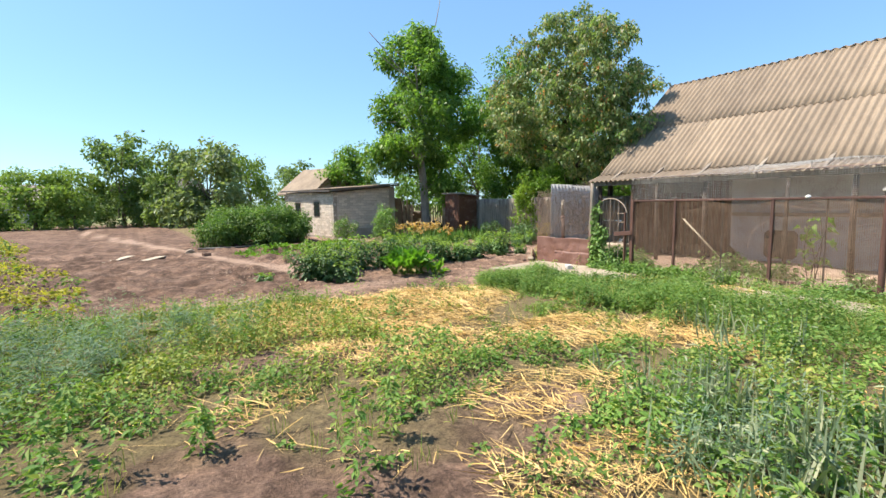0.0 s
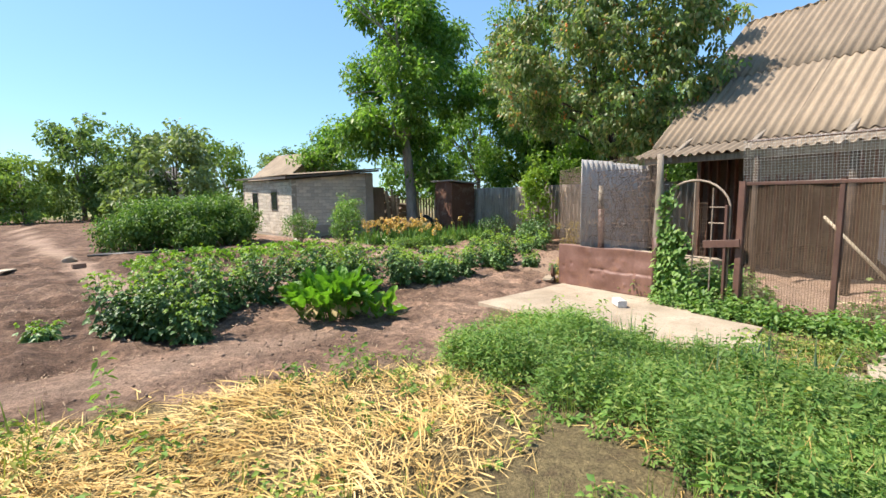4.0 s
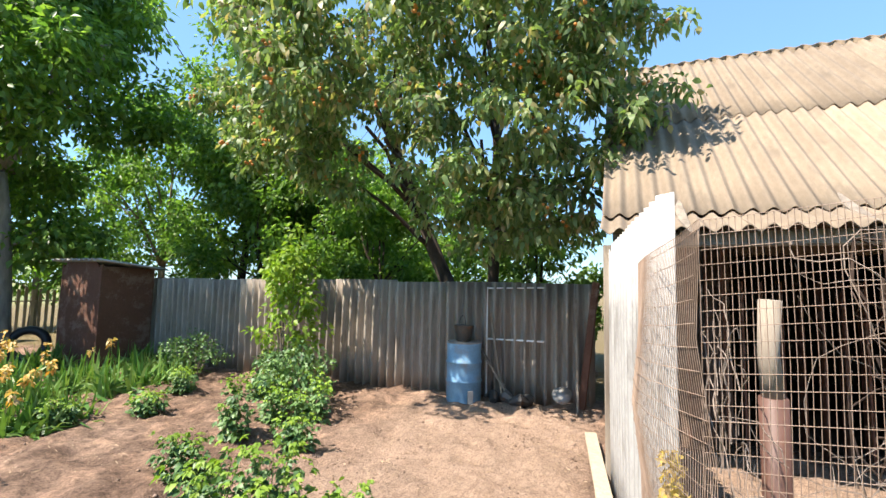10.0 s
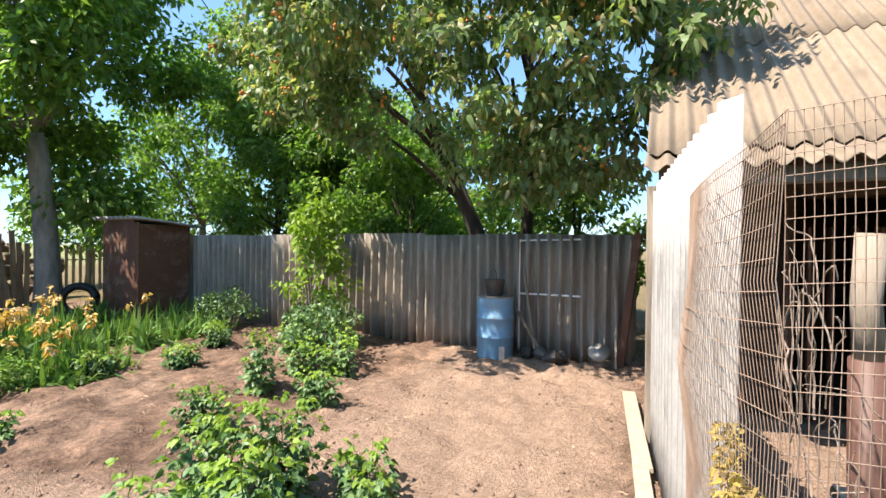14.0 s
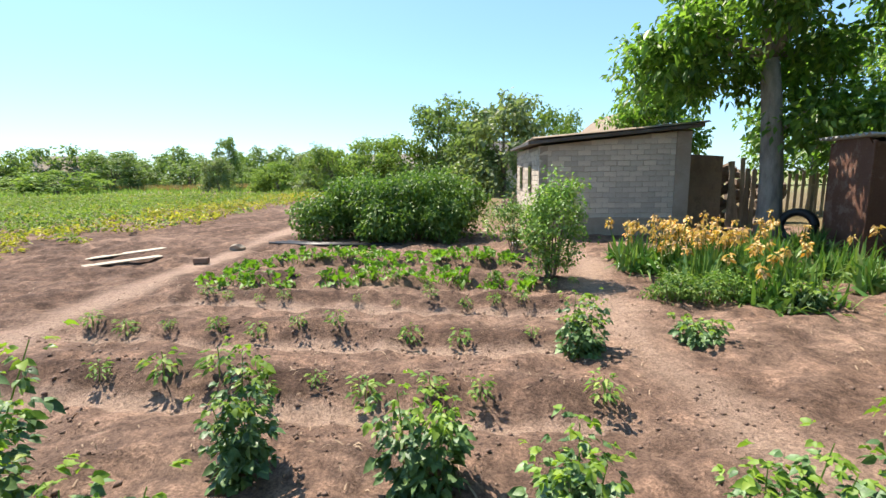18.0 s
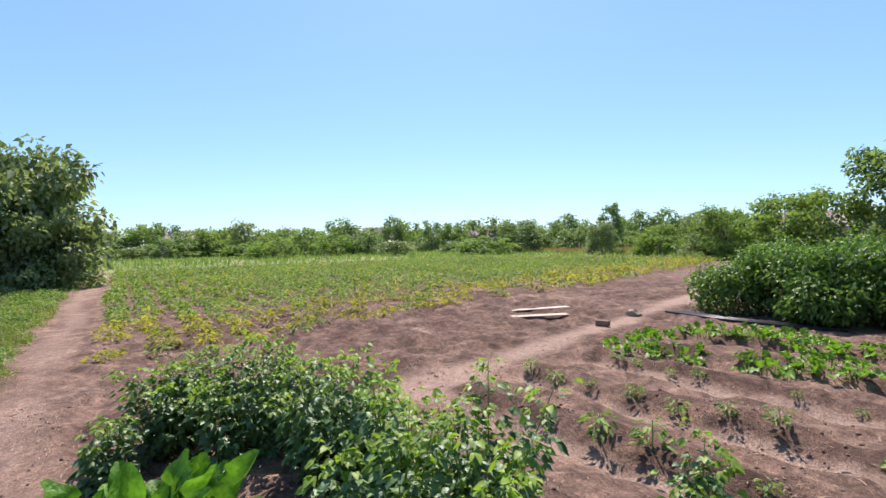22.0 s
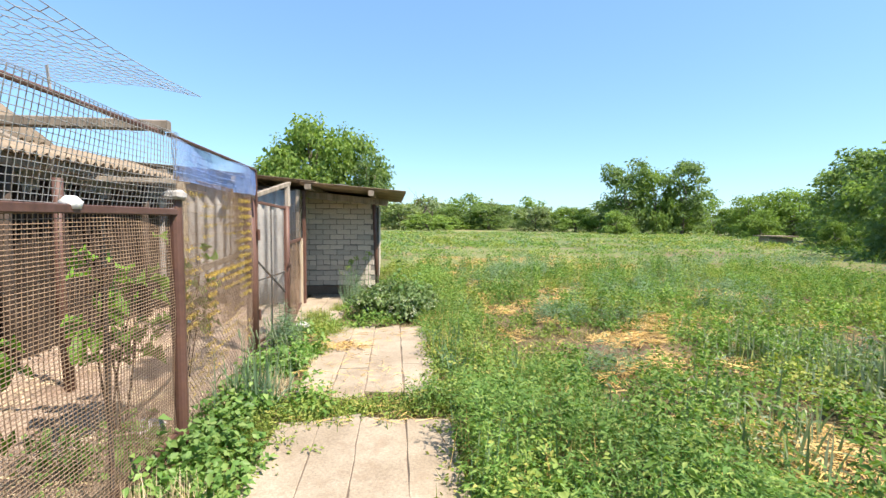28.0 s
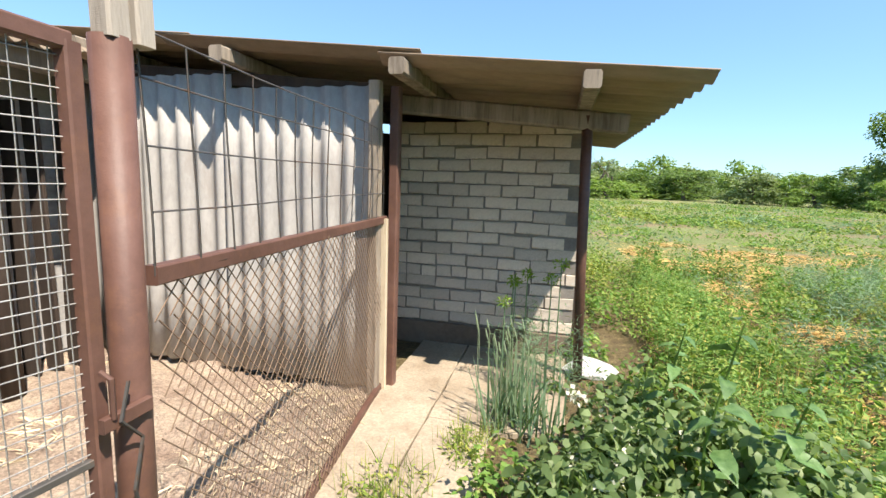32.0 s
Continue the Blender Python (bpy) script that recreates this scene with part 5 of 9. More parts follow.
world_part("latch_board", Solid().beam((8.80, 6.44, 0.80), (8.82, 6.04, 0.84), 0.03, 0.09).mesh("latch_board", M["brown_metal"]), arch, "brown latch board")
world_part("hinge_plate", Solid().beam((8.84, 6.20, 0.02), (8.84, 6.20, 1.28), 0.07, 0.03).mesh("hinge_plate", M["brown_metal"]), arch)

# ---- netting fence of the hen run along the walk ----
run = thing("hen_run_fence", "long brown post and rusty netting fence of a hen run", "fence", (9.0, 3.5, 0))
POSTS = [(8.90, 6.08, 1.55, 0.075), (9.0, 5.2, 1.56, 0.05), (9.0, 3.5, 1.52, 0.05), (9.0, 2.05, 1.60, 0.08)]
for x, y, h, w in POSTS:
    world_part("post", (Solid().tube([(x, y, -0.05), (x, y, h * 0.5), (x + 0.01, y - 0.01, h)], 0.042, 14) if y < 2.1 else Solid().beam((x, y, -0.05), (x + 0.01, y - 0.01, h), w, w)).mesh("post", M["brown_metal"]), run)
for (a, b, s) in ((POSTS[0], POSTS[1], 1), (POSTS[1], POSTS[2], 2), (POSTS[2], POSTS[3], 3)):
    world_part("wire_netting", wire_mesh("wire_netting", a[:2], b[:2], 0.02, 1.5, 0.026, 0.018, 0.0024, M["rust_wire"], 0.012, s), run)
    world_part("top_rail", Solid().beam((a[0], a[1], 1.52), (b[0], b[1], 1.52), 0.04, 0.04).mesh("top_rail", M["brown_metal"]), run)
    world_part("low_rail", Solid().beam((a[0], a[1], 0.12), (b[0], b[1], 0.12), 0.03, 0.05).mesh("low_rail", M["brown_metal"]), run)
    world_part("upper_netting", wire_mesh("upper_netting", (a[0] + 0.03, a[1]), (b[0] + 0.03, b[1]), 1.54, 2.0, 0.033, 0.03, 0.0021, M["grey_wire"], 0.015, s + 20, lean=-0.06), run, "dull grey netting")
    world_part("head_pipe", Solid().tube([(a[0] + 0.06, a[1], 2.0), (b[0] + 0.06, b[1], 2.0)], 0.013, 6).mesh("head_pipe", M["brown_metal"]), run)
for k, (y, z) in enumerate(((2.05, 1.62), (3.0, 1.54))):
    world_part("insulator", Solid().tube([(9.0, y, z - 0.02), (9.0, y, z + 0.01), (9.0, y, z + 0.035)], [0.035, 0.045, 0.02], 8).mesh("insulator", M["white_plastic"], True), run, "white plastic cap")
for y in (4.3, 2.75):
    world_part("stake", Solid().tube([(9.02, y, -0.05), (9.03, y, 1.5)], 0.013, 6).mesh("stake", M["dark_steel"]), run)

def crumple(corner, w, h, seed):
    """A torn sheet hanging in the plane of the fence."""
    g = rng(seed)
    n, m = 12, 7
    U, V = np.meshgrid(np.linspace(0, 1, n), np.linspace(0, 1, m), indexing="ij")
    rag = 0.75 + 0.25 * g.random(n)[:, None]
    P = np.stack([corner[0] + 0.012 * g.normal(0, 1, (n, m)), corner[1] - w * U + 0.01 * g.normal(0, 1, (n, m)), corner[2] + 0.02 + h * (V * rag + 0.06 * np.sin(7 * U))], -1)
    i, j = [q.ravel() for q in np.meshgrid(np.arange(n - 1), np.arange(m - 1), indexing="ij")]
    q = i * m + j
    return P.reshape(-1, 3), np.column_stack([q, q + m, q + m + 1, q + 1])


def lump_mesh(name, r, h, seed, mat):
    g = rng(seed)
    a = np.arange(12) / 12 * 6.283
    rr = r * g.uniform(0.75, 1.15, 12)
    rings = [(0.8, 0), (1, 0.35), (0.92, 0.75), (0.6, 1)]
    V = [(rr[i] * k * math.cos(a[i]), rr[i] * k * math.sin(a[i]) * 1.3, h * z + g.normal(0, 0.003)) for k, z in rings for i in range(12)]
    F = [(12 * q + i, 12 * q + (i + 1) % 12, 12 * q + 12 + (i + 1) % 12, 12 * q + 12 + i) for q in range(3) for i in range(12)] + [tuple(range(36, 48)), tuple(range(11, -1, -1))]
    return Solid().add(V, F).mesh(name, mat)


mid = thing("vine_netting_fence", "rusty netting and chain-link fence grown with dry yellow vine", "fence", (9.05, 1.0, 0))
E0, F0 = (9.12, 0.06), (9.0, -0.97)
world_part("wire_netting", wire_mesh("wire_netting", (9.0, 2.05), E0, 0.62, 1.74, 0.0185, 0.075, 0.0019, M["rust_wire"], 0.012, 41), mid)
world_part("chain_link", wire_mesh("chain_link", (9.0, 2.05), E0, 0.03, 0.98, 0.055, 0.05, 0.0023, M["tan_wire"], 0.012, 42, diamond=True), mid)
world_part("rail", Solid().beam((9.03, 2.05, 1.10), (9.15, 0.0, 1.14), 0.02, 0.05).mesh("rail", M["old_wood"]), mid, "grey-brown middle board")
world_part("blue_netting", wire_mesh("blue_netting", (9.03, 2.05), (9.09, 0.02), 1.72, 1.98, 0.02, 0.05, 0.0024, M["blue_wire"], 0.012, 43), mid, "blue plastic netting")
world_part("head_pipe", Solid().tube([(9.03, 2.05, 1.995), (9.09, 0.02, 1.985), (9.09, 0.0, 1.6)], 0.014, 6).mesh("head_pipe", M["brown_metal"]), mid)
world_part("plastic_scrap", mesh_np("plastic_scrap", *crumple((9.125, 0.55, 1.72), 0.36, 0.15, 882), M["blue_film"], True), mid, "torn grey-blue plastic caught in the netting")
world_part("cap_stone", lump_mesh("cap_stone", 0.062, 0.06, 883, M["slate_white"]), mid, "flat pale stone on the post top").location = Vector((9.0, 2.04, 1.595)) - Vector((9.05, 1.0, 0))
run_beam = thing("run_beam", "grey beam across the hen run on a pale post with a blue foot", "beam", (10.3, -1.1, 0))
world_part("pale_post", Solid().beam((10.3, -1.1, 0.0), (10.31, -1.1, 1.92), 0.09, 0.09).mesh("pale_post", M["pale_wood"]), run_beam)
world_part("blue_foot", Solid().beam((10.3, -1.1, 0.02), (10.3, -1.1, 0.42), 0.097, 0.097).mesh("blue_foot", M["barrel_blue"]), run_beam, "blue painted post foot")
world_part("cross_beam", Solid().beam((11.3, -0.75, 1.93), (10.22, -1.12, 1.93), 0.05, 0.06).mesh("cross_beam", M["old_wood"]), run_beam)
g = rng(44)
bx = np.column_stack([np.zeros(30000), 0.17 + 1.85 * g.random(30000), 0.3 + 0.075 * g.integers(0, 19, 30000) + g.normal(0, 0.008, 30000)])
bx[:, 0] = 9.126 - 0.06 * bx[:, 1] + g.normal(0, 0.012, 30000)
keep = (lattice(bx[:, 1], bx[:, 2], 0.2, 45) > 0.27) & (((bx[:, 2] > 0.72) & (bx[:, 2] < 1.1)) | ((bx[:, 2] > 1.1) & (bx[:, 1] < 0.62) & (g.random(30000) < 0.8)) | ((lattice(bx[:, 1], bx[:, 2], 0.3, 46) > 0.55) & (g.random(30000) < 0.25)))
v, f = foliage(LEAF4, bx[keep], ball_ways(keep.sum(), g) * np.array([0.5, 1.0, 0.45]), 0.02, 0.0065, 0.3, g)
world_part("dry_leaves", mesh_np("dry_leaves", v, f, M["leaf_dry"]), mid, "dry yellow vine leaves")

wicket = thing("wire_wicket", "brown steel-framed wire wicket of the hen run", "gate", (9.05, -0.5, 0))
post = Solid().tube([(9.165, -0.073, -0.05), (9.172, -0.073, 0.8), (9.20, -0.073, 1.70)], [0.060, 0.061, 0.066], 18)
world_part("post", post.mesh("post", M["brown_metal"], True), wicket)
world_part("post", Solid().tube([(9.0, -0.97, -0.05), (9.0, -0.975, 0.8), (9.0, -0.98, 1.64)], 0.037, 16).mesh("post", M["brown_metal"], True), wicket, "thick brown pipe post")
for y, w in ((-0.975, 0.05), (-1.035, 0.045)):
    world_part("post_plank", Solid().beam((8.99, y, 1.635), (8.995, y, 1.9), 0.05, w).mesh("post_plank", M["grey_plank"]), wicket)
world_part("post_plank", Solid().beam((9.17, -0.085, 1.66), (9.165, -0.085, 1.83), 0.05, 0.04).mesh("post_plank", M["old_wood"]), wicket)
world_part("head_beam", Solid().beam((8.985, -1.06, 1.925), (9.13, -0.04, 1.72), 0.05, 0.05).mesh("head_beam", M["old_wood"]), wicket, "grey wooden head beam")
C1, C2 = (9.145, -0.155), (9.005, -0.90)
for p, q, nm in (((*C1, 0.08), (*C1, 1.66), "stile"), ((*C2, 0.08), (*C2, 1.61), "stile"), ((*C1, 1.66), (*C2, 1.61), "rail"), ((*C1, 0.10), (*C2, 0.10), "rail"), ((*C1, 0.79), (*C2, 0.81), "middle_rail")):
    w_ = 0.016 if nm == "middle_rail" else 0.032
    world_part(nm, Solid().beam(p, q, w_, w_).mesh(nm, M["dark_steel" if nm == "middle_rail" else "brown_metal"]), wicket)
world_part("brace", Solid().beam((*C1, 1.02), (*C2, 0.55), 0.014, 0.022).mesh("brace", M["dark_steel"]), wicket, "thin dark brace")
world_part("middle_bar", Solid().tube([(9.075, -0.52, 0.1), (9.08, -0.53, 1.64)], 0.011, 6).mesh("middle_bar", M["dark_steel"]), wicket)
world_part("wire_netting", wire_mesh("wire_netting", C1, C2, 0.1, 1.62, 0.028, 0.028, 0.0016, M["grey_wire"], 0.003, 47), wicket, "pale square netting")
for z in (0.42, 1.30):
    world_part("hinge", Solid().tube([(9.11, -0.135, z - 0.06), (9.11, -0.135, z), (9.11, -0.135, z + 0.06)], [0.016, 0.018, 0.016], 8).mesh("hinge", M["brown_metal"]), wicket)
world_part("handle", Solid().tube([(8.975, -0.89, 0.90), (8.95, -0.89, 0.91), (8.95, -0.89, 0.99), (8.975, -0.89, 1.0)], 0.006, 6).mesh("handle", M["brown_metal"]), wicket)
world_part("latch", Solid().beam((8.958, -0.87, 0.90), (8.958, -0.98, 0.90), 0.016, 0.03).mesh("latch", M["brown_metal"]), wicket)
world_part("latch_wire", Solid().tube([(8.955, -0.93, 0.97), (8.945, -0.90, 0.9), (8.95, -0.95, 0.84), (8.945, -0.92, 0.74), (8.955, -0.95, 0.62)], 0.004, 5).mesh("latch_wire", M["dark_steel"]), wicket, "twisted rusty wire loop")

pen = thing("chain_link_pen", "rusty chain-link pen panel below wide netting", "fence", (9.1, -2.0, 0))
G0 = (9.22, -3.02)
world_part("chain_link", wire_mesh("chain_link", (9.0, -1.04), G0, 0.03, 1.14, 0.05, 0.05, 0.0022, M["rust_wire"], 0.01, 51, diamond=True), pen)
world_part("wide_netting", wire_mesh("wide_netting", (9.0, -1.04), G0, 1.16, 1.68, 0.15, 0.14, 0.003, M["dark_steel"], 0.008, 52), pen)
world_part("rail", Solid().beam((9.0, -1.04, 1.16), (*G0, 1.13), 0.035, 0.045).mesh("rail", M["brown_metal"]), pen)
world_part("low_rail", Solid().beam((9.0, -1.04, 0.04), (*G0, 0.03), 0.03, 0.05).mesh("low_rail", M["brown_metal"]), pen)
world_part("post", Solid().beam((9.17, -3.04, -0.05), (9.16, -3.04, 1.95), 0.06, 0.07).mesh("post", M["brown_metal"]), pen)
world_part("pale_plank", Solid().beam((9.20, -2.96, 0.0), (9.20, -2.96, 1.14), 0.05, 0.03).mesh("pale_plank", M["pale_wood"]), pen)

# ---- brick shelter with the slate roof at the end of the walk ----
shelter = thing("brick_shelter", "pale brick shelter under a low slate roof on posts", "shelter", (9.4, -4.5, 0))


def roof_z(x):
    return 1.90 + (x - 7.44) * 0.088


wall_run((9.5, -3.95), (7.98, -3.95), 1.86, 1.80, 0.25, M["mortar"], shelter)
brick_wall(shelter, (9.5, -3.95), (7.98, -3.95), 1.93, 1.86, 0.2, 9, headers=(4,))
wall_run((7.98, -3.98), (7.98, -7.3), 1.8, 1.8, 0.2, M["mortar"], shelter)
brick_wall(shelter, (7.98, -5.1), (7.98, -7.3), 1.8, 1.8, 0.1, 10, apart=False)
# no opening here: a dark slab gives the doorway's inner shade as colour
world_part("doorway", Solid().box(7.95, 8.0, -4.95, -4.1, 0, 1.72).mesh("doorway", M["dark_wood"]), shelter, "dark slab painted as the unlit inside of a doorway")
world_part("footing", Solid().beam((9.5, -3.955, 0.09), (7.98, -3.955, 0.09), 0.05, 0.2).mesh("footing", M["clay_wall"]), shelter, "grey clay footing")
wall_run((12.5, -7.3), (12.5, -3.0), 2.3, 2.3, 0.2, M["clay_wall"], shelter)
wall_run((8.0, -7.3), (12.5, -7.3), 1.8, 2.25, 0.2, M["clay_wall"], shelter)
SR = [corrugated("slate_sheet", 1.15, 1.75, 0.2, 0.024, M["slate_roof"], seed=60 + k) for k in range(2)]
gg = rng(61)
for c in range(4):
    for r in range(4):
        x = 7.44 + r * 1.5
        lay_sheet(shelter, SR[(c + r) % 2], (x, -2.78 - 1.1 * c, roof_z(x) + 0.03 + 0.012 * r + 0.004 * (c % 2)), (0, -1, 0), (1, 0, 0.08), "slate_sheet", 0.2, gg)
for x in (8.02, 9.05, 10.2, 11.3, 12.3):
    world_part("purlin", Solid().beam((x, -2.72, roof_z(x) - 0.04), (x, -7.2, roof_z(x) - 0.04), 0.09, 0.09).mesh("purlin", M["old_wood"]), shelter, "grey roof timber")
world_part("lintel", Solid().beam((7.75, -3.44, roof_z(7.75) - 0.15), (9.32, -3.44, roof_z(9.32) - 0.15), 0.1, 0.12).mesh("lintel", M["old_wood"]), shelter, "grey-brown beam on the posts")
world_part("lintel", Solid().beam((9.3, -3.02, roof_z(9.3) - 0.14), (12.4, -3.02, roof_z(12.4) - 0.14), 0.05, 0.09).mesh("lintel", M["dark_wood"]), shelter)
world_part("post", Solid().tube([(7.93, -3.55, -0.05), (7.97, -3.5, 0.9), (8.0, -3.42, 1.83)], 0.035, 8).mesh("post", M["brown_metal"], True), shelter, "brown pipe post")
for x0, x1 in ((9.28, 10.34), (10.3, 11.3), (11.25, 12.05)):
    lay_sheet(shelter, corrugated("wall_sheet", x1 - x0, 1.92 + 0.09 * (x0 - 9.2), 0.15, 0.02, M["slate_white"]), (x1, -2.95 - 0.012 * (x0 > 10.3), 0.02), (-1, 0, 0), (0, -0.012, 1), "wall_sheet")
for x in (9.24, 11.2):
    world_part("inner_post", Solid().beam((x, -2.9, 0), (x, -2.9, roof_z(x) - 0.1), 0.07, 0.07).mesh("inner_post", M["old_wood"]), shelter)

tank = thing("rain_tank", "low grey domed metal lid on the shelter roof", "tank", (8.9, -6.2, roof_z(8.9) + 0.05))
part("dome", Solid().tube([(0, 0, 0.0), (0, 0, 0.10), (0, 0, 0.18), (0, 0, 0.22)], [0.42, 0.40, 0.25, 0.03], 16).mesh("dome", M["dark_steel"], True), tank)
part("pipe", Solid().tube([(0.55, 0, -0.02), (0.55, 0, 0.22)], 0.04, 8).mesh("pipe", M["grey_wire"]), tank)

# ---- inside the hen run ----
for (p, q, r_, mt, lb, nm) in (((10.85, 4.95, 0.0), (10.35, 5.75, 1.1), 0.022, "pale_wood", "pale crooked stick propped in the hen run", "stick"), ((11.2, 6.9, 0.0), (11.15, 6.9, 2.0), 0.05, "dark_wood", "dark pole under the barn eave", "pole"),
                               ((10.2, 2.2, 0.0), (10.25, 2.2, 1.75), 0.05, "dark_wood", "dark pole in the hen run", "pole"), ((10.4, 0.9, 0.0), (10.4, 0.95, 1.8), 0.045, "brown_metal", "brown pole in the hen run", "pole"), ((9.9, 3.6, 0), (9.9, 3.6, 1.9), 0.04, "dark_wood", "dark pole in the hen run", "pole")):
    tagged(new(nm, Solid().tube([p, tuple((a + b) / 2 + 0.02 for a, b in zip(p, q)), q], [r_, r_ * 0.95, r_ * 0.85], 8).mesh(nm, M[mt], True)), lb, nm)
planks = thing("plank_screen", "dark upright planks closing the back of the hen run", "screen", (11.5, 1.5, 0))
gg = rng(66)
for k in range(33):
    y = -2.88 + 0.145 * k
    world_part("plank", Solid().beam((11.5, y, 0), (11.5 + gg.normal(0, 0.02), y + gg.normal(0, 0.01), 1.8 + gg.normal(0, 0.06)), 0.13, 0.025).mesh("plank", M["dark_wood"]), planks)
block = thing("concrete_block", "long pale concrete trough in the hen run", "trough", (9.7, 7.6, 0))
part("block", Solid().beam((0.16, -0.8, 0.23), (0.18, 0.54, 0.23), 0.28, 0.52).mesh("block", M["concrete"]), block)

netroof = thing("netting_roof", "loose grey netting bent over the fence top above the hen run", "netting", (9.2, 3.6, 2.1))


def net_z(x):
    return float(np.interp(x, [8.4, 8.7, 9.0, 9.35, 9.9, 10.6], [1.965, 2.04, 2.09, 2.145, 2.16, 2.1]))


seg = []
NX = np.linspace(8.42, 10.5, 34)
for y in np.arange(0, 1.5, 0.055):
    for i in range(33):
        y0, y1 = [3.12 - 0.62 * (x - 8.42) + y + 0.012 * (-1) ** k for k, x in ((i, NX[i]), (i + 1, NX[i + 1]))]
        seg.append(((NX[i], y0, net_z(NX[i]) + 0.02 * math.sin(3 * y0)), (NX[i + 1], y1, net_z(NX[i + 1]) + 0.02 * math.sin(3 * y1))))
for x in NX:
    for k in range(5):
        y0 = 3.12 - 0.62 * (x - 8.42) + 0.3 * k
        seg.append(((x, y0, net_z(x) + 0.02 * math.sin(3 * y0)), (x, y0 + 0.3, net_z(x) + 0.02 * math.sin(3 * y0 + 0.9))))
v, f = wires(np.array(seg), 0.0014)
world_part("wire_netting", mesh_np("wire_netting", v, f, M["grey_wire"]), netroof)
for y in (3.0, 3.9):
    world_part("hanger", Solid().tube([(9.06, y, 1.99), (9.07, y, net_z(9.06) + 0.02 * math.sin(3 * y))], 0.006, 5).mesh("hanger", M["grey_wire"]), netroof, "short wire holding the netting to the rail")
tagged(new("cross_beam", Solid().beam((9.01, 2.09, 2.04), (11.2, 2.2, 2.03), 0.07, 0.06).mesh("cross_beam", M["old_wood"])), "grey split beam laid across the hen run on the fence rail", "beam")

# ---- barrel and junk by the slate fence ----
barrel = thing("blue_barrel", "faded blue steel barrel standing by the slate fence", "barrel", (13.62, 10.95, gh(13.62, 10.95) - 0.01))
prof = [(0, 0.24), (0.02, 0.25), (0.28, 0.25), (0.29, 0.262), (0.31, 0.262), (0.32, 0.25), (0.54, 0.25), (0.55, 0.262), (0.57, 0.262), (0.58, 0.25), (0.80, 0.25), (0.82, 0.258), (0.835, 0.25)]
part("drum", Solid().tube([(0, 0, z) for z, _ in prof], [r for _, r in prof], 28).mesh("drum", M["barrel_blue"], True), barrel)
part("top_rim", Solid().tube([(0, 0, 0.83), (0, 0, 0.85)], 0.255, 28).mesh("top_rim", M["grey_wire"], True), barrel)
part("tag", Solid().beam((-0.248, -0.14, 0.10), (-0.20, -0.20, 0.10), 0.02, 0.18).mesh("tag", M["slate_white"]), barrel, "pale patch")
bucket = thing("bucket", "old grey bucket standing on the barrel", "bucket", (13.64, 10.97, gh(13.62, 10.95) + 0.84))
part("pail", Solid().tube([(0, 0, 0), (0, 0, 0.01), (0, 0, 0.22), (0, 0, 0.23)], [0.10, 0.11, 0.145, 0.15], 18).mesh("pail", M["dark_steel"], True), bucket)
part("bail", Solid().tube([(0.15 * math.cos(a), 0.02, 0.22 + 0.15 * math.sin(a)) for a in np.linspace(0, math.pi, 10)], 0.004, 5).mesh("bail", M["dark_steel"]), bucket)
basin = thing("basin", "white enamel basin tipped against the fence", "basin", (13.62, 9.55, gh(13.62, 9.55) + 0.02))
bs = part("bowl", Solid().tube([(0, 0, 0), (0, 0, 0.02), (0, 0, 0.07), (0, 0, 0.12), (0, 0, 0.13), (0, 0, 0.11), (0, 0, 0.05)], [0.06, 0.08, 0.11, 0.13, 0.135, 0.12, 0.07], 20).mesh("bowl", M["slate_white"], True), basin)
bs.rotation_euler = (0, radians(-38), 0)
bs.location = (0, 0, 0.1)
rp_ = Solid().beam((13.80, 9.32, 0), (13.93, 9.12, 1.72), 0.12, 0.10)
tagged(new("red_beam", rp_.mesh("red_beam", M["brown_board"])), "peeling red-brown wooden beam leaning on the slate fence", "beam")
gg = rng(70)
for k, (x, y) in enumerate(((13.7, 10.5), (13.62, 10.3), (13.55, 10.12), (13.7, 10.05))):
    s = Solid().tube([(-0.12, 0, 0.05), (0, 0.02, 0.10), (0.13, -0.02, 0.05)], [0.05, 0.09, 0.04], 8)
    ob = new("scrap_lump", s.mesh("scrap_lump", M["dark_steel"]))
    ob.matrix_basis = pose(x, y, gh(x, y), 0, 0, 60 * k)
    tagged(ob, "dark rag and scrap heap on the earth by the fence", "scrap", "scrap by the fence")
for p, q in (((13.75, 10.4, 0), (13.9, 10.62, 1.2)), ((13.55, 10.2, 0.02), (13.85, 10.75, 0.7)), ((13.6, 9.35, 0), (13.95, 9.4, 1.5)), ((13.9, 8.98, 0), (13.9, 8.99, 1.6))):
    tagged(new("wooden_stake", Solid().beam(p, q, 0.04, 0.03).mesh("wooden_stake", M["old_wood"])), "grey wooden stake leaning on the slate fence", "stake", "stakes by the fence")

# ---- stones, boards and pipes lying about ----
def lump(name, x, y, r, mat, label, seed, flat=0.7, z=None):
    bm = bmesh.new()
    bmesh.ops.create_icosphere(bm, subdivisions=2, radius=r)
    gg_ = rng(seed)
    off = gg_.random(3) * 50
    for v in bm.verts:
        k = 1 + 0.5 * (noise.noise(Vector(v.co / r * 1.1) + Vector(off)))
        v.co = Vector((v.co.x * k * 1.2, v.co.y * k * 0.85, v.co.z * k * flat))
    me = bpy.data.meshes.new(name)
    bm.to_mesh(me)
    bm.free()
    me.materials.append(mat)
    ob = new(name, me)
    ob.matrix_basis = pose(x, y, (gh(x, y) if z is None else z) + r * flat * 0.55, 0, 0, gg_.random() * 180)
    return tagged(ob, label, "stone")


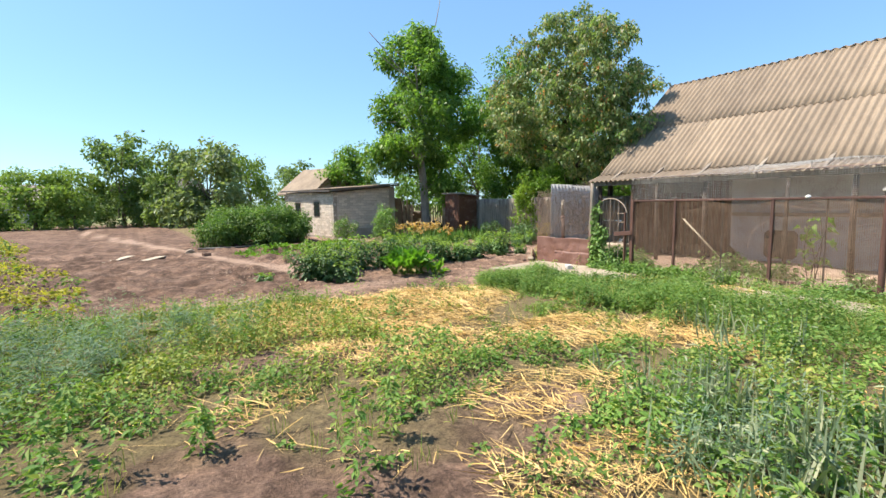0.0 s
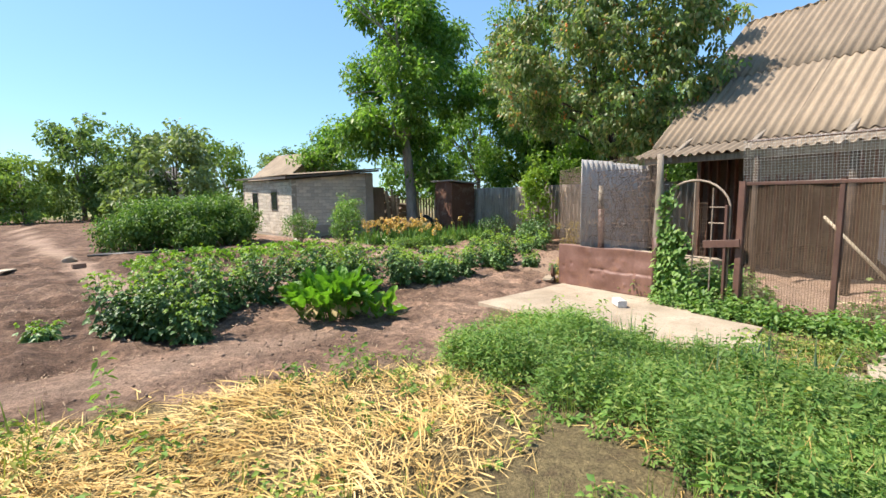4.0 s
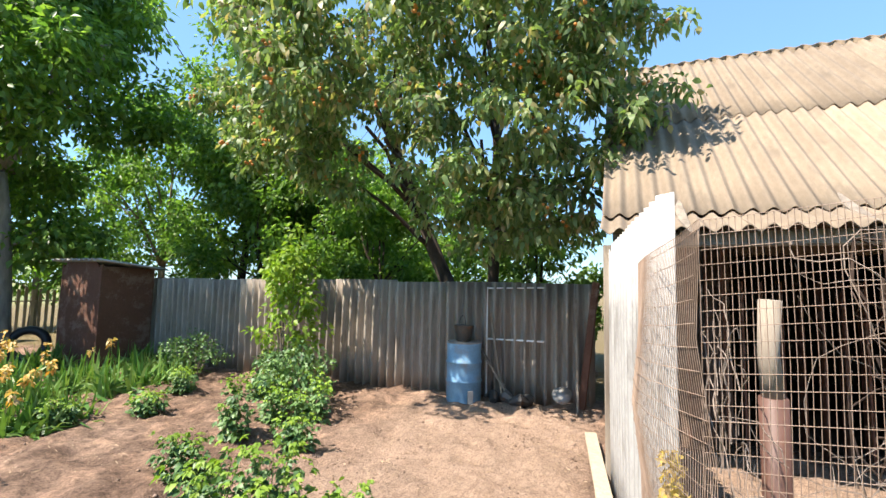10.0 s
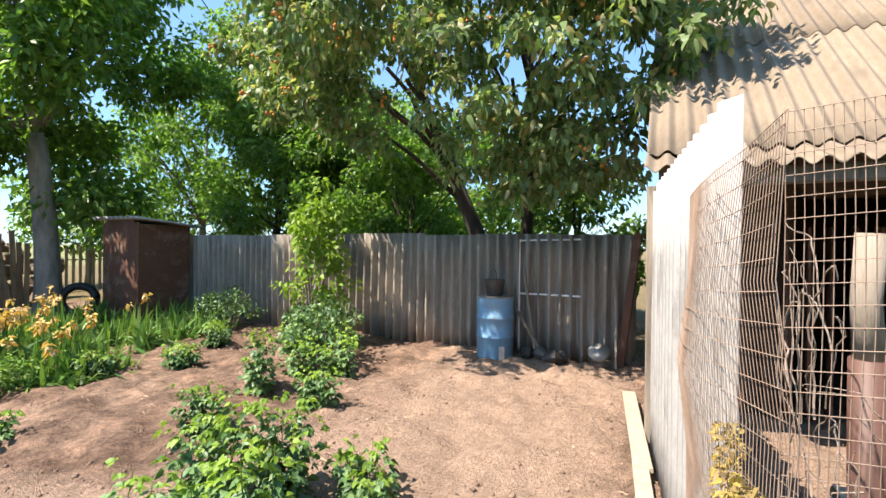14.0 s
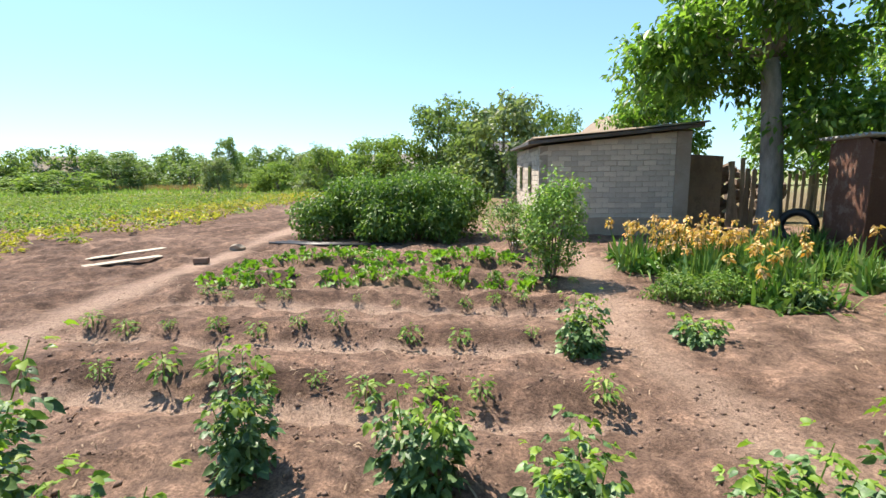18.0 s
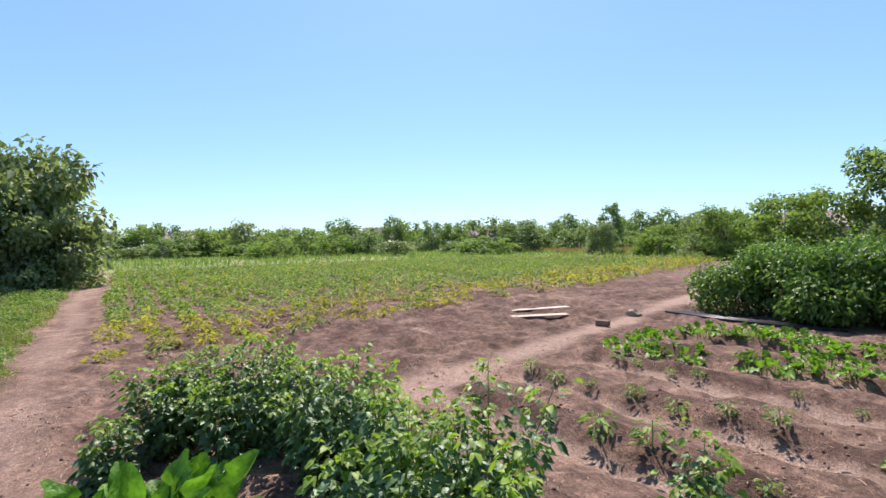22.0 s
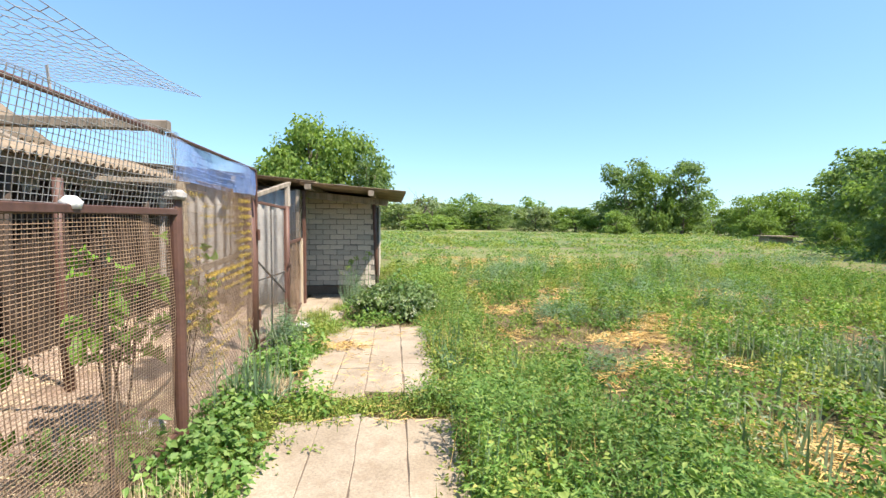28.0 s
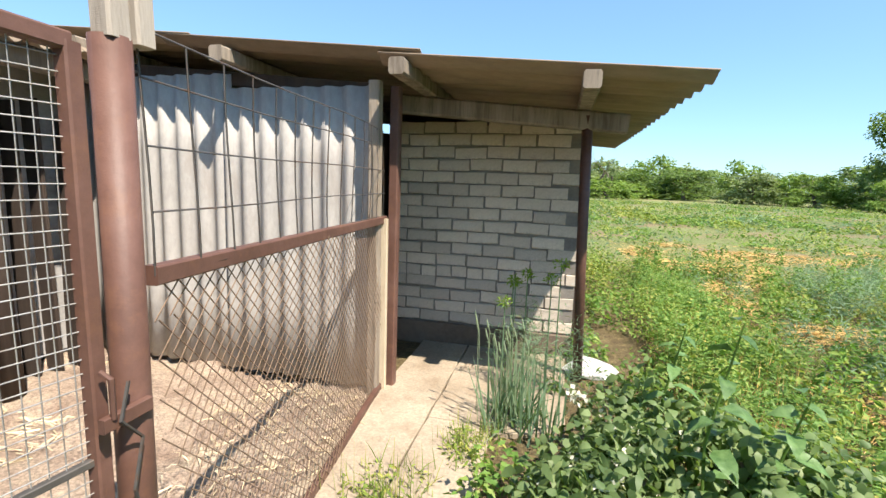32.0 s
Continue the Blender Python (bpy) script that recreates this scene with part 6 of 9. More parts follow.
white_brick = Solid().beam((-0.11, 0, 0.045), (0.11, 0, 0.045), 0.11, 0.085, 0.012)
ob = new("loose_brick", white_brick.mesh("loose_brick", M["white_stone"]))
ob.matrix_basis = pose(8.0, 7.02, 0.035, 0, 0, 55)
tagged(ob, "loose white brick lying on the concrete walk", "brick")
lump("stone", 8.86, -1.18, 0.10, M["white_stone"], "round white stone at the wicket post", 1)
lump("stone", 1.6, 17.65, 0.13, M["concrete"], "pale stone on the bare earth", 2)
lump("stone", 8.62, 8.82, 0.09, M["concrete"], "lump of broken concrete at the fence end", 3)
lump("stone", 8.42, 8.86, 0.07, M["clod"], "brown stone at the fence end", 4)
lump("stone", 7.3, 18.6, 0.12, M["white_stone"], "white stone by the rose bush", 5)
lump("stone", 9.28, 1.9, 0.12, M["white_stone"], "white stone inside the hen run", 6)
ob = new("loose_brick", Solid().beam((-0.12, 0, 0.05), (0.12, 0, 0.05), 0.12, 0.1, 0.01).mesh("loose_brick", M["clod"]))
ob.matrix_basis = pose(1.9, 16.2, gh(1.9, 16.2) + 0.01, 0, 0, 20)
tagged(ob, "brown brick lying on the bare earth", "brick")
for x, y, tn, w, l in ((0.45, 16.05, 62, 0.24, 1.2), (-0.35, 16.75, 70, 0.22, 1.7)):
    ob = new("white_board", Solid().beam((-l / 2, 0, 0.02), (l / 2, 0, 0.03), w, 0.018).mesh("white_board", M["pale_wood"]))
    ob.matrix_basis = pose(x, y, gh(x, y) - 0.03, 0, 0, tn)
    tagged(ob, "pale bleached board lying on the tilled earth", "board", "boards on the earth")
pipes = thing("pipe_bundle", "black plastic pipes lying at the foot of the currant bushes", "pipes", (3.2, 18.2, 0))
for k in range(4):
    world_part("pipe", Solid().tube([(1.9 + 0.1 * k, 18.35 + 0.09 * k, 0.05), (3.0, 18.1 + 0.08 * k, 0.055), (4.6 + 0.1 * k, 18.25 + 0.07 * k, 0.05)], 0.028, 7).mesh("pipe", M["black_pipe"], True), pipes)
heap = thing("rubble_heap", "heap of reddish rubble beside the shed", "heap", (7.2, 29.5, 0))
gg = rng(81)
bits = Solid()
for k in range(160):
    r, a = gg.random() ** 0.5 * 1.4, gg.random() * 6.3
    x, y, z = r * math.cos(a), r * math.sin(a), (1.4 - r) * 0.55 * gg.random() ** 0.3
    s = 0.08 + 0.09 * gg.random()
    bits.beam((x - s, y, z), (x + s, y + gg.normal(0, s), z + gg.normal(0, s * 0.6)), s, s * 0.7)
part("rubble", bits.mesh("rubble", M["clod"]), heap)["kind"] = "stuff"
hive = thing("hive_box", "low box with a tan slate lid out in the field", "hutch", (-19.4, -25.2, 0))
part("box", Solid().box(-0.9, 0.9, -0.5, 0.5, 0, 0.4).mesh("box", M["old_wood"]), hive)
part("lid", Solid().beam((-1.1, 0, 0.5), (1.1, 0, 0.5), 1.5, 0.08).mesh("lid", M["slate_roof"]), hive)

tyre = thing("old_tyre", "worn black tyre leaning at the foot of the walnut tree", "tyre", (12.86, 19.82, gh(12.86, 19.82)))
ring = [(0.29 * math.cos(a), 0.0, 0.33 + 0.29 * math.sin(a)) for a in np.linspace(0, 2 * math.pi, 25)]
tb = part("tread", Solid().tube(ring, 0.085, 8).mesh("tread", M["black_pipe"], True), tyre)
tb.rotation_euler = (radians(-14), 0, radians(-35))

# ---- trees ----
def limb(s, p, way, length, r, g, depth, tips, spread=0.55, up=0.25, sag=0.0, first=True):
    """A branch that bends and forks; its tips are gathered for leaves."""
    pts, rad, p, d = [], [], Vector(p), Vector(way).normalized()
    n = 5 if depth else 4
    for i in range(n + 1):
        pts.append(p.copy())
        rad.append(r * (1 - 0.45 * i / n))
        d = (d + Vector(g.normal(0, 0.13, 3)) + Vector((0, 0, up * 0.12 - sag * 0.14 * i / n))).normalized()
        p = p + d * (length / n)
    s.tube(pts, rad, 7 if r > 0.05 and depth else 4)
    tips += [tuple(q) for q in pts[2:]] if depth == 0 else [tuple(pts[-1])]
    if depth:
        for k in range(int(g.integers(2, 4)) + (1 if depth > 1 else 0)):
            i = int(g.integers(2, n + 1))
            side = Vector(g.normal(0, 1, 3))
            side = (side - d * side.dot(d)).normalized()
            w = (d * (1 - spread) + side * spread + Vector((0, 0, up * 0.3))).normalized()
            limb(s, pts[i], w, length * g.uniform(0.55, 0.8), rad[i] * 0.62, g, depth - 1, tips, spread, up, sag, False)


def crown_leaves(tips, per, reach, length, width, droop, g, hang=0.0, shape=LEAF4, squash=0.8):
    """Leaves in compact clumps round twig tips."""
    tips = np.array(tips)
    c = np.repeat(tips, per, axis=0)
    off = ball_ways(len(c), g) * (2.0 * reach * g.random((len(c), 1)) ** 0.6) * [1, 1, squash]
    way = off / (np.linalg.norm(off, axis=1, keepdims=True) + 1e-6) * 0.7 + g.normal(0, 0.5, c.shape)
    way[:, 2] -= hang
    return foliage(shape, c + off, way, length * g.uniform(0.7, 1.25, len(c)), width * g.uniform(0.7, 1.2, len(c)), droop, g, 0.9)


def tree(name, label, loc, height_, radius, trunk_h, trunk_r, lean, mat, bark, seed, clumps=60, per=60, leaf=(0.12, 0.07), hang=0.0, fill=None, low=0.3, top=1.0, kind="tree", forks=1, lobes=7, dense=0.0, skirt=0, clump=0.085, wide=0.55):
    """A trunk with limbs reaching into an uneven crown of lobes, each lobe many twig clumps of leaves."""
    g = rng(seed)
    ob = thing(name, label, kind, loc)
    s = Solid()
    lx, ly = lean
    trunk = [(lx * k / 5 * k / 5, ly * k / 5 * k / 5, trunk_h * k / 5) for k in range(6)]
    trunk[0] = (0, 0, -0.1)
    s.tube(trunk, [trunk_r * 1.35, trunk_r * 1.08, trunk_r, trunk_r * 0.95, trunk_r * 0.88, trunk_r * 0.8], 9)
    topv = Vector(trunk[-1])
    tips = []
    centre = Vector((lx * 1.2, ly * 1.2, 0))
    z0, z1 = low * height_, height_ * top
    lob = []
    for k in range(lobes):
        a = 2.4 * k + g.normal(0, 0.3)
        zz = z0 + (z1 - z0) * (0.18 + 0.72 * k / max(1, lobes - 1)) + g.normal(0, 0.05) * height_
        prof = math.sin(math.pi * min(0.97, max(0.12 if low > 0.12 else 0.36, (zz - z0) / (z1 - z0) * 0.86 + 0.1))) ** 0.7
        rr = radius * wide * prof * g.uniform(0.7, 1.2)
        c = centre + Vector((math.cos(a) * rr, math.sin(a) * rr, zz))
        lob.append((c, radius * g.uniform(0.36, 0.56) * (0.6 + 0.4 * prof)))
        start = topv if zz > trunk_h else Vector(trunk[3])
        way = c - start
        limb(s, start, way + Vector((0, 0, 0.15 * way.length)), way.length * 0.85, trunk_r * 0.36, g, forks, [], 0.4, 0.2)
    base, core = [], []
    for c, r in lob:
        n = max(4, int(clumps / lobes * (r / (radius * 0.46)) ** 2))
        d = ball_ways(n, g, 0.15)
        base.append(np.array(c) + d * r * np.array([1, 1, 0.78]) * g.uniform(0.5, 1.05, (n, 1)))
        core.append(np.array(c) + ball_ways(int(n * dense), g) * r * 0.62 * g.random((int(n * dense), 1)))
    tips = np.concatenate(base)
    if skirt:
        a = g.random(skirt) * 6.3
        q = radius * np.sqrt(g.uniform(0.25, 0.95, skirt))
        tips = np.concatenate([tips, np.column_stack([q * np.cos(a), q * np.sin(a), g.uniform(0.02, 0.3, skirt) * height_])])
    part("trunk", s.mesh("trunk", bark, True), ob)
    pieces = [crown_leaves(tips, per, radius * clump, leaf[0], leaf[1], 0.25, g, hang)]
    if dense:
        pieces.append(crown_leaves(np.concatenate(core), 7, radius * 0.12, leaf[0] * 1.4, leaf[1] * 1.6, 0.2, g, hang))
    v, f = gather(pieces)
    part("crown", mesh_np("crown", v, f, mat), ob)
    return ob, tips


walnut, _ = tree("walnut_tree", "tall walnut tree with a leaning grey trunk and open crown", (12.52, 20.2, 0), 10.2, 2.55, 3.7, 0.21, (-0.28, -0.05), M["leaf_walnut"], M["bark_pale"], 101, 440, 72, (0.18, 0.09), 0.25, low=0.19, lobes=17, clump=0.085, wide=0.66, dense=1.0)

# apricot with two leaning stems, drooping leaves and ripening fruit
apricot = thing("apricot_tree", "apricot tree with drooping leaves and ripening orange fruit behind the fence", "tree", (14.55, 11.3, 0))
g = rng(103)
s = Solid()
s.tube([(0, 0, -0.1), (0.0, 0.02, 0.7), (0.03, 0.2, 1.5), (0.0, 0.6, 2.4), (0.02, 0.85, 3.0), (-0.02, 1.45, 4.4), (-0.1, 1.9, 5.2)], [0.17, 0.14, 0.13, 0.12, 0.11, 0.08, 0.06], 9)
s.tube([(0.05, -0.4, -0.1), (0.05, -0.5, 1.2), (0.0, -0.55, 2.6), (-0.1, -0.6, 4.0), (-0.2, -0.5, 5.6), (-0.2, -0.3, 6.8)], [0.11, 0.10, 0.09, 0.07, 0.05, 0.03], 9)
centres = [(-3.3, 0.7, 4.4, 0.7), (-3.0, -0.8, 5.0, 0.65), (-2.4, -2.4, 5.5, 0.5), (-2.9, 1.9, 5.1, 0.65), (-2.5, -1.6, 6.2, 0.55), (-2.3, 0.4, 6.7, 0.65), (-0.4, 2.6, 4.5, 0.95), (-0.6, 1.3, 5.6, 1.05), (-0.9, 0.1, 4.7, 1.05), (-0.6, -0.4, 6.4, 1.0), (-0.2, 0.6, 7.0, 0.85), (-1.2, -1.6, 5.3, 0.9), (-1.5, -0.9, 3.8, 0.95), (-0.9, -1.9, 3.9, 0.85), (-2.2, 1.0, 4.4, 0.75),
           (0.9, -1.0, 5.6, 0.9), (1.0, 1.6, 5.8, 0.9), (-0.6, -1.3, 2.9, 0.7), (-0.8, -2.4, 4.9, 0.6), (-0.7, 3.3, 4.0, 0.6), (-1.9, -0.2, 5.7, 0.7), (-0.3, -0.9, 7.4, 0.5), (-0.3, 3.1, 5.2, 0.6), (-0.2, -1.5, 6.9, 0.45), (-0.9, 1.7, 3.5, 0.7), (-0.6, 3.9, 5.0, 0.6), (-1.6, 2.6, 5.9, 0.6), (-1.4, 2.0, 4.2, 0.7), (-0.9, -0.3, 3.0, 0.6), (-2.5, -0.9, 7.1, 0.6), (-2.5, -0.1, 7.3, 0.6), (-2.5, -1.9, 6.6, 0.5), (-2.6, 1.2, 6.3, 0.6), (-3.0, 1.9, 5.7, 0.55), (-1.1, -2.1, 4.3, 0.7), (-0.9, -1.9, 3.3, 0.6), (-1.3, -2.3, 5.0, 0.55), (-0.7, -1.5, 2.6, 0.5), (-0.3, -0.9, 2.5, 0.45), (-1.0, -2.6, 3.8, 0.45)]
tips = []
for x, y, z, r in centres:
    x = x - (0.7 if x > -2.4 else 0)
    zs = min(max(2.3, z - 1.6), 4.6)
    st = Vector((0, np.interp(zs, [2.4, 3.0, 4.4, 5.2], [0.6, 0.85, 1.45, 1.9]), zs)) if y > 0.4 else Vector((-0.06, -0.57, zs))
    w = Vector((x, y, z)) - st
    if r > 0.68:
        limb(s, st, w + Vector((0, 0, 0.1 * w.length)), w.length * 0.72, 0.045, g, 0, [], 0.3, 0.0, 0.4)
    n = int(30 * r * r) + 6
    d = ball_ways(n, g, 0.1)
    tips.append(np.array([x, y, z]) + d * r * np.array([1, 1, 0.85]) * g.uniform(0.55, 1.15, (n, 1)))
tips = np.concatenate(tips)
part("trunk", s.mesh("trunk", M["bark_dark"], True), apricot)
# leaves hang along drooping twigs
tw = Solid()
twig_pts = []
for p in tips:
    a = g.random() * 6.3
    q = [(p[0] + 0.085 * i * math.cos(a), p[1] + 0.085 * i * math.sin(a), p[2] + 0.05 * i - 0.022 * i * i) for i in range(5)]
    tw.tube(q, [0.008, 0.007, 0.006, 0.005, 0.003], 4)
    twig_pts += q
part("twig", tw.mesh("twig", M["bark"]), apricot)["kind"] = "stuff"
v, f = crown_leaves(twig_pts, 10, 0.085, 0.108, 0.066, 0.35, g, 0.55, LEAF6)
part("crown", mesh_np("crown", v, f, M["leaf_apricot"]), apricot)
fr = []
pick = tips[g.permutation(len(tips))[:150]]
ico = bmesh.new()
bmesh.ops.create_icosphere(ico, subdivisions=1, radius=0.026)
iv, jf = np.array([v_.co for v_ in ico.verts]), np.array([[v_.index for v_ in f_.verts] for f_ in ico.faces])
ico.free()
for p in pick:
    for k in range(int(g.integers(2, 6))):
        fr.append((iv * g.uniform(0.8, 1.2) + p + g.normal(0, 0.045, 3) + [-0.2, 0, -0.1], jf))
v, f = gather(fr)
part("fruit", mesh_np("fruit", v, f, M["fruit"], True), apricot, "clusters of orange apricots")["kind"] = "stuff"

# trees and tall shrubs behind the fence
tree("elm_tree", "dense green tree behind the slate fence", (17.0, 18.6, 0), 9.0, 2.8, 2.6, 0.12, (0.2, 0), M["leaf_walnut"], M["bark_dark"], 111, 330, 60, (0.15, 0.085), 0.2, low=0.1, lobes=12, dense=1.0)
tree("elm_tree", "dense green tree behind the slate fence", (16.4, 15.6, 0), 5.2, 2.1, 1.8, 0.10, (0.1, 0), M["leaf_walnut"], M["bark_dark"], 112, 180, 60, (0.14, 0.08), 0.2, low=0.1, lobes=10, dense=1.0)
tree("elm_tree", "dense green tree behind the slate fence", (15.9, 13.7, 0), 4.3, 1.7, 1.5, 0.08, (0.1, 0), M["leaf_walnut"], M["bark_dark"], 121, 140, 56, (0.13, 0.075), 0.2, low=0.1, lobes=9, dense=1.0)
tree("elm_tree", "dense green tree behind the slate fence", (16.2, 17.2, 0), 5.6, 2.1, 1.8, 0.10, (0.1, 0), M["leaf_walnut"], M["bark_dark"], 122, 170, 56, (0.14, 0.08), 0.2, low=0.08, lobes=10, dense=1.0)
tree("elm_tree", "dense green tree behind the slate fence", (19.5, 13.5, 0), 5.0, 2.4, 1.8, 0.10, (0, 0), M["leaf_walnut"], M["bark_dark"], 113, 150, 55, (0.16, 0.095), 0.2, low=0.1, lobes=9, dense=1.0)
tree("elm_tree", "light green tree beyond the outhouse", (18.5, 23.5, 0), 8.4, 3.0, 2.2, 0.13, (0, 0), M["leaf_walnut"], M["bark"], 114, 190, 55, (0.18, 0.10), 0.2, low=0.12, lobes=10, dense=1.0)
tree("elm_tree", "light green tree beyond the outhouse", (12.4, 29.5, 0), 5.4, 2.2, 1.8, 0.10, (0, 0), M["leaf_walnut"], M["bark"], 115, 120, 50, (0.19, 0.11), 0.2, low=0.15, lobes=8, dense=1.0)
tree("elm_tree", "low tree over the slate fence", (17.5, 10.5, 0), 3.8, 2.0, 1.2, 0.08, (0, 0), M["leaf_hedge"], M["bark_dark"], 116, 120, 50, (0.15, 0.09), 0.2, low=0.15, lobes=8, dense=1.0)
tree("elm_tree", "light green tree beyond the outhouse", (20.8, 17.0, 0), 6.6, 2.6, 2.0, 0.12, (0, 0), M["leaf_walnut"], M["bark"], 118, 130, 46, (0.19, 0.11), 0.2, low=0.06, lobes=9, dense=1.0)
tree("elm_tree", "light green tree beyond the outhouse", (17.0, 27.5, 0), 6.0, 2.8, 2.0, 0.12, (0, 0), M["leaf_walnut"], M["bark"], 119, 130, 46, (0.2, 0.12), 0.2, low=0.05, lobes=9, dense=1.0)
tree("elm_tree", "dense tree beyond the paling fence", (23.5, 20.0, 0), 7.5, 3.2, 2.2, 0.14, (0, 0), M["leaf_hedge"], M["bark_dark"], 117, 150, 50, (0.22, 0.13), 0.2, low=0.1, lobes=9, dense=1.0)


# far trees: a few kinds in haze-paled leaf colours, copied with their own sizes
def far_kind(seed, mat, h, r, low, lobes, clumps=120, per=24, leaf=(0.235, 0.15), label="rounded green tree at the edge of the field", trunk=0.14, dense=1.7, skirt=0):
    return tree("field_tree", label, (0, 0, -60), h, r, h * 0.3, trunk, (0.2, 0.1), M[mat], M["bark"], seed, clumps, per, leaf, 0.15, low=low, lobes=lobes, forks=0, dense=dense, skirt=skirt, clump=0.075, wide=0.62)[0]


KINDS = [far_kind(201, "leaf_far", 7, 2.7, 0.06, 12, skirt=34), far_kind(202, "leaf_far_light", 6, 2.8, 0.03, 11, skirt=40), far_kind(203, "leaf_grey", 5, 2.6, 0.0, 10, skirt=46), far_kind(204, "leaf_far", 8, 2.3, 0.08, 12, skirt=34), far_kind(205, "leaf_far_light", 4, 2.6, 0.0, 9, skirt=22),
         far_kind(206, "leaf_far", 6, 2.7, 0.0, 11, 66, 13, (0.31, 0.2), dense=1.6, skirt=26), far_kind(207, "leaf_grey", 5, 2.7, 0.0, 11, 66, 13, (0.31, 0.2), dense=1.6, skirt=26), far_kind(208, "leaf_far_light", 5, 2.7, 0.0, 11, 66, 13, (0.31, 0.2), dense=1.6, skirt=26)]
SIZES = [(7, 2.7), (6, 2.8), (5, 2.6), (8, 2.3), (4, 2.6), (6, 2.7), (5, 2.7), (5, 2.7)]
g = rng(210)


def plant_far(kind, x, y, width, h, label=None, turn=None, name=None):
    kh, kr = SIZES[kind]
    sx = width / 2 / kr * 0.92
    m = pose(x, y, -0.05, 0, 0, g.random() * 360 if turn is None else turn) @ Matrix.Diagonal((sx, sx, h / kh * 1.0, 1))
    ob = copy_thing(KINDS[kind], pose(0, 0, 0))
    ob.matrix_basis = m
    if label:
        ob["label"] = label
    ob["group"] = "trees round the fields"
    return ob


for kind, x, y, w, h in ((0, -0.3, 48, 6.6, 8.0), (2, 5.4, 42, 8.0, 6.9), (1, -3.4, 46, 5.6, 5.0), (0, 14.5, 48, 6.0, 6.2), (4, 2.0, 47, 6, 4.2), (1, 9.4, 45, 5.2, 6.6), (0, 3.4, 43.5, 5.4, 6.8), (1, -5.9, 47, 6, 4.9),
                         (3, -28.6, 59.4, 3.6, 6.7), (2, -27.0, 55.5, 4.6, 3.9), (4, -18.9, 54, 6.5, 2.9), (4, -23.0, 60, 6, 2.9), (0, -46.6, 61, 8.7, 5.2), (2, -12.5, 50, 5.5, 4.0), (1, -9.5, 47, 5, 4.3),
                         (2, -18.8, 5.6, 6.4, 6.3), (2, -17.6, 4.0, 5.4, 6.5), (2, -16.6, 5.4, 4.2, 3.4), (2, -16.2, 2.8, 4.0, 3.6), (2, -18.6, 2.4, 4.4, 5.6), (2, -17.4, 6.6, 3.6, 3.6), (0, -21.2, -2.2, 4.2, 5.6), (3, -17.4, -4.2, 3.6, 6.0), (3, -15.6, -6.2, 3.3, 5.8), (0, -17.2, -6.8, 4, 5.2), (3, -13.4, -8.4, 3.2, 5.5), (0, -12.4, -10.6, 3.8, 5.2),
                         (1, -15.6, -11.6, 5.0, 5.2), (0, -18.0, -10.2, 5.2, 6.0), (0, -22, -20, 7.4, 6.8), (1, -17.6, -15.6, 5.0, 4.6), (4, -17.4, -18.9, 1.8, 1.5), (0, -20, -48.2, 7.8, 9.0), (3, -25.4, -45.2, 6.2, 9.0), (1, -23, -46.5, 6, 8.0), (1, -29.5, -40, 6.2, 4.7),
                         (1, -33, -38, 7, 5.2), (0, -6.1, -61, 9.4, 3.9), (2, -11.1, -55, 7.4, 3.4), (1, -15.5, -52, 7, 3.4), (0, -1.0, -66, 9, 3.4), (4, -17, -44, 4.5, 2.4), (4, -25, -33, 4.5, 2.4), (1, 20.0, -64, 14, 17.0), (1, 12.5, -69, 11, 15.5), (1, 18.4, -67, 12, 16.0), (1, 22.6, -66, 11, 13.0), (0, 11.0, -66, 9, 11.5), (0, 26, -70, 12, 11.0), (2, 5.0, -64, 8, 3.4),
                         (0, -26, -26, 7, 6.2), (0, -28, -14, 7, 6.6), (1, -27, -5, 6.5, 5.6), (3, -14.2, -7.2, 2.6, 6.2), (0, -35, -28, 8, 6.5), (2, -17.9, 5.0, 5.0, 5.6), (0, -19.4, -4.6, 5.0, 5.4), (0, -16.4, -8.6, 4.6, 5.2)):
    plant_far(kind, x, y, w, h)
for a in np.linspace(2, 128, 100):
    d = 84 + 26 * g.random()
    k = int(g.choice([5, 5, 6, 6, 7]))
    x, y = 7.5 - math.sin(radians(a)) * d, 9 + math.cos(radians(a)) * d
    plant_far(k, x, y, 6 + 4 * g.random(), 3.9 + 2.6 * g.random() + (0.8 if k == 5 else 0))
for a in np.linspace(172, 238, 22):
    d = 78 + 30 * g.random()
    x, y = 7.0 + math.sin(radians(a)) * d * -1, 5 + math.cos(radians(a)) * d
    plant_far(int(g.choice([5, 6, 7, 7])), x, y, 6.5 + 3 * g.random(), 3.2 + 2.4 * g.random())
for a in np.linspace(128, 176, 24):
    d = 70 + 24 * g.random()
    x, y = 7.0 - math.sin(radians(a)) * d, 5 + math.cos(radians(a)) * d
    plant_far(int(g.choice([5, 6, 7, 7])), x, y, 6.5 + 3 * g.random(), 3.4 + 2.2 * g.random())
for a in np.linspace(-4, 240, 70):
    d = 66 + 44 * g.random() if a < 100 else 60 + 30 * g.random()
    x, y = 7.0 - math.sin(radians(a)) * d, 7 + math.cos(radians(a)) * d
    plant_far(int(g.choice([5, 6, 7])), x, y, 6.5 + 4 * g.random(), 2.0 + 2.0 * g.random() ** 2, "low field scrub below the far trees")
for kx in KINDS:
    for o in (*kx.children_recursive, kx):
        bpy.data.objects.remove(o)
dead = thing("dead_tree", "bare grey dead tree far across the field", "tree", (3.9, -62, 0))
s = Solid()
limb(s, (0, 0, 0), (0, 0, 1), 3.4, 0.16, rng(222), 2, [], 0.5, 0.5)
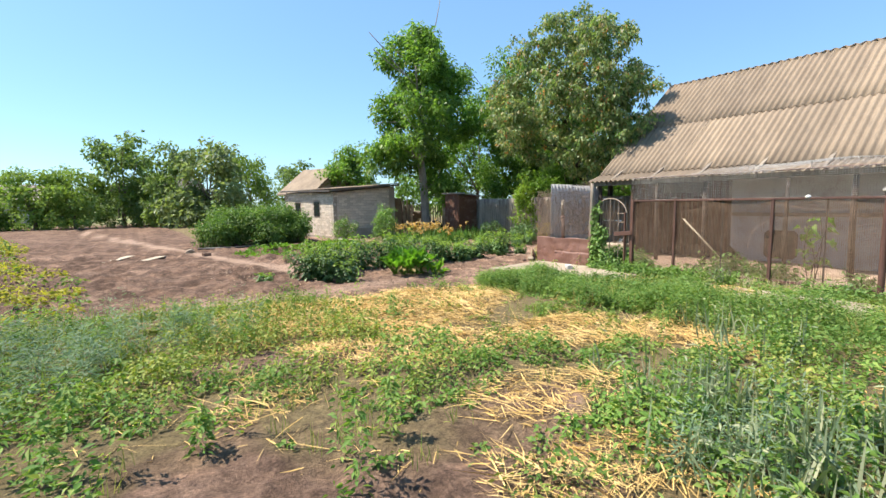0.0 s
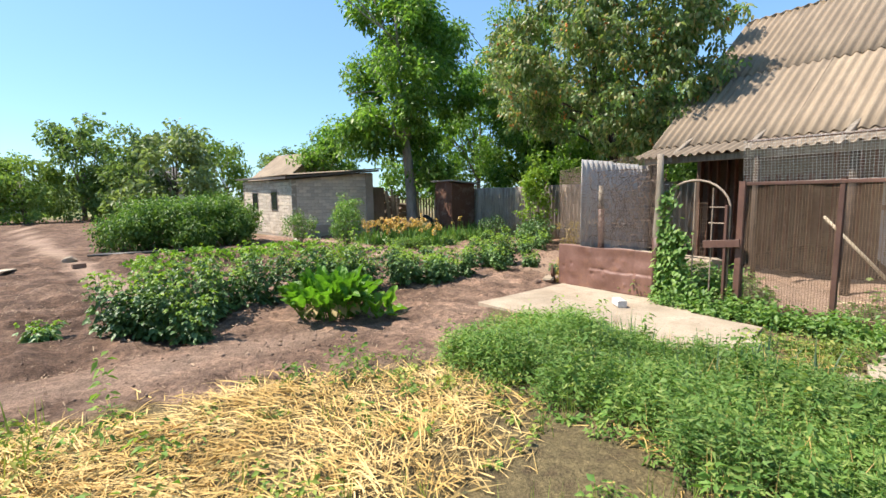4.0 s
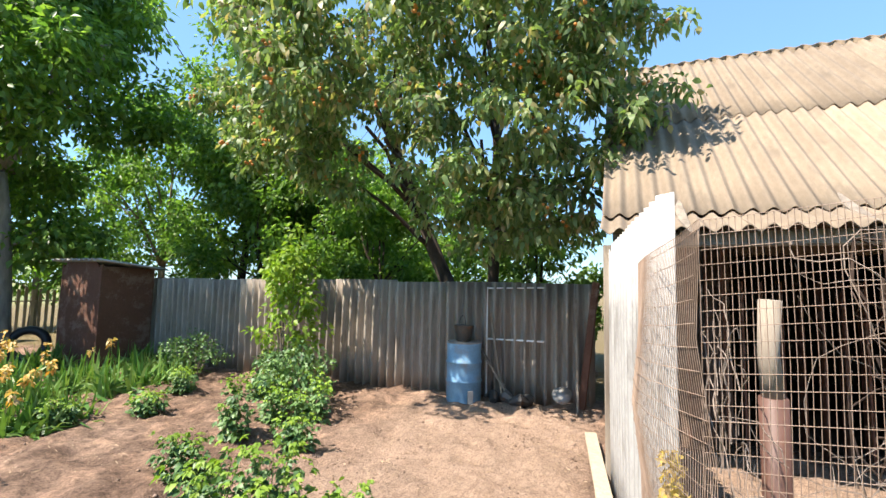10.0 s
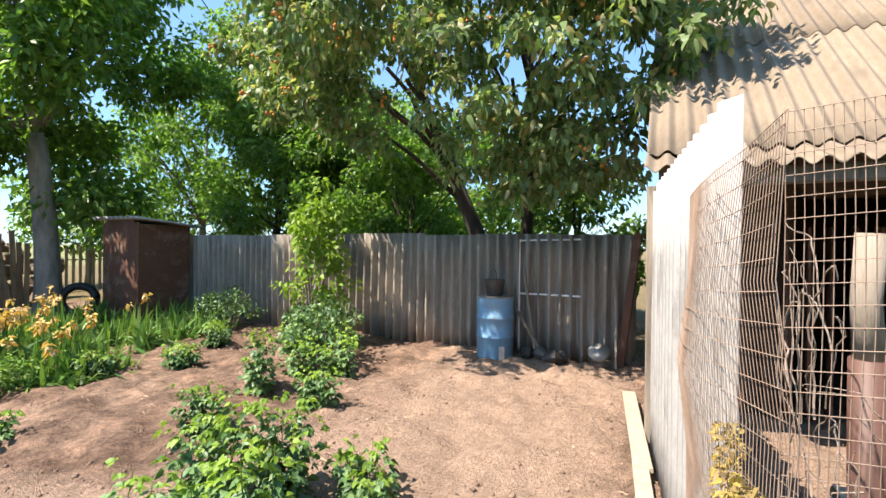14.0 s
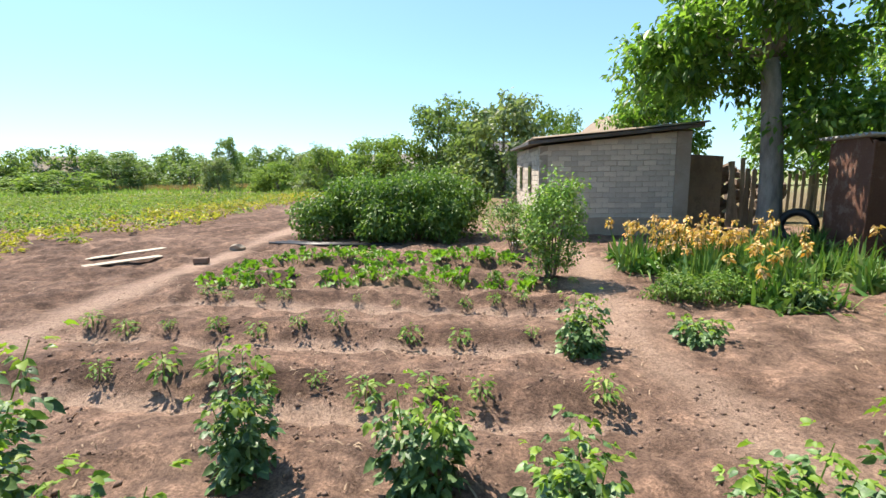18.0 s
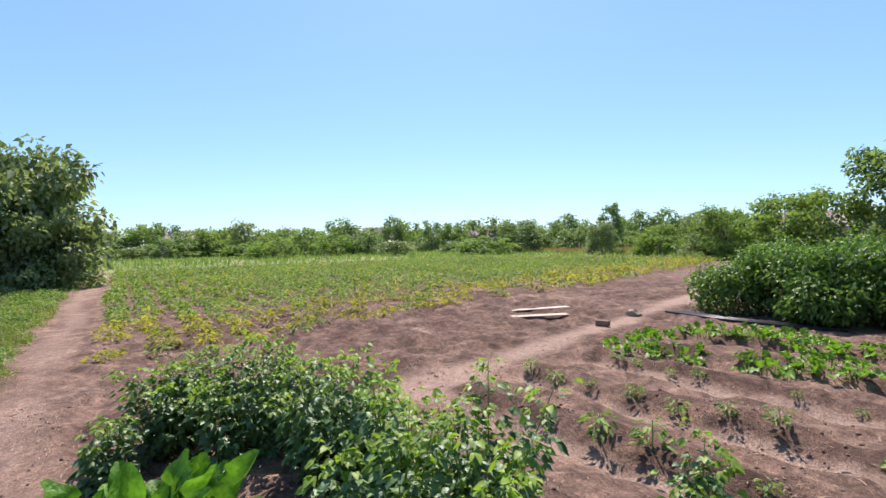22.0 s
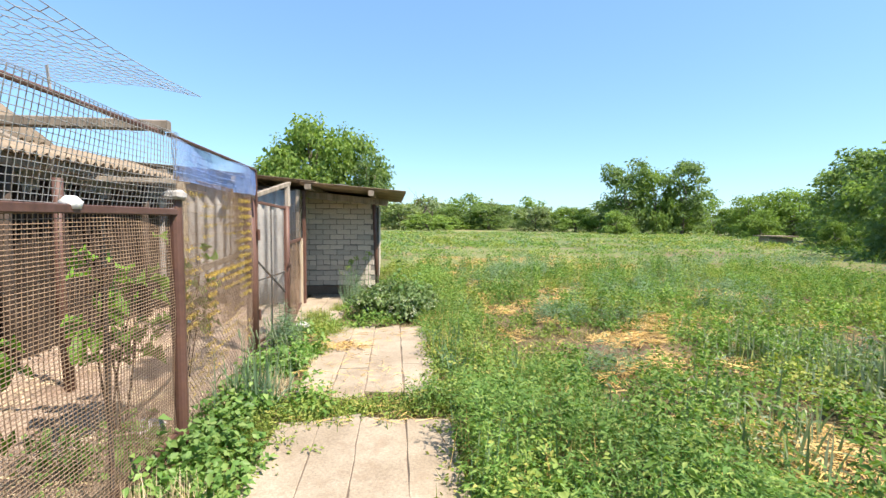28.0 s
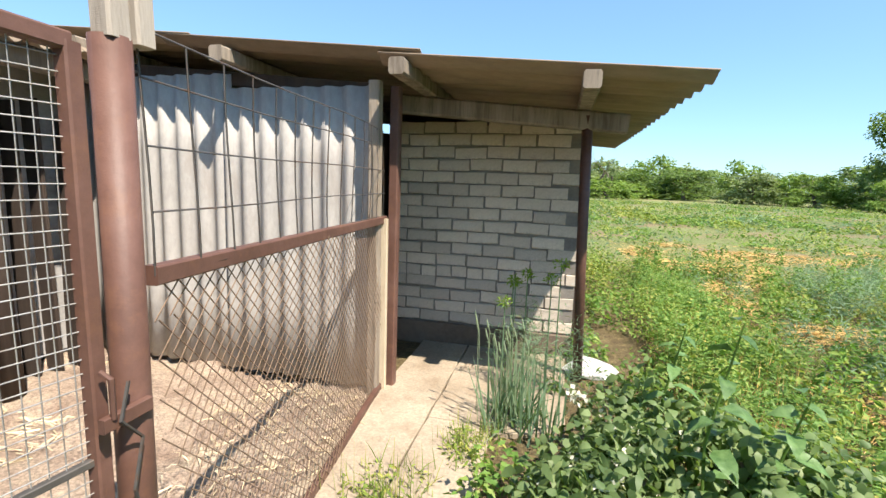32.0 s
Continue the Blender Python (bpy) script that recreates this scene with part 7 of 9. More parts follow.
limb(s, (1.2, 0, 0), (0.1, 0, 1), 3.0, 0.13, rng(223), 2, [], 0.5, 0.5)
limb(s, (-1.4, 0.5, 0), (-0.1, 0, 1), 2.6, 0.13, rng(224), 2, [], 0.5, 0.5)
part("trunk", s.mesh("trunk", M["bark"]), dead)


# ---- shrubs and garden plants ----
def bush(name, label, x, y, h, r, mat, seed, clumps=40, per=26, leaf=(0.07, 0.05), stems=7, kind="bush", flowers=None, base=0.18, bark="bark", shape=LEAF4, hang=0.1, shoots=0):
    g = rng(seed)
    ob = thing(name, label, kind, (x, y, gh(x, y)))
    s, tips = Solid(), []
    for k in range(stems):
        a = 2.4 * k + g.normal(0, 0.3)
        q = r * g.uniform(0.25, 0.8)
        zt = h * g.uniform(0.7, 0.97)
        s = Solid()
        s.tube([(0.05 * math.cos(a), 0.05 * math.sin(a), -0.03), (q * 0.5 * math.cos(a), q * 0.5 * math.sin(a), zt * 0.5), (q * math.cos(a), q * math.sin(a), zt)], [0.006 + 0.008 * h, 0.005 + 0.005 * h, 0.003], 5)
        part("stem", s.mesh("stem", M[bark]), ob)
    n = clumps
    d = ball_ways(n, g, 0.2)
    c = d * np.array([r, r, h * (1 - base) / 2]) * g.uniform(0.45, 1.08, (n, 1)) ** 0.6 * (0.62 + 0.75 * lattice(d[:, 0] * 2.6 + seed, d[:, 1] * 2.6 + d[:, 2] * 2, 0.9, 7))[:, None]
    c[:, 2] += h * (base + (1 - base) / 2)
    c[:, 2] = np.minimum(c[:, 2], h * 1.02)
    for k in range(shoots):
        a, e = g.random() * 6.3, g.uniform(0.5, 1.3)
        d_ = np.array([math.cos(a) * math.cos(e), math.sin(a) * math.cos(e), math.sin(e)])
        c = np.concatenate([c, d_ * np.array([r, r, h * 0.62]) * np.linspace(0.7, g.uniform(1.1, 1.35), 5)[:, None] + [0, 0, h * 0.42]])
    v, f = crown_leaves(c, per, r * 0.16 + 0.015, leaf[0], leaf[1], 0.3, g, hang, shape)
    part("leaves", mesh_np("leaves", v, f, M[mat]), ob)
    if flowers:
        fc = c[g.permutation(n)[:flowers]] * [1.08, 1.08, 1.0]
        v, f = crown_leaves(fc, 16, 0.022, 0.028, 0.026, 0.2, g, -0.4)
        part("blossom", mesh_np("blossom", v, f, M["petal_white"]), ob, "white blossom")
    return ob


# currant hedge at the far end of the beds
for k, (x, y, h, r) in enumerate(((2.7, 19.4, 0.95, 0.7), (3.4, 19.8, 1.25, 0.8), (4.2, 19.5, 1.2, 0.8), (5.0, 19.7, 1.35, 0.8), (5.8, 20.1, 1.25, 0.6), (3.4, 20.8, 1.3, 0.85), (5.0, 20.9, 1.45, 0.95), (4.5, 18.9, 0.75, 0.55), (5.6, 19.2, 0.8, 0.5))):
    bush("currant_bush", "dense green currant bush at the end of the beds", x, y, h, r, "leaf_hedge", 300 + k, 130, 20, (0.085, 0.055), 9, hang=0.3, base=0.04, shoots=18)
bush("rose_bush", "rose bush with white blossom by the shed", 7.25, 18.0, 1.0, 0.48, "leaf_hedge", 320, 60, 26, (0.06, 0.04), 7, flowers=34)
bush("young_shrub", "upright young shrub with small bright leaves", 7.86, 15.75, 1.3, 0.40, "leaf_vine", 321, 150, 28, (0.05, 0.036), 8, base=0.1, shoots=3)
bush("maple_shrub", "yellow-green shrub growing against the slate fence", 12.95, 13.6, 2.1, 0.42, "leaf_young", 322, 64, 18, (0.095, 0.07), 6, base=0.12, hang=0.3, shoots=6)
bush("currant_bush", "low green bush under the maple shrub", 12.95, 13.5, 0.75, 0.4, "leaf_rasp", 325, 40, 24, (0.06, 0.045), 6, base=0.05)
bush("currant_bush", "currant bush in front of the slate fence", 12.3, 12.95, 0.75, 0.42, "leaf_rasp", 323, 36, 26, (0.07, 0.055), 6)
bush("currant_bush", "low bush by the slate fence", 13.2, 15.7, 0.7, 0.4, "leaf_rasp", 324, 30, 26, (0.06, 0.045), 6)
tagged(new("wooden_stake", Solid().tube([(12.7, 13.9, 0), (12.95, 13.6, 1.0), (13.25, 13.3, 2.0)], 0.018, 6).mesh("wooden_stake", M["old_wood"])), "leaning grey stake in the maple shrub", "stake")
for k, (x, y, h, r, fl) in enumerate(((7.9, -1.85, 0.40, 0.30, 14), (7.5, -1.7, 0.38, 0.30, 11), (7.65, -2.3, 0.46, 0.34, 10), (7.2, -2.1, 0.40, 0.26, 6))):
    bush("blackberry_bush", "dark blackberry bush with white blossom beside the walk", x, y, h, r, "leaf_bramble", 330 + k, 78, 13, (0.056, 0.04), 8, flowers=fl * 2, base=0.05, shape=LEAF6, shoots=7)


def raspberry(x, y, h, r, seed):
    """Canes with toothed leaflets in threes and fives, paler at the tips."""
    g = rng(seed)
    ob = thing("raspberry_plant", "leafy raspberry plant on bare earth", "raspberry", (x, y, gh(x, y) - 0.01), "raspberry plants")
    s, base, way, size, young = Solid(), [], [], [], []
    n = max(3, int(r * 26))
    for k in range(n):
        a = 2.4 * k + g.normal(0, 0.4)
        q0, q1 = r * 0.6 * g.random(), r * g.uniform(0.35, 0.95)
        hh = h * g.uniform(0.55, 1.0) * 0.94
        pts = [(q0 * math.cos(a), q0 * math.sin(a), 0), ((q0 + q1) / 2 * math.cos(a), (q0 + q1) / 2 * math.sin(a), hh * 0.55), (q1 * math.cos(a), q1 * math.sin(a), hh)]
        part("cane", Solid().tube(pts, [0.005, 0.004, 0.002], 5).mesh("cane", M["leaf_weed"]), ob)
        m = int(34 + hh * 44)
        for i in range(m):
            u = (i + 0.6) / m
            c = np.array(pts[0]) * (1 - u) ** 2 + 2 * np.array(pts[1]) * u * (1 - u) + np.array(pts[2]) * u * u
            b = g.random() * 6.3
            stalk = np.array([math.cos(b), math.sin(b), 0.35])
            e = c + stalk * g.uniform(0.02, 0.13)
            sz = g.uniform(0.045, 0.085) * (1.15 - 0.5 * u)
            for dv_ in (0, 0.95, -0.95):
                base.append(e)
                way.append([math.cos(b + dv_), math.sin(b + dv_), g.normal(0.05, 0.25)])
                size.append(sz * (1 if dv_ == 0 else 0.8))
                young.append(u > 0.7 + 0.22 * g.random())
    base, way, size, young = np.array(base), np.array(way), np.array(size), np.array(young)
    for key, msk, mt in (("leaves", ~young, "leaf_rasp"), ("young_leaves", young, "leaf_young")):
        if msk.sum():
            v, f = foliage(LEAF7, base[msk], way[msk], size[msk], size[msk] * 0.78, 0.4, g, 0.6)
            part(key, mesh_np(key, v, f, M[mt]), ob)
    return ob


RASP = [(2.8, 9.3, 0.7, 0.37), (3.05, 9.1, 0.79, 0.37), (3.55, 9.5, 0.93, 0.42), (3.25, 9.85, 0.85, 0.4), (3.9, 9.95, 0.85, 0.37), (3.45, 8.72, 0.59, 0.2), (2.1, 9.7, 0.25, 0.15),
        (4.42, 10.05, 0.9, 0.4), (5.0, 10.1, 0.88, 0.37), (5.5, 9.8, 0.86, 0.37), (5.55, 10.3, 0.96, 0.4), (5.85, 10.0, 0.79, 0.31), (6.2, 11.05, 0.76, 0.19), (7.15, 11.05, 0.66, 0.21),
        (7.8, 10.85, 0.55, 0.19), (8.55, 10.85, 0.6, 0.22), (8.95, 10.75, 0.55, 0.22), (6.45, 9.9, 0.74, 0.34), (6.9, 9.95, 0.7, 0.33), (7.35, 10.0, 0.6, 0.28), (7.8, 10.15, 0.64, 0.24),
        (8.85, 10.3, 0.72, 0.22), (9.25, 11.1, 0.82, 0.25), (9.75, 10.42, 0.42, 0.2), (9.5, 10.85, 0.74, 0.2), (10.95, 12.6, 0.7, 0.16), (10.88, 11.75, 0.48, 0.17), (11.85, 12.35, 0.62, 0.26),
        (10.0, 12.2, 0.42, 0.16), (11.75, 12.75, 0.5, 0.22), (8.07, 13.05, 0.6, 0.21), (9.05, 13.35, 0.3, 0.18), (9.5, 9.4, 0.26, 0.13), (10.5, 14.6, 0.3, 0.2), (11.3, 14.3, 0.35, 0.2),
        (12.3, 14.9, 0.4, 0.22), (12.5, 13.6, 0.5, 0.2)]
for k, (x, y, h, r) in enumerate(RASP):
    raspberry(x, y, h, r, 400 + k)


def wavy_leaf(length, width, lift, droop, g):
    """One large leaf along x with a midrib, puckered blade and ruffled margin."""
    U, W = np.meshgrid(np.linspace(0, 1, 8), np.array([-1, -0.55, 0, 0.55, 1]), indexing="ij")
    half = width / 2 * np.sin(np.pi * np.clip(U * 0.9 + 0.06, 0, 1)) ** 0.6 * (1.05 - 0.2 * U)
    ph, k = g.random() * 6.3, g.uniform(9, 15)
    ruff = 0.26 * width * np.abs(W) ** 1.5 * np.sin(k * U + ph + 1.7 * np.sign(W)) * np.sin(np.pi * U)
    x = U * length
    y = W * half + 0.06 * length * np.sin(2.2 * U + ph)
    z = lift * np.abs(W) * half * 2 + ruff + 0.006 * np.sin(34 * U + ph) * (W != 0) - droop * length * U ** 2.2
    i, j = [q.ravel() for q in np.meshgrid(np.arange(7), np.arange(4), indexing="ij")]
    q = i * 5 + j
    return np.stack([x, y, z], -1).reshape(-1, 3), np.column_stack([q, q + 5, q + 6, q + 1])


def broad_plant(name, label, x, y, n, length, width, mat, seed, rise=1.0, kind="plant", droop=0.5, stalk=0.3, spread=0.12, group=""):
    """A rosette of large wavy leaves on stalks."""
    g = rng(seed)
    ob = thing(name, label, kind, (x, y, gh(x, y) - 0.01), group)
    for k in range(n):
        a = 2.4 * k + g.normal(0, 0.3)
        tilt = g.uniform(0.1, 1.15) / rise
        d = Vector((math.cos(a) * math.sin(tilt), math.sin(a) * math.sin(tilt), math.cos(tilt)))
        root = Vector((math.cos(a), math.sin(a), 0)) * spread * math.sqrt(g.random())
        L = length * g.uniform(0.6, 1.12)
        tip = root + d * stalk * L
        part("stalk", Solid().tube([tuple(root), tuple(tip)], [0.008, 0.005], 5).mesh("stalk", M[mat]), ob)
        v, f = wavy_leaf(L, width * L / length, g.uniform(0.15, 0.6), 0.12, g)
        side = Vector((-math.sin(a), math.cos(a), 0))
        roll = g.normal(0, 0.5)
        nor = d.cross(side)
        side, nor = side * math.cos(roll) + nor * math.sin(roll), nor * math.cos(roll) - side * math.sin(roll)
        w = np.array(tip) + v[:, :1] * np.array(d) + v[:, 1:2] * np.array(side) - v[:, 2:3] * np.array(nor) * -1
        w[:, 2] -= droop * g.uniform(0.3, 1.3) * math.sin(tilt) * 1.2 * (v[:, 0] / L) ** 2 * L
        part("leaf", mesh_np("leaf", w, f, M[mat], True), ob)
    return ob


hr = broad_plant("horseradish", "large horseradish plant with tall glossy green leaves", 4.92, 8.82, 120, 0.30, 0.15, "leaf_dock", 501, 1.5, droop=0.5, stalk=0.85, spread=0.34)
g = rng(502)
for k in range(6):
    a = g.uniform(3.4, 5.6)
    v, f = foliage(BROAD, np.array([[0.28 * math.cos(a), 0.28 * math.sin(a), 0.2]]), np.array([[math.cos(a), math.sin(a), -0.35]]), 0.2, 0.09, 0.3, g, 0.6)
    part("yellow_leaf", mesh_np("yellow_leaf", v, f, M["leaf_dry"], True), hr, "yellowing outer leaf")
broad_plant("horseradish", "horseradish plant with broad paler leaves", 5.42, 8.67, 20, 0.28, 0.17, "leaf_squash", 503, 0.7, droop=0.6, spread=0.2)
broad_plant("horseradish", "horseradish plant with glossy upright leaves", 5.45, 9.32, 46, 0.29, 0.115, "leaf_dock", 504, 1.15, droop=0.4, spread=0.18)
SQ = [(3.3, 15.0), (3.9, 15.1), (5.0, 15.2), (5.5, 15.35), (6.4, 15.4), (7.3, 15.3), (3.6, 16.5), (4.3, 16.7), (5.0, 16.6), (5.8, 16.8), (6.5, 16.9), (4.6, 17.3), (3.0, 16.0), (7.1, 16.9)]
for k, (x, y) in enumerate(SQ):
    broad_plant("squash_plant", "low squash plant with bright broad leaves", x, y, 40, 0.115, 0.115, "leaf_squash", 520 + k, 0.85, droop=0.45, stalk=0.85, spread=0.34, group="squash row")


def seedling(seed):
    g = rng(seed)
    ob = thing("tomato_seedling", "small green tomato seedling in a furrow", "seedling", (0, 0, 0), "tomato rows")
    s = Solid().tube([(0, 0, -0.02), (0.01, 0, 0.12), (0.0, 0.01, 0.22)], [0.006, 0.005, 0.003], 5)
    part("stem", s.mesh("stem", M["leaf_weed"]), ob)
    n = 40
    a = g.random(n) * 6.3
    z = 0.05 + 0.17 * g.random(n)
    rad = g.uniform(0.02, 0.11, n)
    v, f = foliage(LEAF4, np.column_stack([rad * np.cos(a), rad * np.sin(a), z]), np.column_stack([np.cos(a), np.sin(a), g.normal(0.1, 0.3, n)]), 0.07, 0.036, 0.4, g)
    part("leaves", mesh_np("leaves", v, f, M["leaf_weed"]), ob)
    return ob


kinds = [seedling(540 + k) for k in range(3)]
g = rng(545)
first = set()
for r, (x0, x1, size) in enumerate(((4.3, 8.1, 1.15), (3.4, 7.9, 1.0), (3.7, 7.9, 0.85), (5.4, 8.2, 0.9))):
    x = x0
    while x < x1:
        y = ROWS_Y[r] + 0.09 * (x - 4.4) + g.normal(0, 0.04) - 0.05
        k = int(g.integers(3))
        m = pose(x, y, gh(x, y), 0, 0, g.random() * 360) @ Matrix.Scale(size * g.uniform(0.45, 0.95), 4)
        if g.random() < 0.85:
            if k in first:
                copy_thing(kinds[k], pose(0, 0, 0)).matrix_basis = m
            else:
                kinds[k].matrix_basis = m
                first.add(k)
        x += g.uniform(0.28, 0.5)


def iris(x, y, h, n, seed, flowers=0, mat="leaf_iris", wide=0.036, label="clump of sword-leaved irises in the flower bed"):
    g = rng(seed)
    ob = thing("iris_clump", label, "iris", (x, y, gh(x, y) - 0.01), "flower bed")
    a = g.random(n) * 6.3
    tilt = g.uniform(0.05, 1.1, n)
    d = np.column_stack([np.cos(a) * np.sin(tilt), np.sin(a) * np.sin(tilt), np.cos(tilt)])
    root = np.column_stack([g.normal(0, 0.13, n), g.normal(0, 0.13, n), np.zeros(n)])
    v, f = foliage(BLADE, root, d, h * g.uniform(0.6, 1.1, n), wide * g.uniform(0.9, 1.8, n), 0.7 * np.sin(tilt) + 0.05, g, 1.2)
    part("leaves", mesh_np("leaves", v, f, M[mat]), ob)
    if flowers:
        for k in range(flowers):
            px, py, hz = g.normal(0, 0.16), g.normal(0, 0.16), h * g.uniform(0.8, 1.22)
            part("flower_stalk", Solid().tube([(px * 0.6, py * 0.6, 0), (px, py, hz)], [0.006, 0.004], 5).mesh("flower_stalk", M["leaf_iris"]), ob)
            v, f = crown_leaves([(px, py, hz), (px, py, hz - 0.06)][: 1 + k % 2], 10, 0.02, 0.06, 0.045, 0.5, g, 0.0)
            part("flower", mesh_np("flower", v, f, M["petal_orange"]), ob, "tan and orange flower")
    return ob


g = rng(560)
k = 0
for _ in range(400):
    x, y = g.uniform(8.7, 13.6), g.uniform(14.3, 18.6)
    lowy = np.interp(x, [8.7, 9.0, 10.4, 11.8, 13.6], [16.2, 14.9, 14.7, 15.5, 15.8])
    if y < lowy or y > lowy + 2.9 or (x < 9.1 and y > 17.5):
        continue
    k += 1
    if k > 44:
        break
    fl = 6 if x < 10.2 else (2 if x < 11.8 else 0)
    iris(x, y, g.uniform(0.5, 0.78), 62, 570 + k, fl)
for k, (x, y) in enumerate(((9.15, 14.7), (9.5, 14.75), (9.8, 14.85), (9.35, 15.0))):
    bush("parsley_clump", "low clump of bright green herbs at the bed's edge", x, y, 0.26, 0.24, "leaf_lush", 640 + k, 30, 24, (0.045, 0.03), 5, base=0.02)
for k, (x, y) in enumerate(((10.35, 14.65), (10.7, 14.8))):
    iris(x, y, 0.5, 60, 650 + k, 0, "leaf_iris", 0.03, "clump of arching pale-edged leaves in the flower bed")

# ---- climbing vine on the arch ----
vine = thing("climbing_vine", "bright green climbing vine over the arched wicket", "vine", (8.8, 6.9, 0))
g = rng(700)
n = 2300
z = np.where(g.random(n) < 0.82, g.random(n) ** 1.1 * 0.95, g.random(n) * 1.45)
yy = 6.90 + 0.22 * (lattice(z, z * 0 + 3, 0.22, 112) - 0.5) + g.normal(0, 1, n) * (0.08 + 0.2 * np.exp(-z / 0.35)) - 0.22 * np.exp(-z / 0.3)
xx = 8.78 + g.normal(0, 0.055, n) - 0.10 * np.exp(-z / 0.25)
yy = np.where(yy > 6.98, 6.98 - 0.5 * (yy - 6.98), yy)
a = np.pi + g.normal(0, 0.9, n)
v, f = foliage(LEAF7, np.column_stack([xx, yy, z]), np.column_stack([np.cos(a), np.sin(a), g.normal(-0.3, 0.35, n)]), g.uniform(0.045, 0.085, n), g.uniform(0.035, 0.065, n), 0.3, g, 0.5)
world_part("leaves", mesh_np("leaves", v, f, M["leaf_vine"]), vine)
arc = np.linspace(0.1, 2.2, 160)
pc = np.column_stack([8.84 + g.normal(0, 0.02, 160), 6.6 + 0.43 * np.cos(arc), 1.2 + 0.38 * np.sin(arc) + g.normal(0, 0.025, 160)])
v, f = foliage(LEAF7, pc[:70], ball_ways(70, g), 0.05, 0.04, 0.3, g)
world_part("arch_leaves", mesh_np("arch_leaves", v, f, M["leaf_vine"]), vine)
s = Solid()
for k in range(7):
    y0 = 6.95 + g.normal(0, 0.06)
    s.tube([(8.8, y0, 0), (8.82, y0 + g.normal(0, 0.05), 0.5), (8.84, 6.98 + g.normal(0, 0.04), 1.1), (8.85, 6.85 + g.normal(0, 0.1), 1.45)], [0.006, 0.005, 0.004, 0.003], 5)
world_part("stems", s.mesh("stems", M["twig"]), vine)


# ---- weeds, grass, straw and crops: too many to count ----
def stuff(name, label, category, pieces, mat):
    v, f = gather(pieces) if isinstance(pieces, list) else pieces
    ob = new(name, mesh_np(name, v, f, mat))
    return tagged(ob, label, category, kind="stuff")


def ground_z(x, y):
    return height(np.asarray(x, float), np.asarray(y, float))


def off_walk(x, y):
    """True where nothing built covers the ground."""
    x = x + 0.36 * wobble(x, y) * (x < 7.9) - 0.3 * wobble(x + 5, y) * (x >= 7.9)
    walk_ = (x > 7.2) & (x < 8.5) & (y > -1.1) & (y < 8.4) & ~((y > 1.25) & (y < 1.75)) & ~((y > 4.6) & (y < 5.4))
    head_ = (x > 6.85) & (x < 8.7) & (y > 5.5) & (y < 8.45)
    foot_ = (x > 8.4) & (x < 9.3) & (y > -4.2) & (y < -1.4)
    built = (x > 8.98) & (y < 8.7) & (y > -8)
    return ~(walk_ | head_ | foot_ | built)


def scatter(g, n, x0, x1, y0, y1):
    return g.uniform(x0, x1, n), g.uniform(y0, y1, n)


def herb(g, x, y, h, r, n, leaf, width, shape=LEAF4, lift=0.15):
    """Small leafy plants: n leaves round each point."""
    m = len(x)
    X, Y = np.repeat(x, n), np.repeat(y, n)
    H, Rr = np.repeat(np.broadcast_to(h, m), n), np.repeat(np.broadcast_to(r, m), n)
    a = g.random(m * n) * 6.3
    u = g.random(m * n)
    q = Rr * np.sqrt(u) * g.uniform(0.3, 1, m * n)
    z = ground_z(X, Y) + H * (1 - 0.65 * u) * g.uniform(0.25, 1, m * n)
    base = np.column_stack([X + q * np.cos(a), Y + q * np.sin(a), z])
    way = np.column_stack([np.cos(a), np.sin(a), g.normal(lift, 0.45, m * n)])
    k = g.uniform(0.65, 1.3, m * n)
    return foliage(shape, base, way, leaf * k, width * k, 0.3, g, 0.7)


def blades(g, x, y, h, width, n, lean=0.35, spread=0.05, droop=0.5):
    m = len(x)
    X, Y = np.repeat(x, n) + g.normal(0, spread, m * n), np.repeat(y, n) + g.normal(0, spread, m * n)
    a = g.random(m * n) * 6.3
    tl = np.abs(g.normal(0, lean, m * n))
    way = np.column_stack([np.cos(a) * np.sin(tl), np.sin(a) * np.sin(tl), np.cos(tl)])
    L = np.repeat(np.broadcast_to(h, m), n) * g.uniform(0.5, 1.15, m * n)
    return foliage(SPIKE if width > 0.1 else BLADE, np.column_stack([X, Y, ground_z(X, Y) - 0.01]), way, L, width, droop * np.sin(tl), g, 1.0)


def straw_amount(x, y):
    return np.clip(blobs(x, y, STRAW) * (0.45 + 0.9 * lattice(x, y, 0.7, 90)) + 0.55 * step(lattice(x, y, 0.8, 91) * 0.7 + lattice(x, y, 0.3, 89) * 0.3, 0.57, 0.72) * (y < 6.8) * (x < 6.8) * (x > 0.5), 0, 1)


def lush_amount(x, y):
    """The strip of tall grass along the walk."""
    west = np.interp(y, [-8, -1, 2.3, 3.2, 4.0, 4.6, 6.4, 7.0], [6.5, 6.2, 5.9, 5.5, 5.0, 4.6, 5.3, 5.8])
    east = np.interp(y, [-8, -1.0, 2.3, 3.2, 4.2, 5.3, 6.7, 7.4], [7.0, 7.4, 7.4, 7.4, 7.4, 7.25, 6.95, 6.2])
    rag = 1.1 * wobble(x, y)
    return step(x - west + rag, 0, 0.5) * step(east - x + 0.25 * rag, -0.1, 0.12) * step(7.35 - y + 0.4 * rag, 0, 0.4) * step(y + 9, 0, 3)


TRODDEN = [(-0.5, -0.5), (2.3, 2.75), (4.0, 5.0), (5.4, 7.0), (7.0, 8.8)]
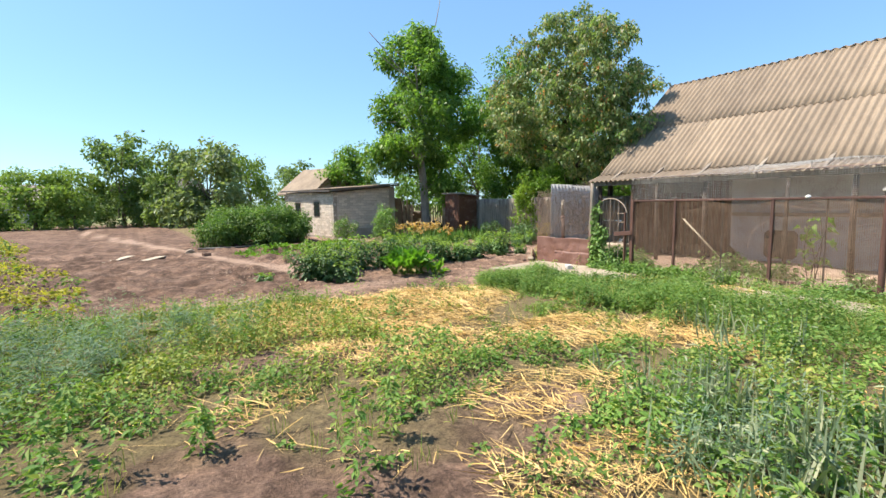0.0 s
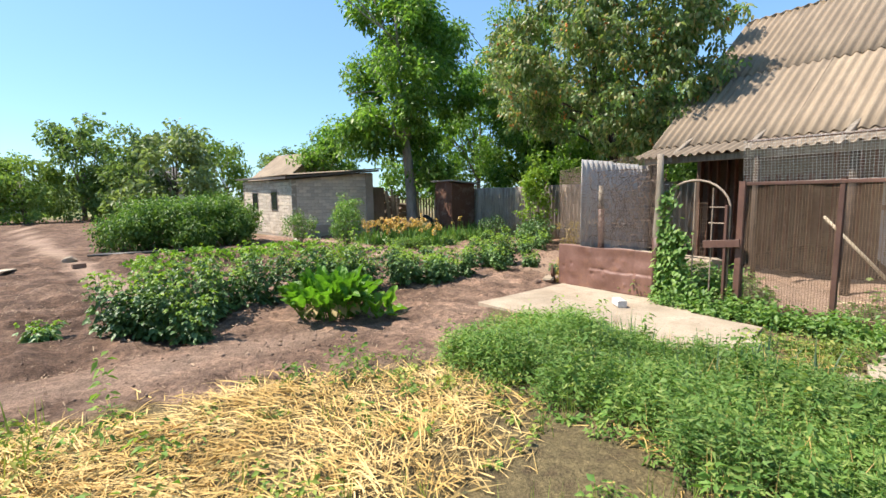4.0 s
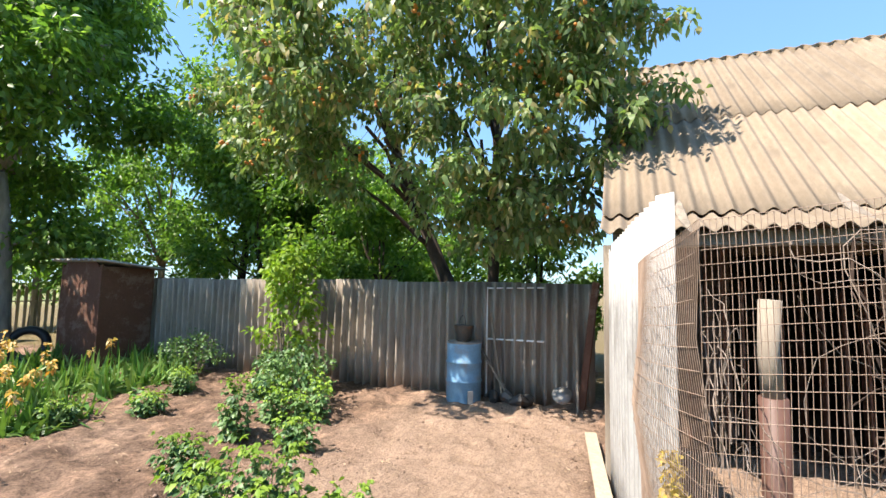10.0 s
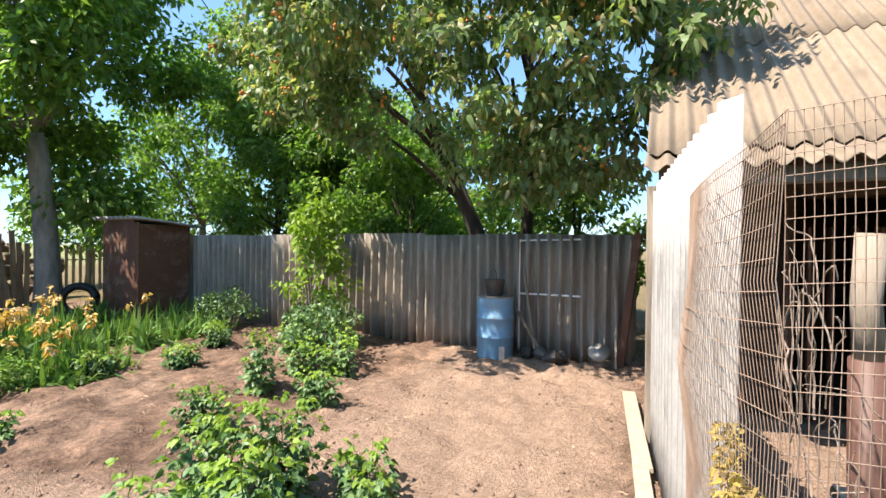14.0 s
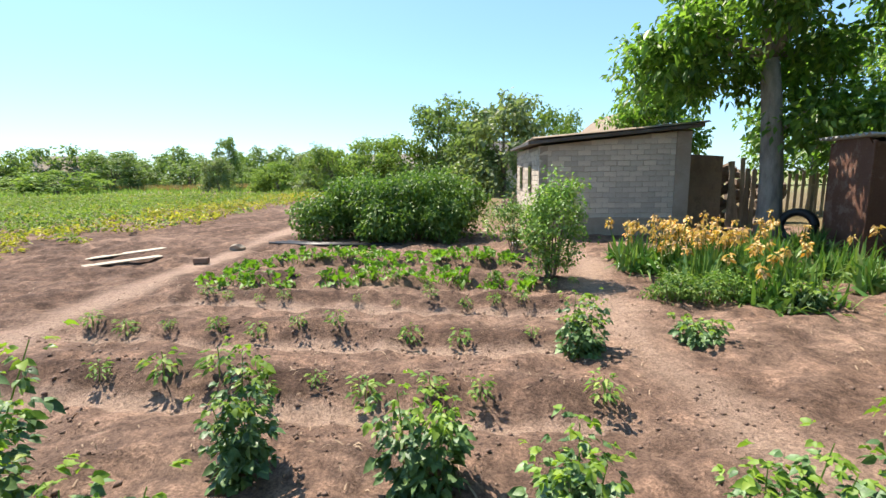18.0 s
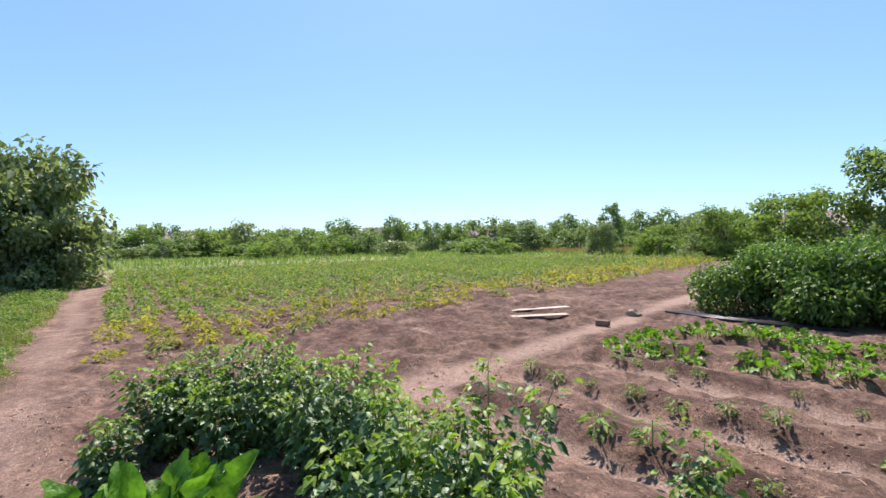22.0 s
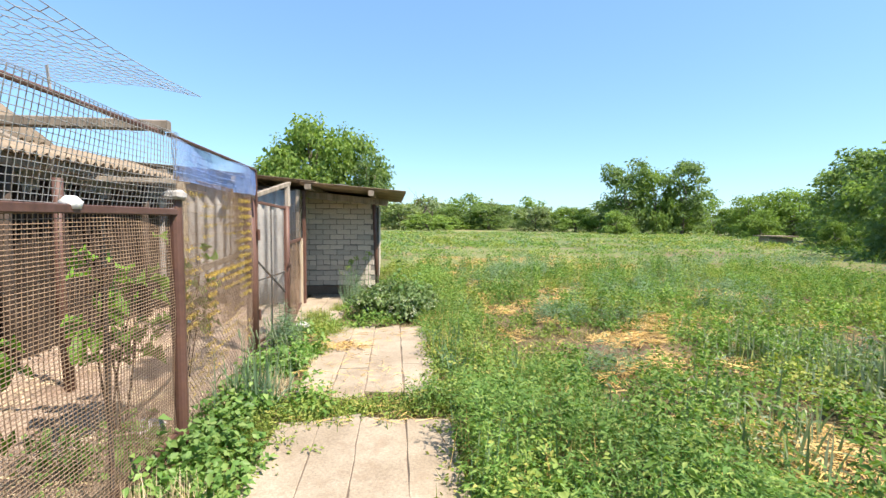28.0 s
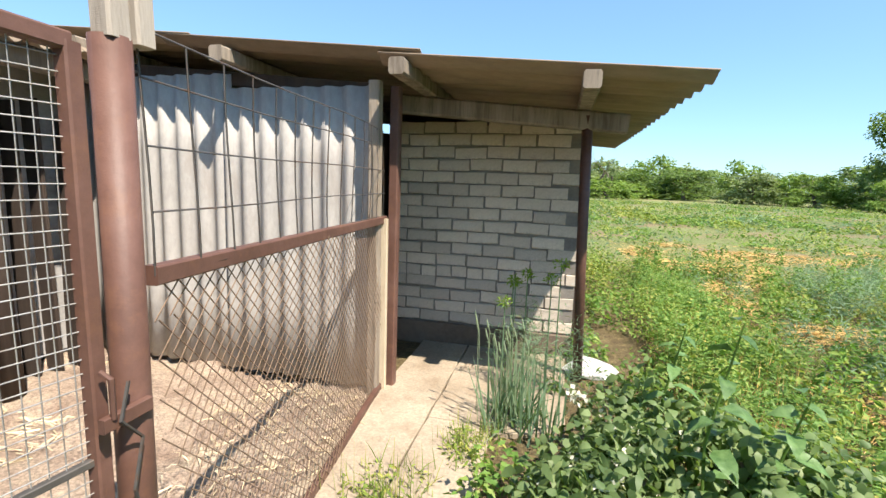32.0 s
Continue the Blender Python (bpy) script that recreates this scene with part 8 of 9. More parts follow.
# lush vetch and grass along the walk, in uneven tussocks
g = rng(710)
x, y = scatter(g, 15000, 4.0, 7.7, -7, 7.6)
x, y = np.concatenate([x, g.uniform(4.4, 7.3, 4500)]), np.concatenate([y, g.uniform(3.2, 7.3, 4500)])
tuss = lattice(x, y, 0.45, 105) * 0.6 + lattice(x, y, 1.2, 106) * 0.4
keep = (g.random(len(x)) < lush_amount(x, y) * np.where(y > 1, 1, 0.7) * np.clip(0.3 + 1.2 * tuss, 0, 1)) & off_walk(x, y)
x, y, tuss = x[keep], y[keep], tuss[keep]
stuff("tall_grass", "lush feathery vetch and grass along the walk", "grass", [herb(g, x, y, g.uniform(0.08, 0.18, len(x)) + 0.52 * tuss ** 2, 0.09, 34, 0.044, 0.013, SPIKE, 0.45), blades(g, x[::6], y[::6], 0.36, 0.004, 4)], M["leaf_lush"])

x, y = scatter(g, 1500, 4.4, 7.4, -6, 7.2)
keep = (lush_amount(x, y) > 0.4) & off_walk(x, y) & (lattice(x, y, 0.7, 114) > 0.5)
stuff("weeds", "pale flowering weeds among the lush grass", "weeds", herb(g, x[keep], y[keep], 0.42, 0.10, 20, 0.04, 0.02, LEAF4, 0.3), M["leaf_pale"])

# broad weeds over the plot, in clumps with bare earth between
g = rng(711)
x, y = scatter(g, 54000, -4.5, 8.9, -8.2, 8.2)
tuft = lattice(x, y, 0.9, 92) * 0.45 + lattice(x, y, 0.36, 93) * 0.55
clear = (1 - 0.88 * straw_amount(x, y)) * (1 - 0.8 * lush_amount(x, y)) * (1 - 0.85 * blobs(x, y, BARE))
keep = (g.random(len(x)) < np.clip(3.6 * (tuft - 0.34), 0, 1) * clear * 0.56) & off_walk(x, y) & (y < 7.5) & (soil_mask(x, y) < 0.98)
x, y, tuft = x[keep], y[keep], tuft[keep]
big = np.clip((tuft - 0.42) * 3.2, 0, 1)
low = along(x, y, TRODDEN) < 0.45
kind_ = lattice(x, y, 0.7, 94) + g.normal(0, 0.1, len(x))
hh = (0.05 + 0.34 * big ** 1.4 + 0.12 * step(-y, -3, 1) * lattice(x, y, 0.5, 113)) * np.where(low, 0.6, 1)
for msk, n_, lf, wd, mt, lb in ((kind_ < 0.42, 15, 0.05, 0.028, "leaf_weed", "low broad-leaved weeds over the straw-strewn plot"), ((kind_ >= 0.42) & (kind_ < 0.58), 24, 0.038, 0.013, "leaf_lush", "fine feathery weeds over the straw-strewn plot"), (kind_ >= 0.58, 14, 0.044, 0.026, "leaf_pale", "pale yellow-green creeping weeds among straw")):
    stuff("weeds", lb, "weeds", herb(g, x[msk], y[msk], hh[msk], (0.05 + 0.10 * big)[msk], n_, lf, wd), M[mt])
x, y = scatter(g, 3600, -5, 7.2, -7, 7.6)
keep = (g.random(len(x)) < np.clip(lattice(x, y, 0.9, 95) * 1.6 - 0.5, 0, 1) * (1 - 0.6 * straw_amount(x, y))) & (soil_mask(x, y) < 0.6) & off_walk(x, y)
stuff("meadow_grass", "tufts of thin grass among the weeds", "grass", blades(g, x[keep], y[keep], 0.2, 0.005, 12), M["leaf_pale"])
# tall single weeds with leafy stems
x, y = scatter(g, 1900, -3.5, 7.0, -10, 6.8)
keep = (along(x, y, TRODDEN) > 0.7) & off_walk(x, y) & (lattice(x, y, 1.0, 107) > 0.45) & (g.random(len(x)) < np.where(y < 3.5, 1, 0.25) * (1 - 0.7 * straw_amount(x, y)))
x, y = x[keep], y[keep]
up_ = np.repeat(np.arange(12) / 11, len(x))
X, Y = np.tile(x, 12), np.tile(y, 12)
v, f = herb(g, X, Y, 0.04, 0.03 + 0.06 * (1 - up_), 5, 0.055, 0.022)
v[:, 2] += np.repeat(up_ * np.tile(0.22 + 0.34 * lattice(x, y, 0.2, 108), 12), 20)
stuff("weeds", "tall leafy weeds standing above the plot", "weeds", (v, f), M["leaf_weed"])
# the plot beyond, coarser with distance, thinner over bare earth
x, y = scatter(g, 24000, -38, 8.6, -46, -5.5)
dd = np.hypot(x - 7, y - 3)
patchy = np.clip(2.4 * (lattice(x, y, 2.2, 96) * 0.6 + lattice(x, y, 0.7, 116) * 0.4) - 0.62, 0, 1)
keep = (g.random(len(x)) < patchy * np.clip(13 / dd, 0.22, 1) * (1 - 0.8 * blobs(x, y, BARE)) * (1 - 0.7 * blobs(x, y, STRAW))) & off_walk(x, y) & ~((x > 7.6) & (y > -7.6))
x, y, dd = x[keep], y[keep], dd[keep]
kind_ = lattice(x, y, 1.6, 109) + g.normal(0, 0.1, len(x))
for mlo, mhi, mt, lb in ((-9, 0.45, "leaf_weed", "weedy green plot reaching to the far trees"), (0.45, 0.58, "leaf_blue", "blue-green weeds over the far plot"), (0.58, 9, "leaf_pale", "yellow-green weeds over the far plot")):
    pieces = []
    for lo, hi, s_ in ((0, 14, 1.0), (14, 22, 1.5), (22, 80, 2.4)):
        m_ = (dd >= lo) & (dd < hi) & (kind_ >= mlo) & (kind_ < mhi)
        pieces.append(herb(g, x[m_], y[m_], 0.1 + 0.42 * lattice(x[m_], y[m_], 0.8, 110) ** 1.5, 0.14 * s_, 12, 0.06 * s_, 0.03 * s_))
    stuff("weeds", lb, "weeds", pieces, M[mt])
x, y = scatter(g, 6500, -30, -4.3, -6, 7.2)
dd = np.hypot(x - 7, y - 8)
keep = g.random(len(x)) < np.clip(14 / dd, 0.2, 1) * np.clip(lattice(x, y, 1.6, 97) * 1.9 - 0.3, 0, 1) * (1 - 0.85 * blobs(x, y, BARE))
x, y = x[keep], y[keep]
stuff("weeds", "weedy green plot beside the potato field", "weeds", herb(g, x, y, 0.12 + 0.26 * lattice(x, y, 0.9, 117), 0.2, 16, 0.09, 0.045), M["leaf_weed"])
# verge by the fences and round the slabs
x, y = scatter(g, 3200, 8.45, 9.02, -3.2, 8.4)
keep = (g.random(len(x)) < np.clip(lattice(x, y, 0.5, 98) * 1.7 - 0.5, 0, 1) * np.where((y > 0.3) & (y < 1.1) & (x > 8.52), 1.0, np.where(y < 0.3, 0.12, np.where(y < 2.2, 0.45 * (x > 8.62), 0.75)))) & ~((y < -1.0)) & ~((x > 8.3) & (x < 8.72) & (y > 6.9)) | ((y > 4.6) & (y < 6.9) & (x < 8.9) & (g.random(len(x)) < 0.7))
x, y = x[keep], y[keep]
stuff("weeds", "green weeds along the foot of the hen run fence", "weeds", herb(g, x, y, g.uniform(0.08, 0.34, len(x)), 0.08, 15, 0.055, 0.036), M["leaf_vine"])
x, y = scatter(g, 300, 8.5, 9.0, 0.2, 4.4)
keep = lattice(x, y, 0.4, 121) > 0.5
stuff("dry_grass", "dry grey-yellow grass tufts along the hen run fence", "grass", blades(g, x[keep], y[keep], 0.26, 0.005, 16, 0.55, 0.05), M["straw_pale"])
x, y = scatter(g, 360, 8.35, 8.95, -2.6, 0.2)
keep = lattice(x, y, 0.4, 122) > 0.42
stuff("weeds", "low pale grass between the walk and the pen", "grass", [herb(g, x[keep], y[keep], 0.09, 0.09, 16, 0.035, 0.012), blades(g, x[keep], y[keep], 0.2, 0.005, 8)], M["leaf_pale"])
x, y = scatter(g, 1900, 9.05, 10.4, 2.2, 7.4)
keep = (g.random(len(x)) < np.clip(lattice(x, y, 0.7, 99) * 1.8 - 0.5, 0, 1)) & (x < 9.35 + 0.7 * lattice(x, y, 1.0, 100))
stuff("weeds", "green weeds inside the hen run", "weeds", herb(g, x[keep], y[keep], 0.2 + 0.4 * lattice(x[keep], y[keep], 0.5, 126), 0.11, 15, 0.07, 0.045), M["leaf_vine"])

# blue-green dill and wheat
g = rng(720)
px, py = scatter(g, 9000, -9, 7, -12, 7.2)
ok = off_walk(px, py) & (along(px, py, TRODDEN) > 0.75) & (g.random(len(px)) < blobs(px, py, DILL) * np.clip(2.6 * lattice(px, py, 0.5, 120) - 0.5, 0, 1))
px, py = px[ok], py[ok]
stuff("dill", "feathery blue-green dill standing over the weeds", "dill", [herb(g, px, py, g.uniform(0.28, 0.66, len(px)), 0.17, 130, 0.07, 0.0105, SPIKE, 0.6)], M["leaf_blue"])
wx, wy = [], []
for cx, cy, n, sd in ((2.75, 1.0, 46, 0.26), (3.2, 1.85, 40, 0.24), (3.7, 0.9, 36, 0.35), (3.2, 0.3, 30, 0.4), (5.2, 2.2, 30, 0.3), (8.8, 4.2, 8, 0.1)):
    wx.append(cx + g.normal(0, sd, n))
    wy.append(cy + g.normal(0, sd, n))
wx, wy = np.concatenate(wx), np.concatenate(wy)
ok = along(wx, wy, TRODDEN) > 0.75
wx, wy = wx[ok], wy[ok]
stuff("wheat_tufts", "grey-green wheat tufts with heavy ears", "wheat", [blades(g, wx, wy, 0.46, 0.018, 8, 0.8, 0.07, 1.0), herb(g, wx, wy, 0.52, 0.05, 3, 0.085, 0.016, LEAF4, 0.6)], M["leaf_wheat"])

# straw
def stems(g, x, y, z, length, width, lift=0.1):
    """Thin flat stems lying about: one narrow strip each."""
    n = len(x)
    a = 0.5 + 3.4 * lattice(x, y, 1.1, 101) + g.normal(0, 0.95, n)
    d = np.column_stack([np.cos(a), np.sin(a), g.normal(0.03, lift, n)]) * (length * g.uniform(0.4, 1.2, n))[:, None]
    s_ = np.column_stack([-np.sin(a), np.cos(a), g.normal(0, 0.7, n)]) * (width * g.uniform(0.6, 1.3, n))[:, None] / 2
    c = np.column_stack([x, y, z])
    mid_ = c + d * 0.5 + np.column_stack([s_[:, 0] * 0, s_[:, 1] * 0, g.normal(0.006, 0.008, n)])
    V = np.stack([c - s_, c + s_, mid_ - s_, mid_ + s_, c + d], 1)
    F = np.array([(0, 1, 3), (0, 3, 2), (2, 3, 4)])[None] + (np.arange(n) * 5)[:, None, None]
    return V.reshape(-1, 3), F.reshape(-1, 3)


g = rng(730)
x, y = scatter(g, 330000, -0.5, 7.0, -13, 7.6)
sa = straw_amount(x, y)
keep = (g.random(len(x)) < sa * 0.8 + 0.015) & (soil_mask(x, y) < 0.99) & (lush_amount(x, y) < 0.5)
x, y, sa = x[keep][:66000], y[keep][:66000], sa[keep][:66000]
stuff("straw", "loose yellow straw strewn over the plot", "straw", stems(g, x, y, ground_z(x, y) + 0.008 + 0.075 * g.random(len(x)) * sa, 0.10 + 0.30 * g.random(len(x)) ** 2, 0.0052), M["straw"])
x, y = scatter(g, 9000, 9.1, 11.4, -2.9, 5.5)
keep = lattice(x, y, 0.6, 111) > 0.45
stuff("straw", "straw and litter strewn in the hen run", "straw", stems(g, x[keep], y[keep], ground_z(x[keep], y[keep]) + 0.02, 0.12, 0.005), M["straw_pale"])
g = rng(731)
x, y = scatter(g, 1300, 7.3, 8.9, -1.0, 5.2)
keep = (lattice(x, y, 0.8, 102) > 0.58)
x, y = x[keep], y[keep]
a = g.random(len(x)) * 6.3
v, f = foliage(BLADE, np.column_stack([x, y, np.full(len(x), 0.045)]), np.column_stack([np.cos(a), np.sin(a), g.normal(0.03, 0.05, len(x))]), g.uniform(0.05, 0.2, len(x)), 0.005, 0.05, g, 1.0)
stuff("straw", "wisps of straw lying on the walk", "straw", (v, f), M["straw"])

# straw heaps and creeping grass on the walk
g = rng(732)
hx, hy = [], []
for cx, cy, n, sd in ((8.16, 3.81, 260, 0.15), (8.0, 3.45, 120, 0.14), (8.22, -0.17, 260, 0.14), (8.05, 0.6, 40, 0.3)):
    hx.append(cx + g.normal(0, sd, n))
    hy.append(cy + g.normal(0, sd * 0.8, n))
hx, hy = np.concatenate(hx), np.concatenate(hy)
stuff("straw", "small flat heaps of straw on the walk", "straw", stems(g, hx, hy, 0.042 + 0.02 * g.random(len(hx)), 0.10 + 0.10 * g.random(len(hx)), 0.0045), M["straw"])
cx_, cy_ = [], []
for px_, py_, n, sx_, sy_ in ((8.3, 1.55, 130, 0.4, 0.13), (7.7, 1.52, 80, 0.35, 0.12), (8.62, 3.0, 90, 0.14, 0.6), (8.5, 1.9, 60, 0.16, 0.2), (7.27, 3.4, 60, 0.07, 0.8), (7.25, 0.8, 60, 0.07, 0.8), (8.0, 4.95, 90, 0.5, 0.16), (8.55, -1.0, 40, 0.15, 0.15)):
    cx_.append(px_ + g.normal(0, sx_, n))
    cy_.append(py_ + g.normal(0, sy_, n))
cx_, cy_ = np.concatenate(cx_), np.concatenate(cy_)
ok = cx_ < 8.95
cx_, cy_ = cx_[ok], cy_[ok]
stuff("weeds", "low creeping grass over the joints of the walk", "grass", [herb(g, cx_, cy_, g.uniform(0.05, 0.15, len(cx_)), 0.09, 16, 0.034, 0.016), blades(g, cx_[::2], cy_[::2], 0.16, 0.005, 7)], M["leaf_pale"])
# dry stalks and grey-green tufts in the lush strip
x, y = scatter(g, 1700, 4.4, 7.5, -6, 7.2)
keep = (lush_amount(x, y) > 0.3) & off_walk(x, y) & (lattice(x, y, 0.6, 118) > 0.48)
stuff("dry_grass", "dry yellow stalks among the lush grass", "grass", blades(g, x[keep], y[keep], 0.34, 0.005, 6, 0.6, 0.08), M["straw"])
x, y = scatter(g, 420, 5.2, 7.4, -4, 6.8)
keep = (lush_amount(x, y) > 0.4) & off_walk(x, y) & (lattice(x, y, 0.8, 119) > 0.5)
stuff("wheat_tufts", "grey-green tufts in the lush strip along the walk", "wheat", blades(g, x[keep], y[keep], 0.40, 0.012, 12, 0.6, 0.06, 0.8), M["leaf_blue"])

# potato field
g = rng(740)
px, py = [], []
for row in np.arange(8.7, 46, 0.66):
    x0 = np.interp(row, [8.7, 11, 16, 24, 46], [-0.9, -0.7, -2.3, -3.6, -9])
    xs = np.arange(-33, x0, 0.36)
    px.append(xs + g.normal(0, 0.07, len(xs)))
    py.append(row + g.normal(0, 0.07, len(xs)))
px, py = np.concatenate(px), np.concatenate(py)
dd = np.hypot(px - 6, py - 9)
keep = g.random(len(px)) < np.clip(30 / dd, 0.5, 1) * 0.95
px, py, dd = px[keep], py[keep], dd[keep]
edge = px - np.interp(py, [8.7, 11, 16, 24, 46], [-0.9, -0.7, -2.3, -3.6, -9])
worn = step(edge + 2.6 * lattice(px, py, 1.6, 123), -3.4, -1.2)
keep = g.random(len(px)) < 1 - 0.5 * worn * (lattice(px, py, 0.8, 124) < 0.5)
px, py, dd, worn = px[keep], py[keep], dd[keep], worn[keep]
near, yel = dd < 14, g.random(len(px)) < 0.05 + 0.75 * worn
tall = 0.13 + 0.2 * lattice(px, py, 0.7, 125)
for msk, mt, lb in ((~yel, "leaf_potato", "rows of green potato plants"), (yel, "leaf_potato_yellow", "yellowing potato plants along the field's edge")):
    n1, n2 = near & msk, ~near & msk
    stuff("potato_field", lb, "crop", [herb(g, px[n1], py[n1], tall[n1] * np.where(yel[n1], 0.8, 1.15), 0.26, 42, 0.085, 0.05), herb(g, px[n2], py[n2], tall[n2] + 0.08, 0.26, 22, 0.12, 0.075)], M[mt])
# grass by the path to the field and tall reeds beyond
g = rng(741)
x, y = scatter(g, 3600, -26, 2.5, 4.6, 7.7)
keep = g.random(len(x)) < np.clip(11 / np.hypot(x - 6, y - 8), 0.25, 1) * (soil_mask(x, y) < 0.4)
stuff("meadow_grass", "rough green grass beside the field path", "grass", [blades(g, x[keep][::3], y[keep][::3], 0.34, 0.010, 8), herb(g, x[keep], y[keep], 0.06 + 0.42 * lattice(x[keep], y[keep], 0.9, 104) ** 2, 0.12, 15, 0.05, 0.022)], M["leaf_pale"])
x, y = scatter(g, 1500, -75, -4, 47, 76)
keep = g.random(len(x)) < 0.8
stuff("meadow_grass", "tall grass beyond the potato field", "grass", blades(g, x[keep], y[keep], 0.6, 0.16, 5, 0.4, 0.7), M["leaf_far_light"])
x, y = scatter(g, 1100, -75, -34, -5, 47)
stuff("meadow_grass", "tall grass beyond the potato field", "grass", blades(g, x, y, 0.6, 0.16, 5, 0.4, 0.7), M["leaf_far_light"])
x, y = scatter(g, 900, -52, -18, 60, 72)
stuff("barley_strip", "pale ripening barley strip across the meadow", "crop", blades(g, x, y, 0.8, 0.18, 5, 0.3, 0.6), M["straw"])

# earth crumbs
M["clod_pale"] = surface("dry litter", [(0.36, 0.25, 0.16), (0.48, 0.36, 0.24)], 3, 20, 0.9, None, 0, 0.001, per="island")
g = rng(750)
x, y = scatter(g, 30000, 1, 14, 7.3, 15)
keep = (soil_mask(x, y) > 0.8) & (g.random(len(x)) < np.clip(1.4 - np.hypot(x - 7.5, y - 9) / 6, 0.12, 0.8)) & (lattice(x, y, 0.5, 103) > 0.35) & ~((x > 6.8) & (x < 8.7) & (y < 8.5))
x, y = x[keep], y[keep]
r = 0.004 + 0.02 * g.random(len(x)) ** 5
octa = np.array([(1, 0, 0), (0, 1, 0), (-1, 0, 0), (0, -1, 0), (0, 0, 0.8), (0, 0, -0.6)], float)
of = np.array([(0, 1, 4), (1, 2, 4), (2, 3, 4), (3, 0, 4), (1, 0, 5), (2, 1, 5), (3, 2, 5), (0, 3, 5)])
P = octa[None] * r[:, None, None] * g.uniform(0.6, 1.4, (len(x), 6, 1)) + np.column_stack([x, y, ground_z(x, y) + r * 0.1])[:, None]
F = of[None] + (np.arange(len(x)) * 6)[:, None, None]
stuff("earth_crumbs", "dry earth crumbs and pebbles over the tilled plot", "earth", (P.reshape(-1, 3), F.reshape(-1, 3)), M["clod"])
g = rng(751)
x, y = scatter(g, 5200, 1, 13.8, 7.4, 15)
keep = soil_mask(x, y) > 0.8
x, y = x[keep], y[keep]
keep = (lattice(x, y, 0.9, 115) > 0.35) & ~((x > 6.6) & (x < 8.75) & (y < 8.55))
x, y = x[keep], y[keep]
stuff("dry_litter", "bits of dry straw and leaf scattered over bare earth", "litter", stems(g, x, y, ground_z(x, y) + 0.012, 0.03 + 0.07 * g.random(len(x)) ** 2, 0.006, 0.15), M["clod_pale"])

# feathery dill at the wicket post
g = rng(755)
dw = thing("dill_plant", "feathery blue-green dill at the foot of the wicket post", "dill", (8.93, -0.28, 0))
dx, dy = 8.92 + g.normal(0, 0.05, 13), -0.36 + g.normal(0, 0.15, 13)
v, f = herb(g, dx, dy, g.uniform(0.3, 0.66, 13), 0.15, 190, 0.06, 0.006, SPIKE, 0.6)
world_part("fronds", mesh_np("fronds", v, f, M["leaf_blue"]), dw)
for k in range(5):
    world_part("stalk", Solid().tube([(dx[k], dy[k], 0), (dx[k] + 0.01, dy[k], 0.5)], [0.006, 0.003], 5).mesh("stalk", M["leaf_blue"]), dw)
# dill and mallow at the shelter
g = rng(760)
dl = thing("dill_plant", "tall blue-green dill with yellow heads by the shelter post", "dill", (8.25, -3.35, 0))
px, py = 8.25 + g.normal(0, 0.16, 26), -3.35 + g.normal(0, 0.14, 26)
v, f = herb(g, px, py, g.uniform(0.5, 0.75, 26), 0.09, 90, 0.06, 0.004, BLADE, 0.5)
world_part("fronds", mesh_np("fronds", v, f, M["leaf_blue"]), dl)
for k in range(6):
    hx, hy, hz = 8.25 + g.normal(0, 0.15), -3.35 + g.normal(0, 0.1), g.uniform(0.62, 0.9)
    world_part("stalk", Solid().tube([(hx, hy, 0), (hx, hy, hz)], [0.007, 0.004], 5).mesh("stalk", M["leaf_blue"]), dl)
    v, f = crown_leaves([(hx, hy, hz)], 60, 0.025, 0.03, 0.012, 0.1, g, -0.3)
    world_part("flower_head", mesh_np("flower_head", v, f, M["leaf_young"]), dl, "yellow-green dill head")

for k, (cx, cy) in enumerate(((8.3, -2.75), (8.72, 1.35))):
    tf = thing("wheat_tuft", "blue-green wheat tuft beside the walk", "wheat", (cx, cy, 0))
    v, f = blades(g, cx + g.normal(0, 0.1, 26), cy + g.normal(0, 0.1, 26), 0.55, 0.012, 6, 0.35, 0.03, 0.8)
    world_part("tuft", mesh_np("tuft", v, f, M["leaf_blue"]), tf)
    ex, ey = cx + g.normal(0, 0.1, 14), cy + g.normal(0, 0.1, 14)
    for i in range(14):
        hz = g.uniform(0.42, 0.6)
        world_part("ear", Solid().tube([(ex[i], ey[i], 0.02), (ex[i] + 0.01, ey[i], hz), (ex[i] + 0.02, ey[i] + 0.01, hz + 0.03), (ex[i] + 0.03, ey[i] + 0.012, hz + 0.08)], [0.0022, 0.002, 0.006, 0.003], 5).mesh("ear", M["leaf_wheat"]), tf)
bag = lump("white_bag", 7.82, -3.7, 0.16, M["white_plastic"], "crumpled white bag by the shelter post", 23, 0.42)
bag["category"] = "bag"
bush("wild_shrub", "leafy weed shrub standing alone on the plot", -0.05, 1.1, 0.62, 0.36, "leaf_weed", 770, 60, 26, (0.055, 0.028), 7)


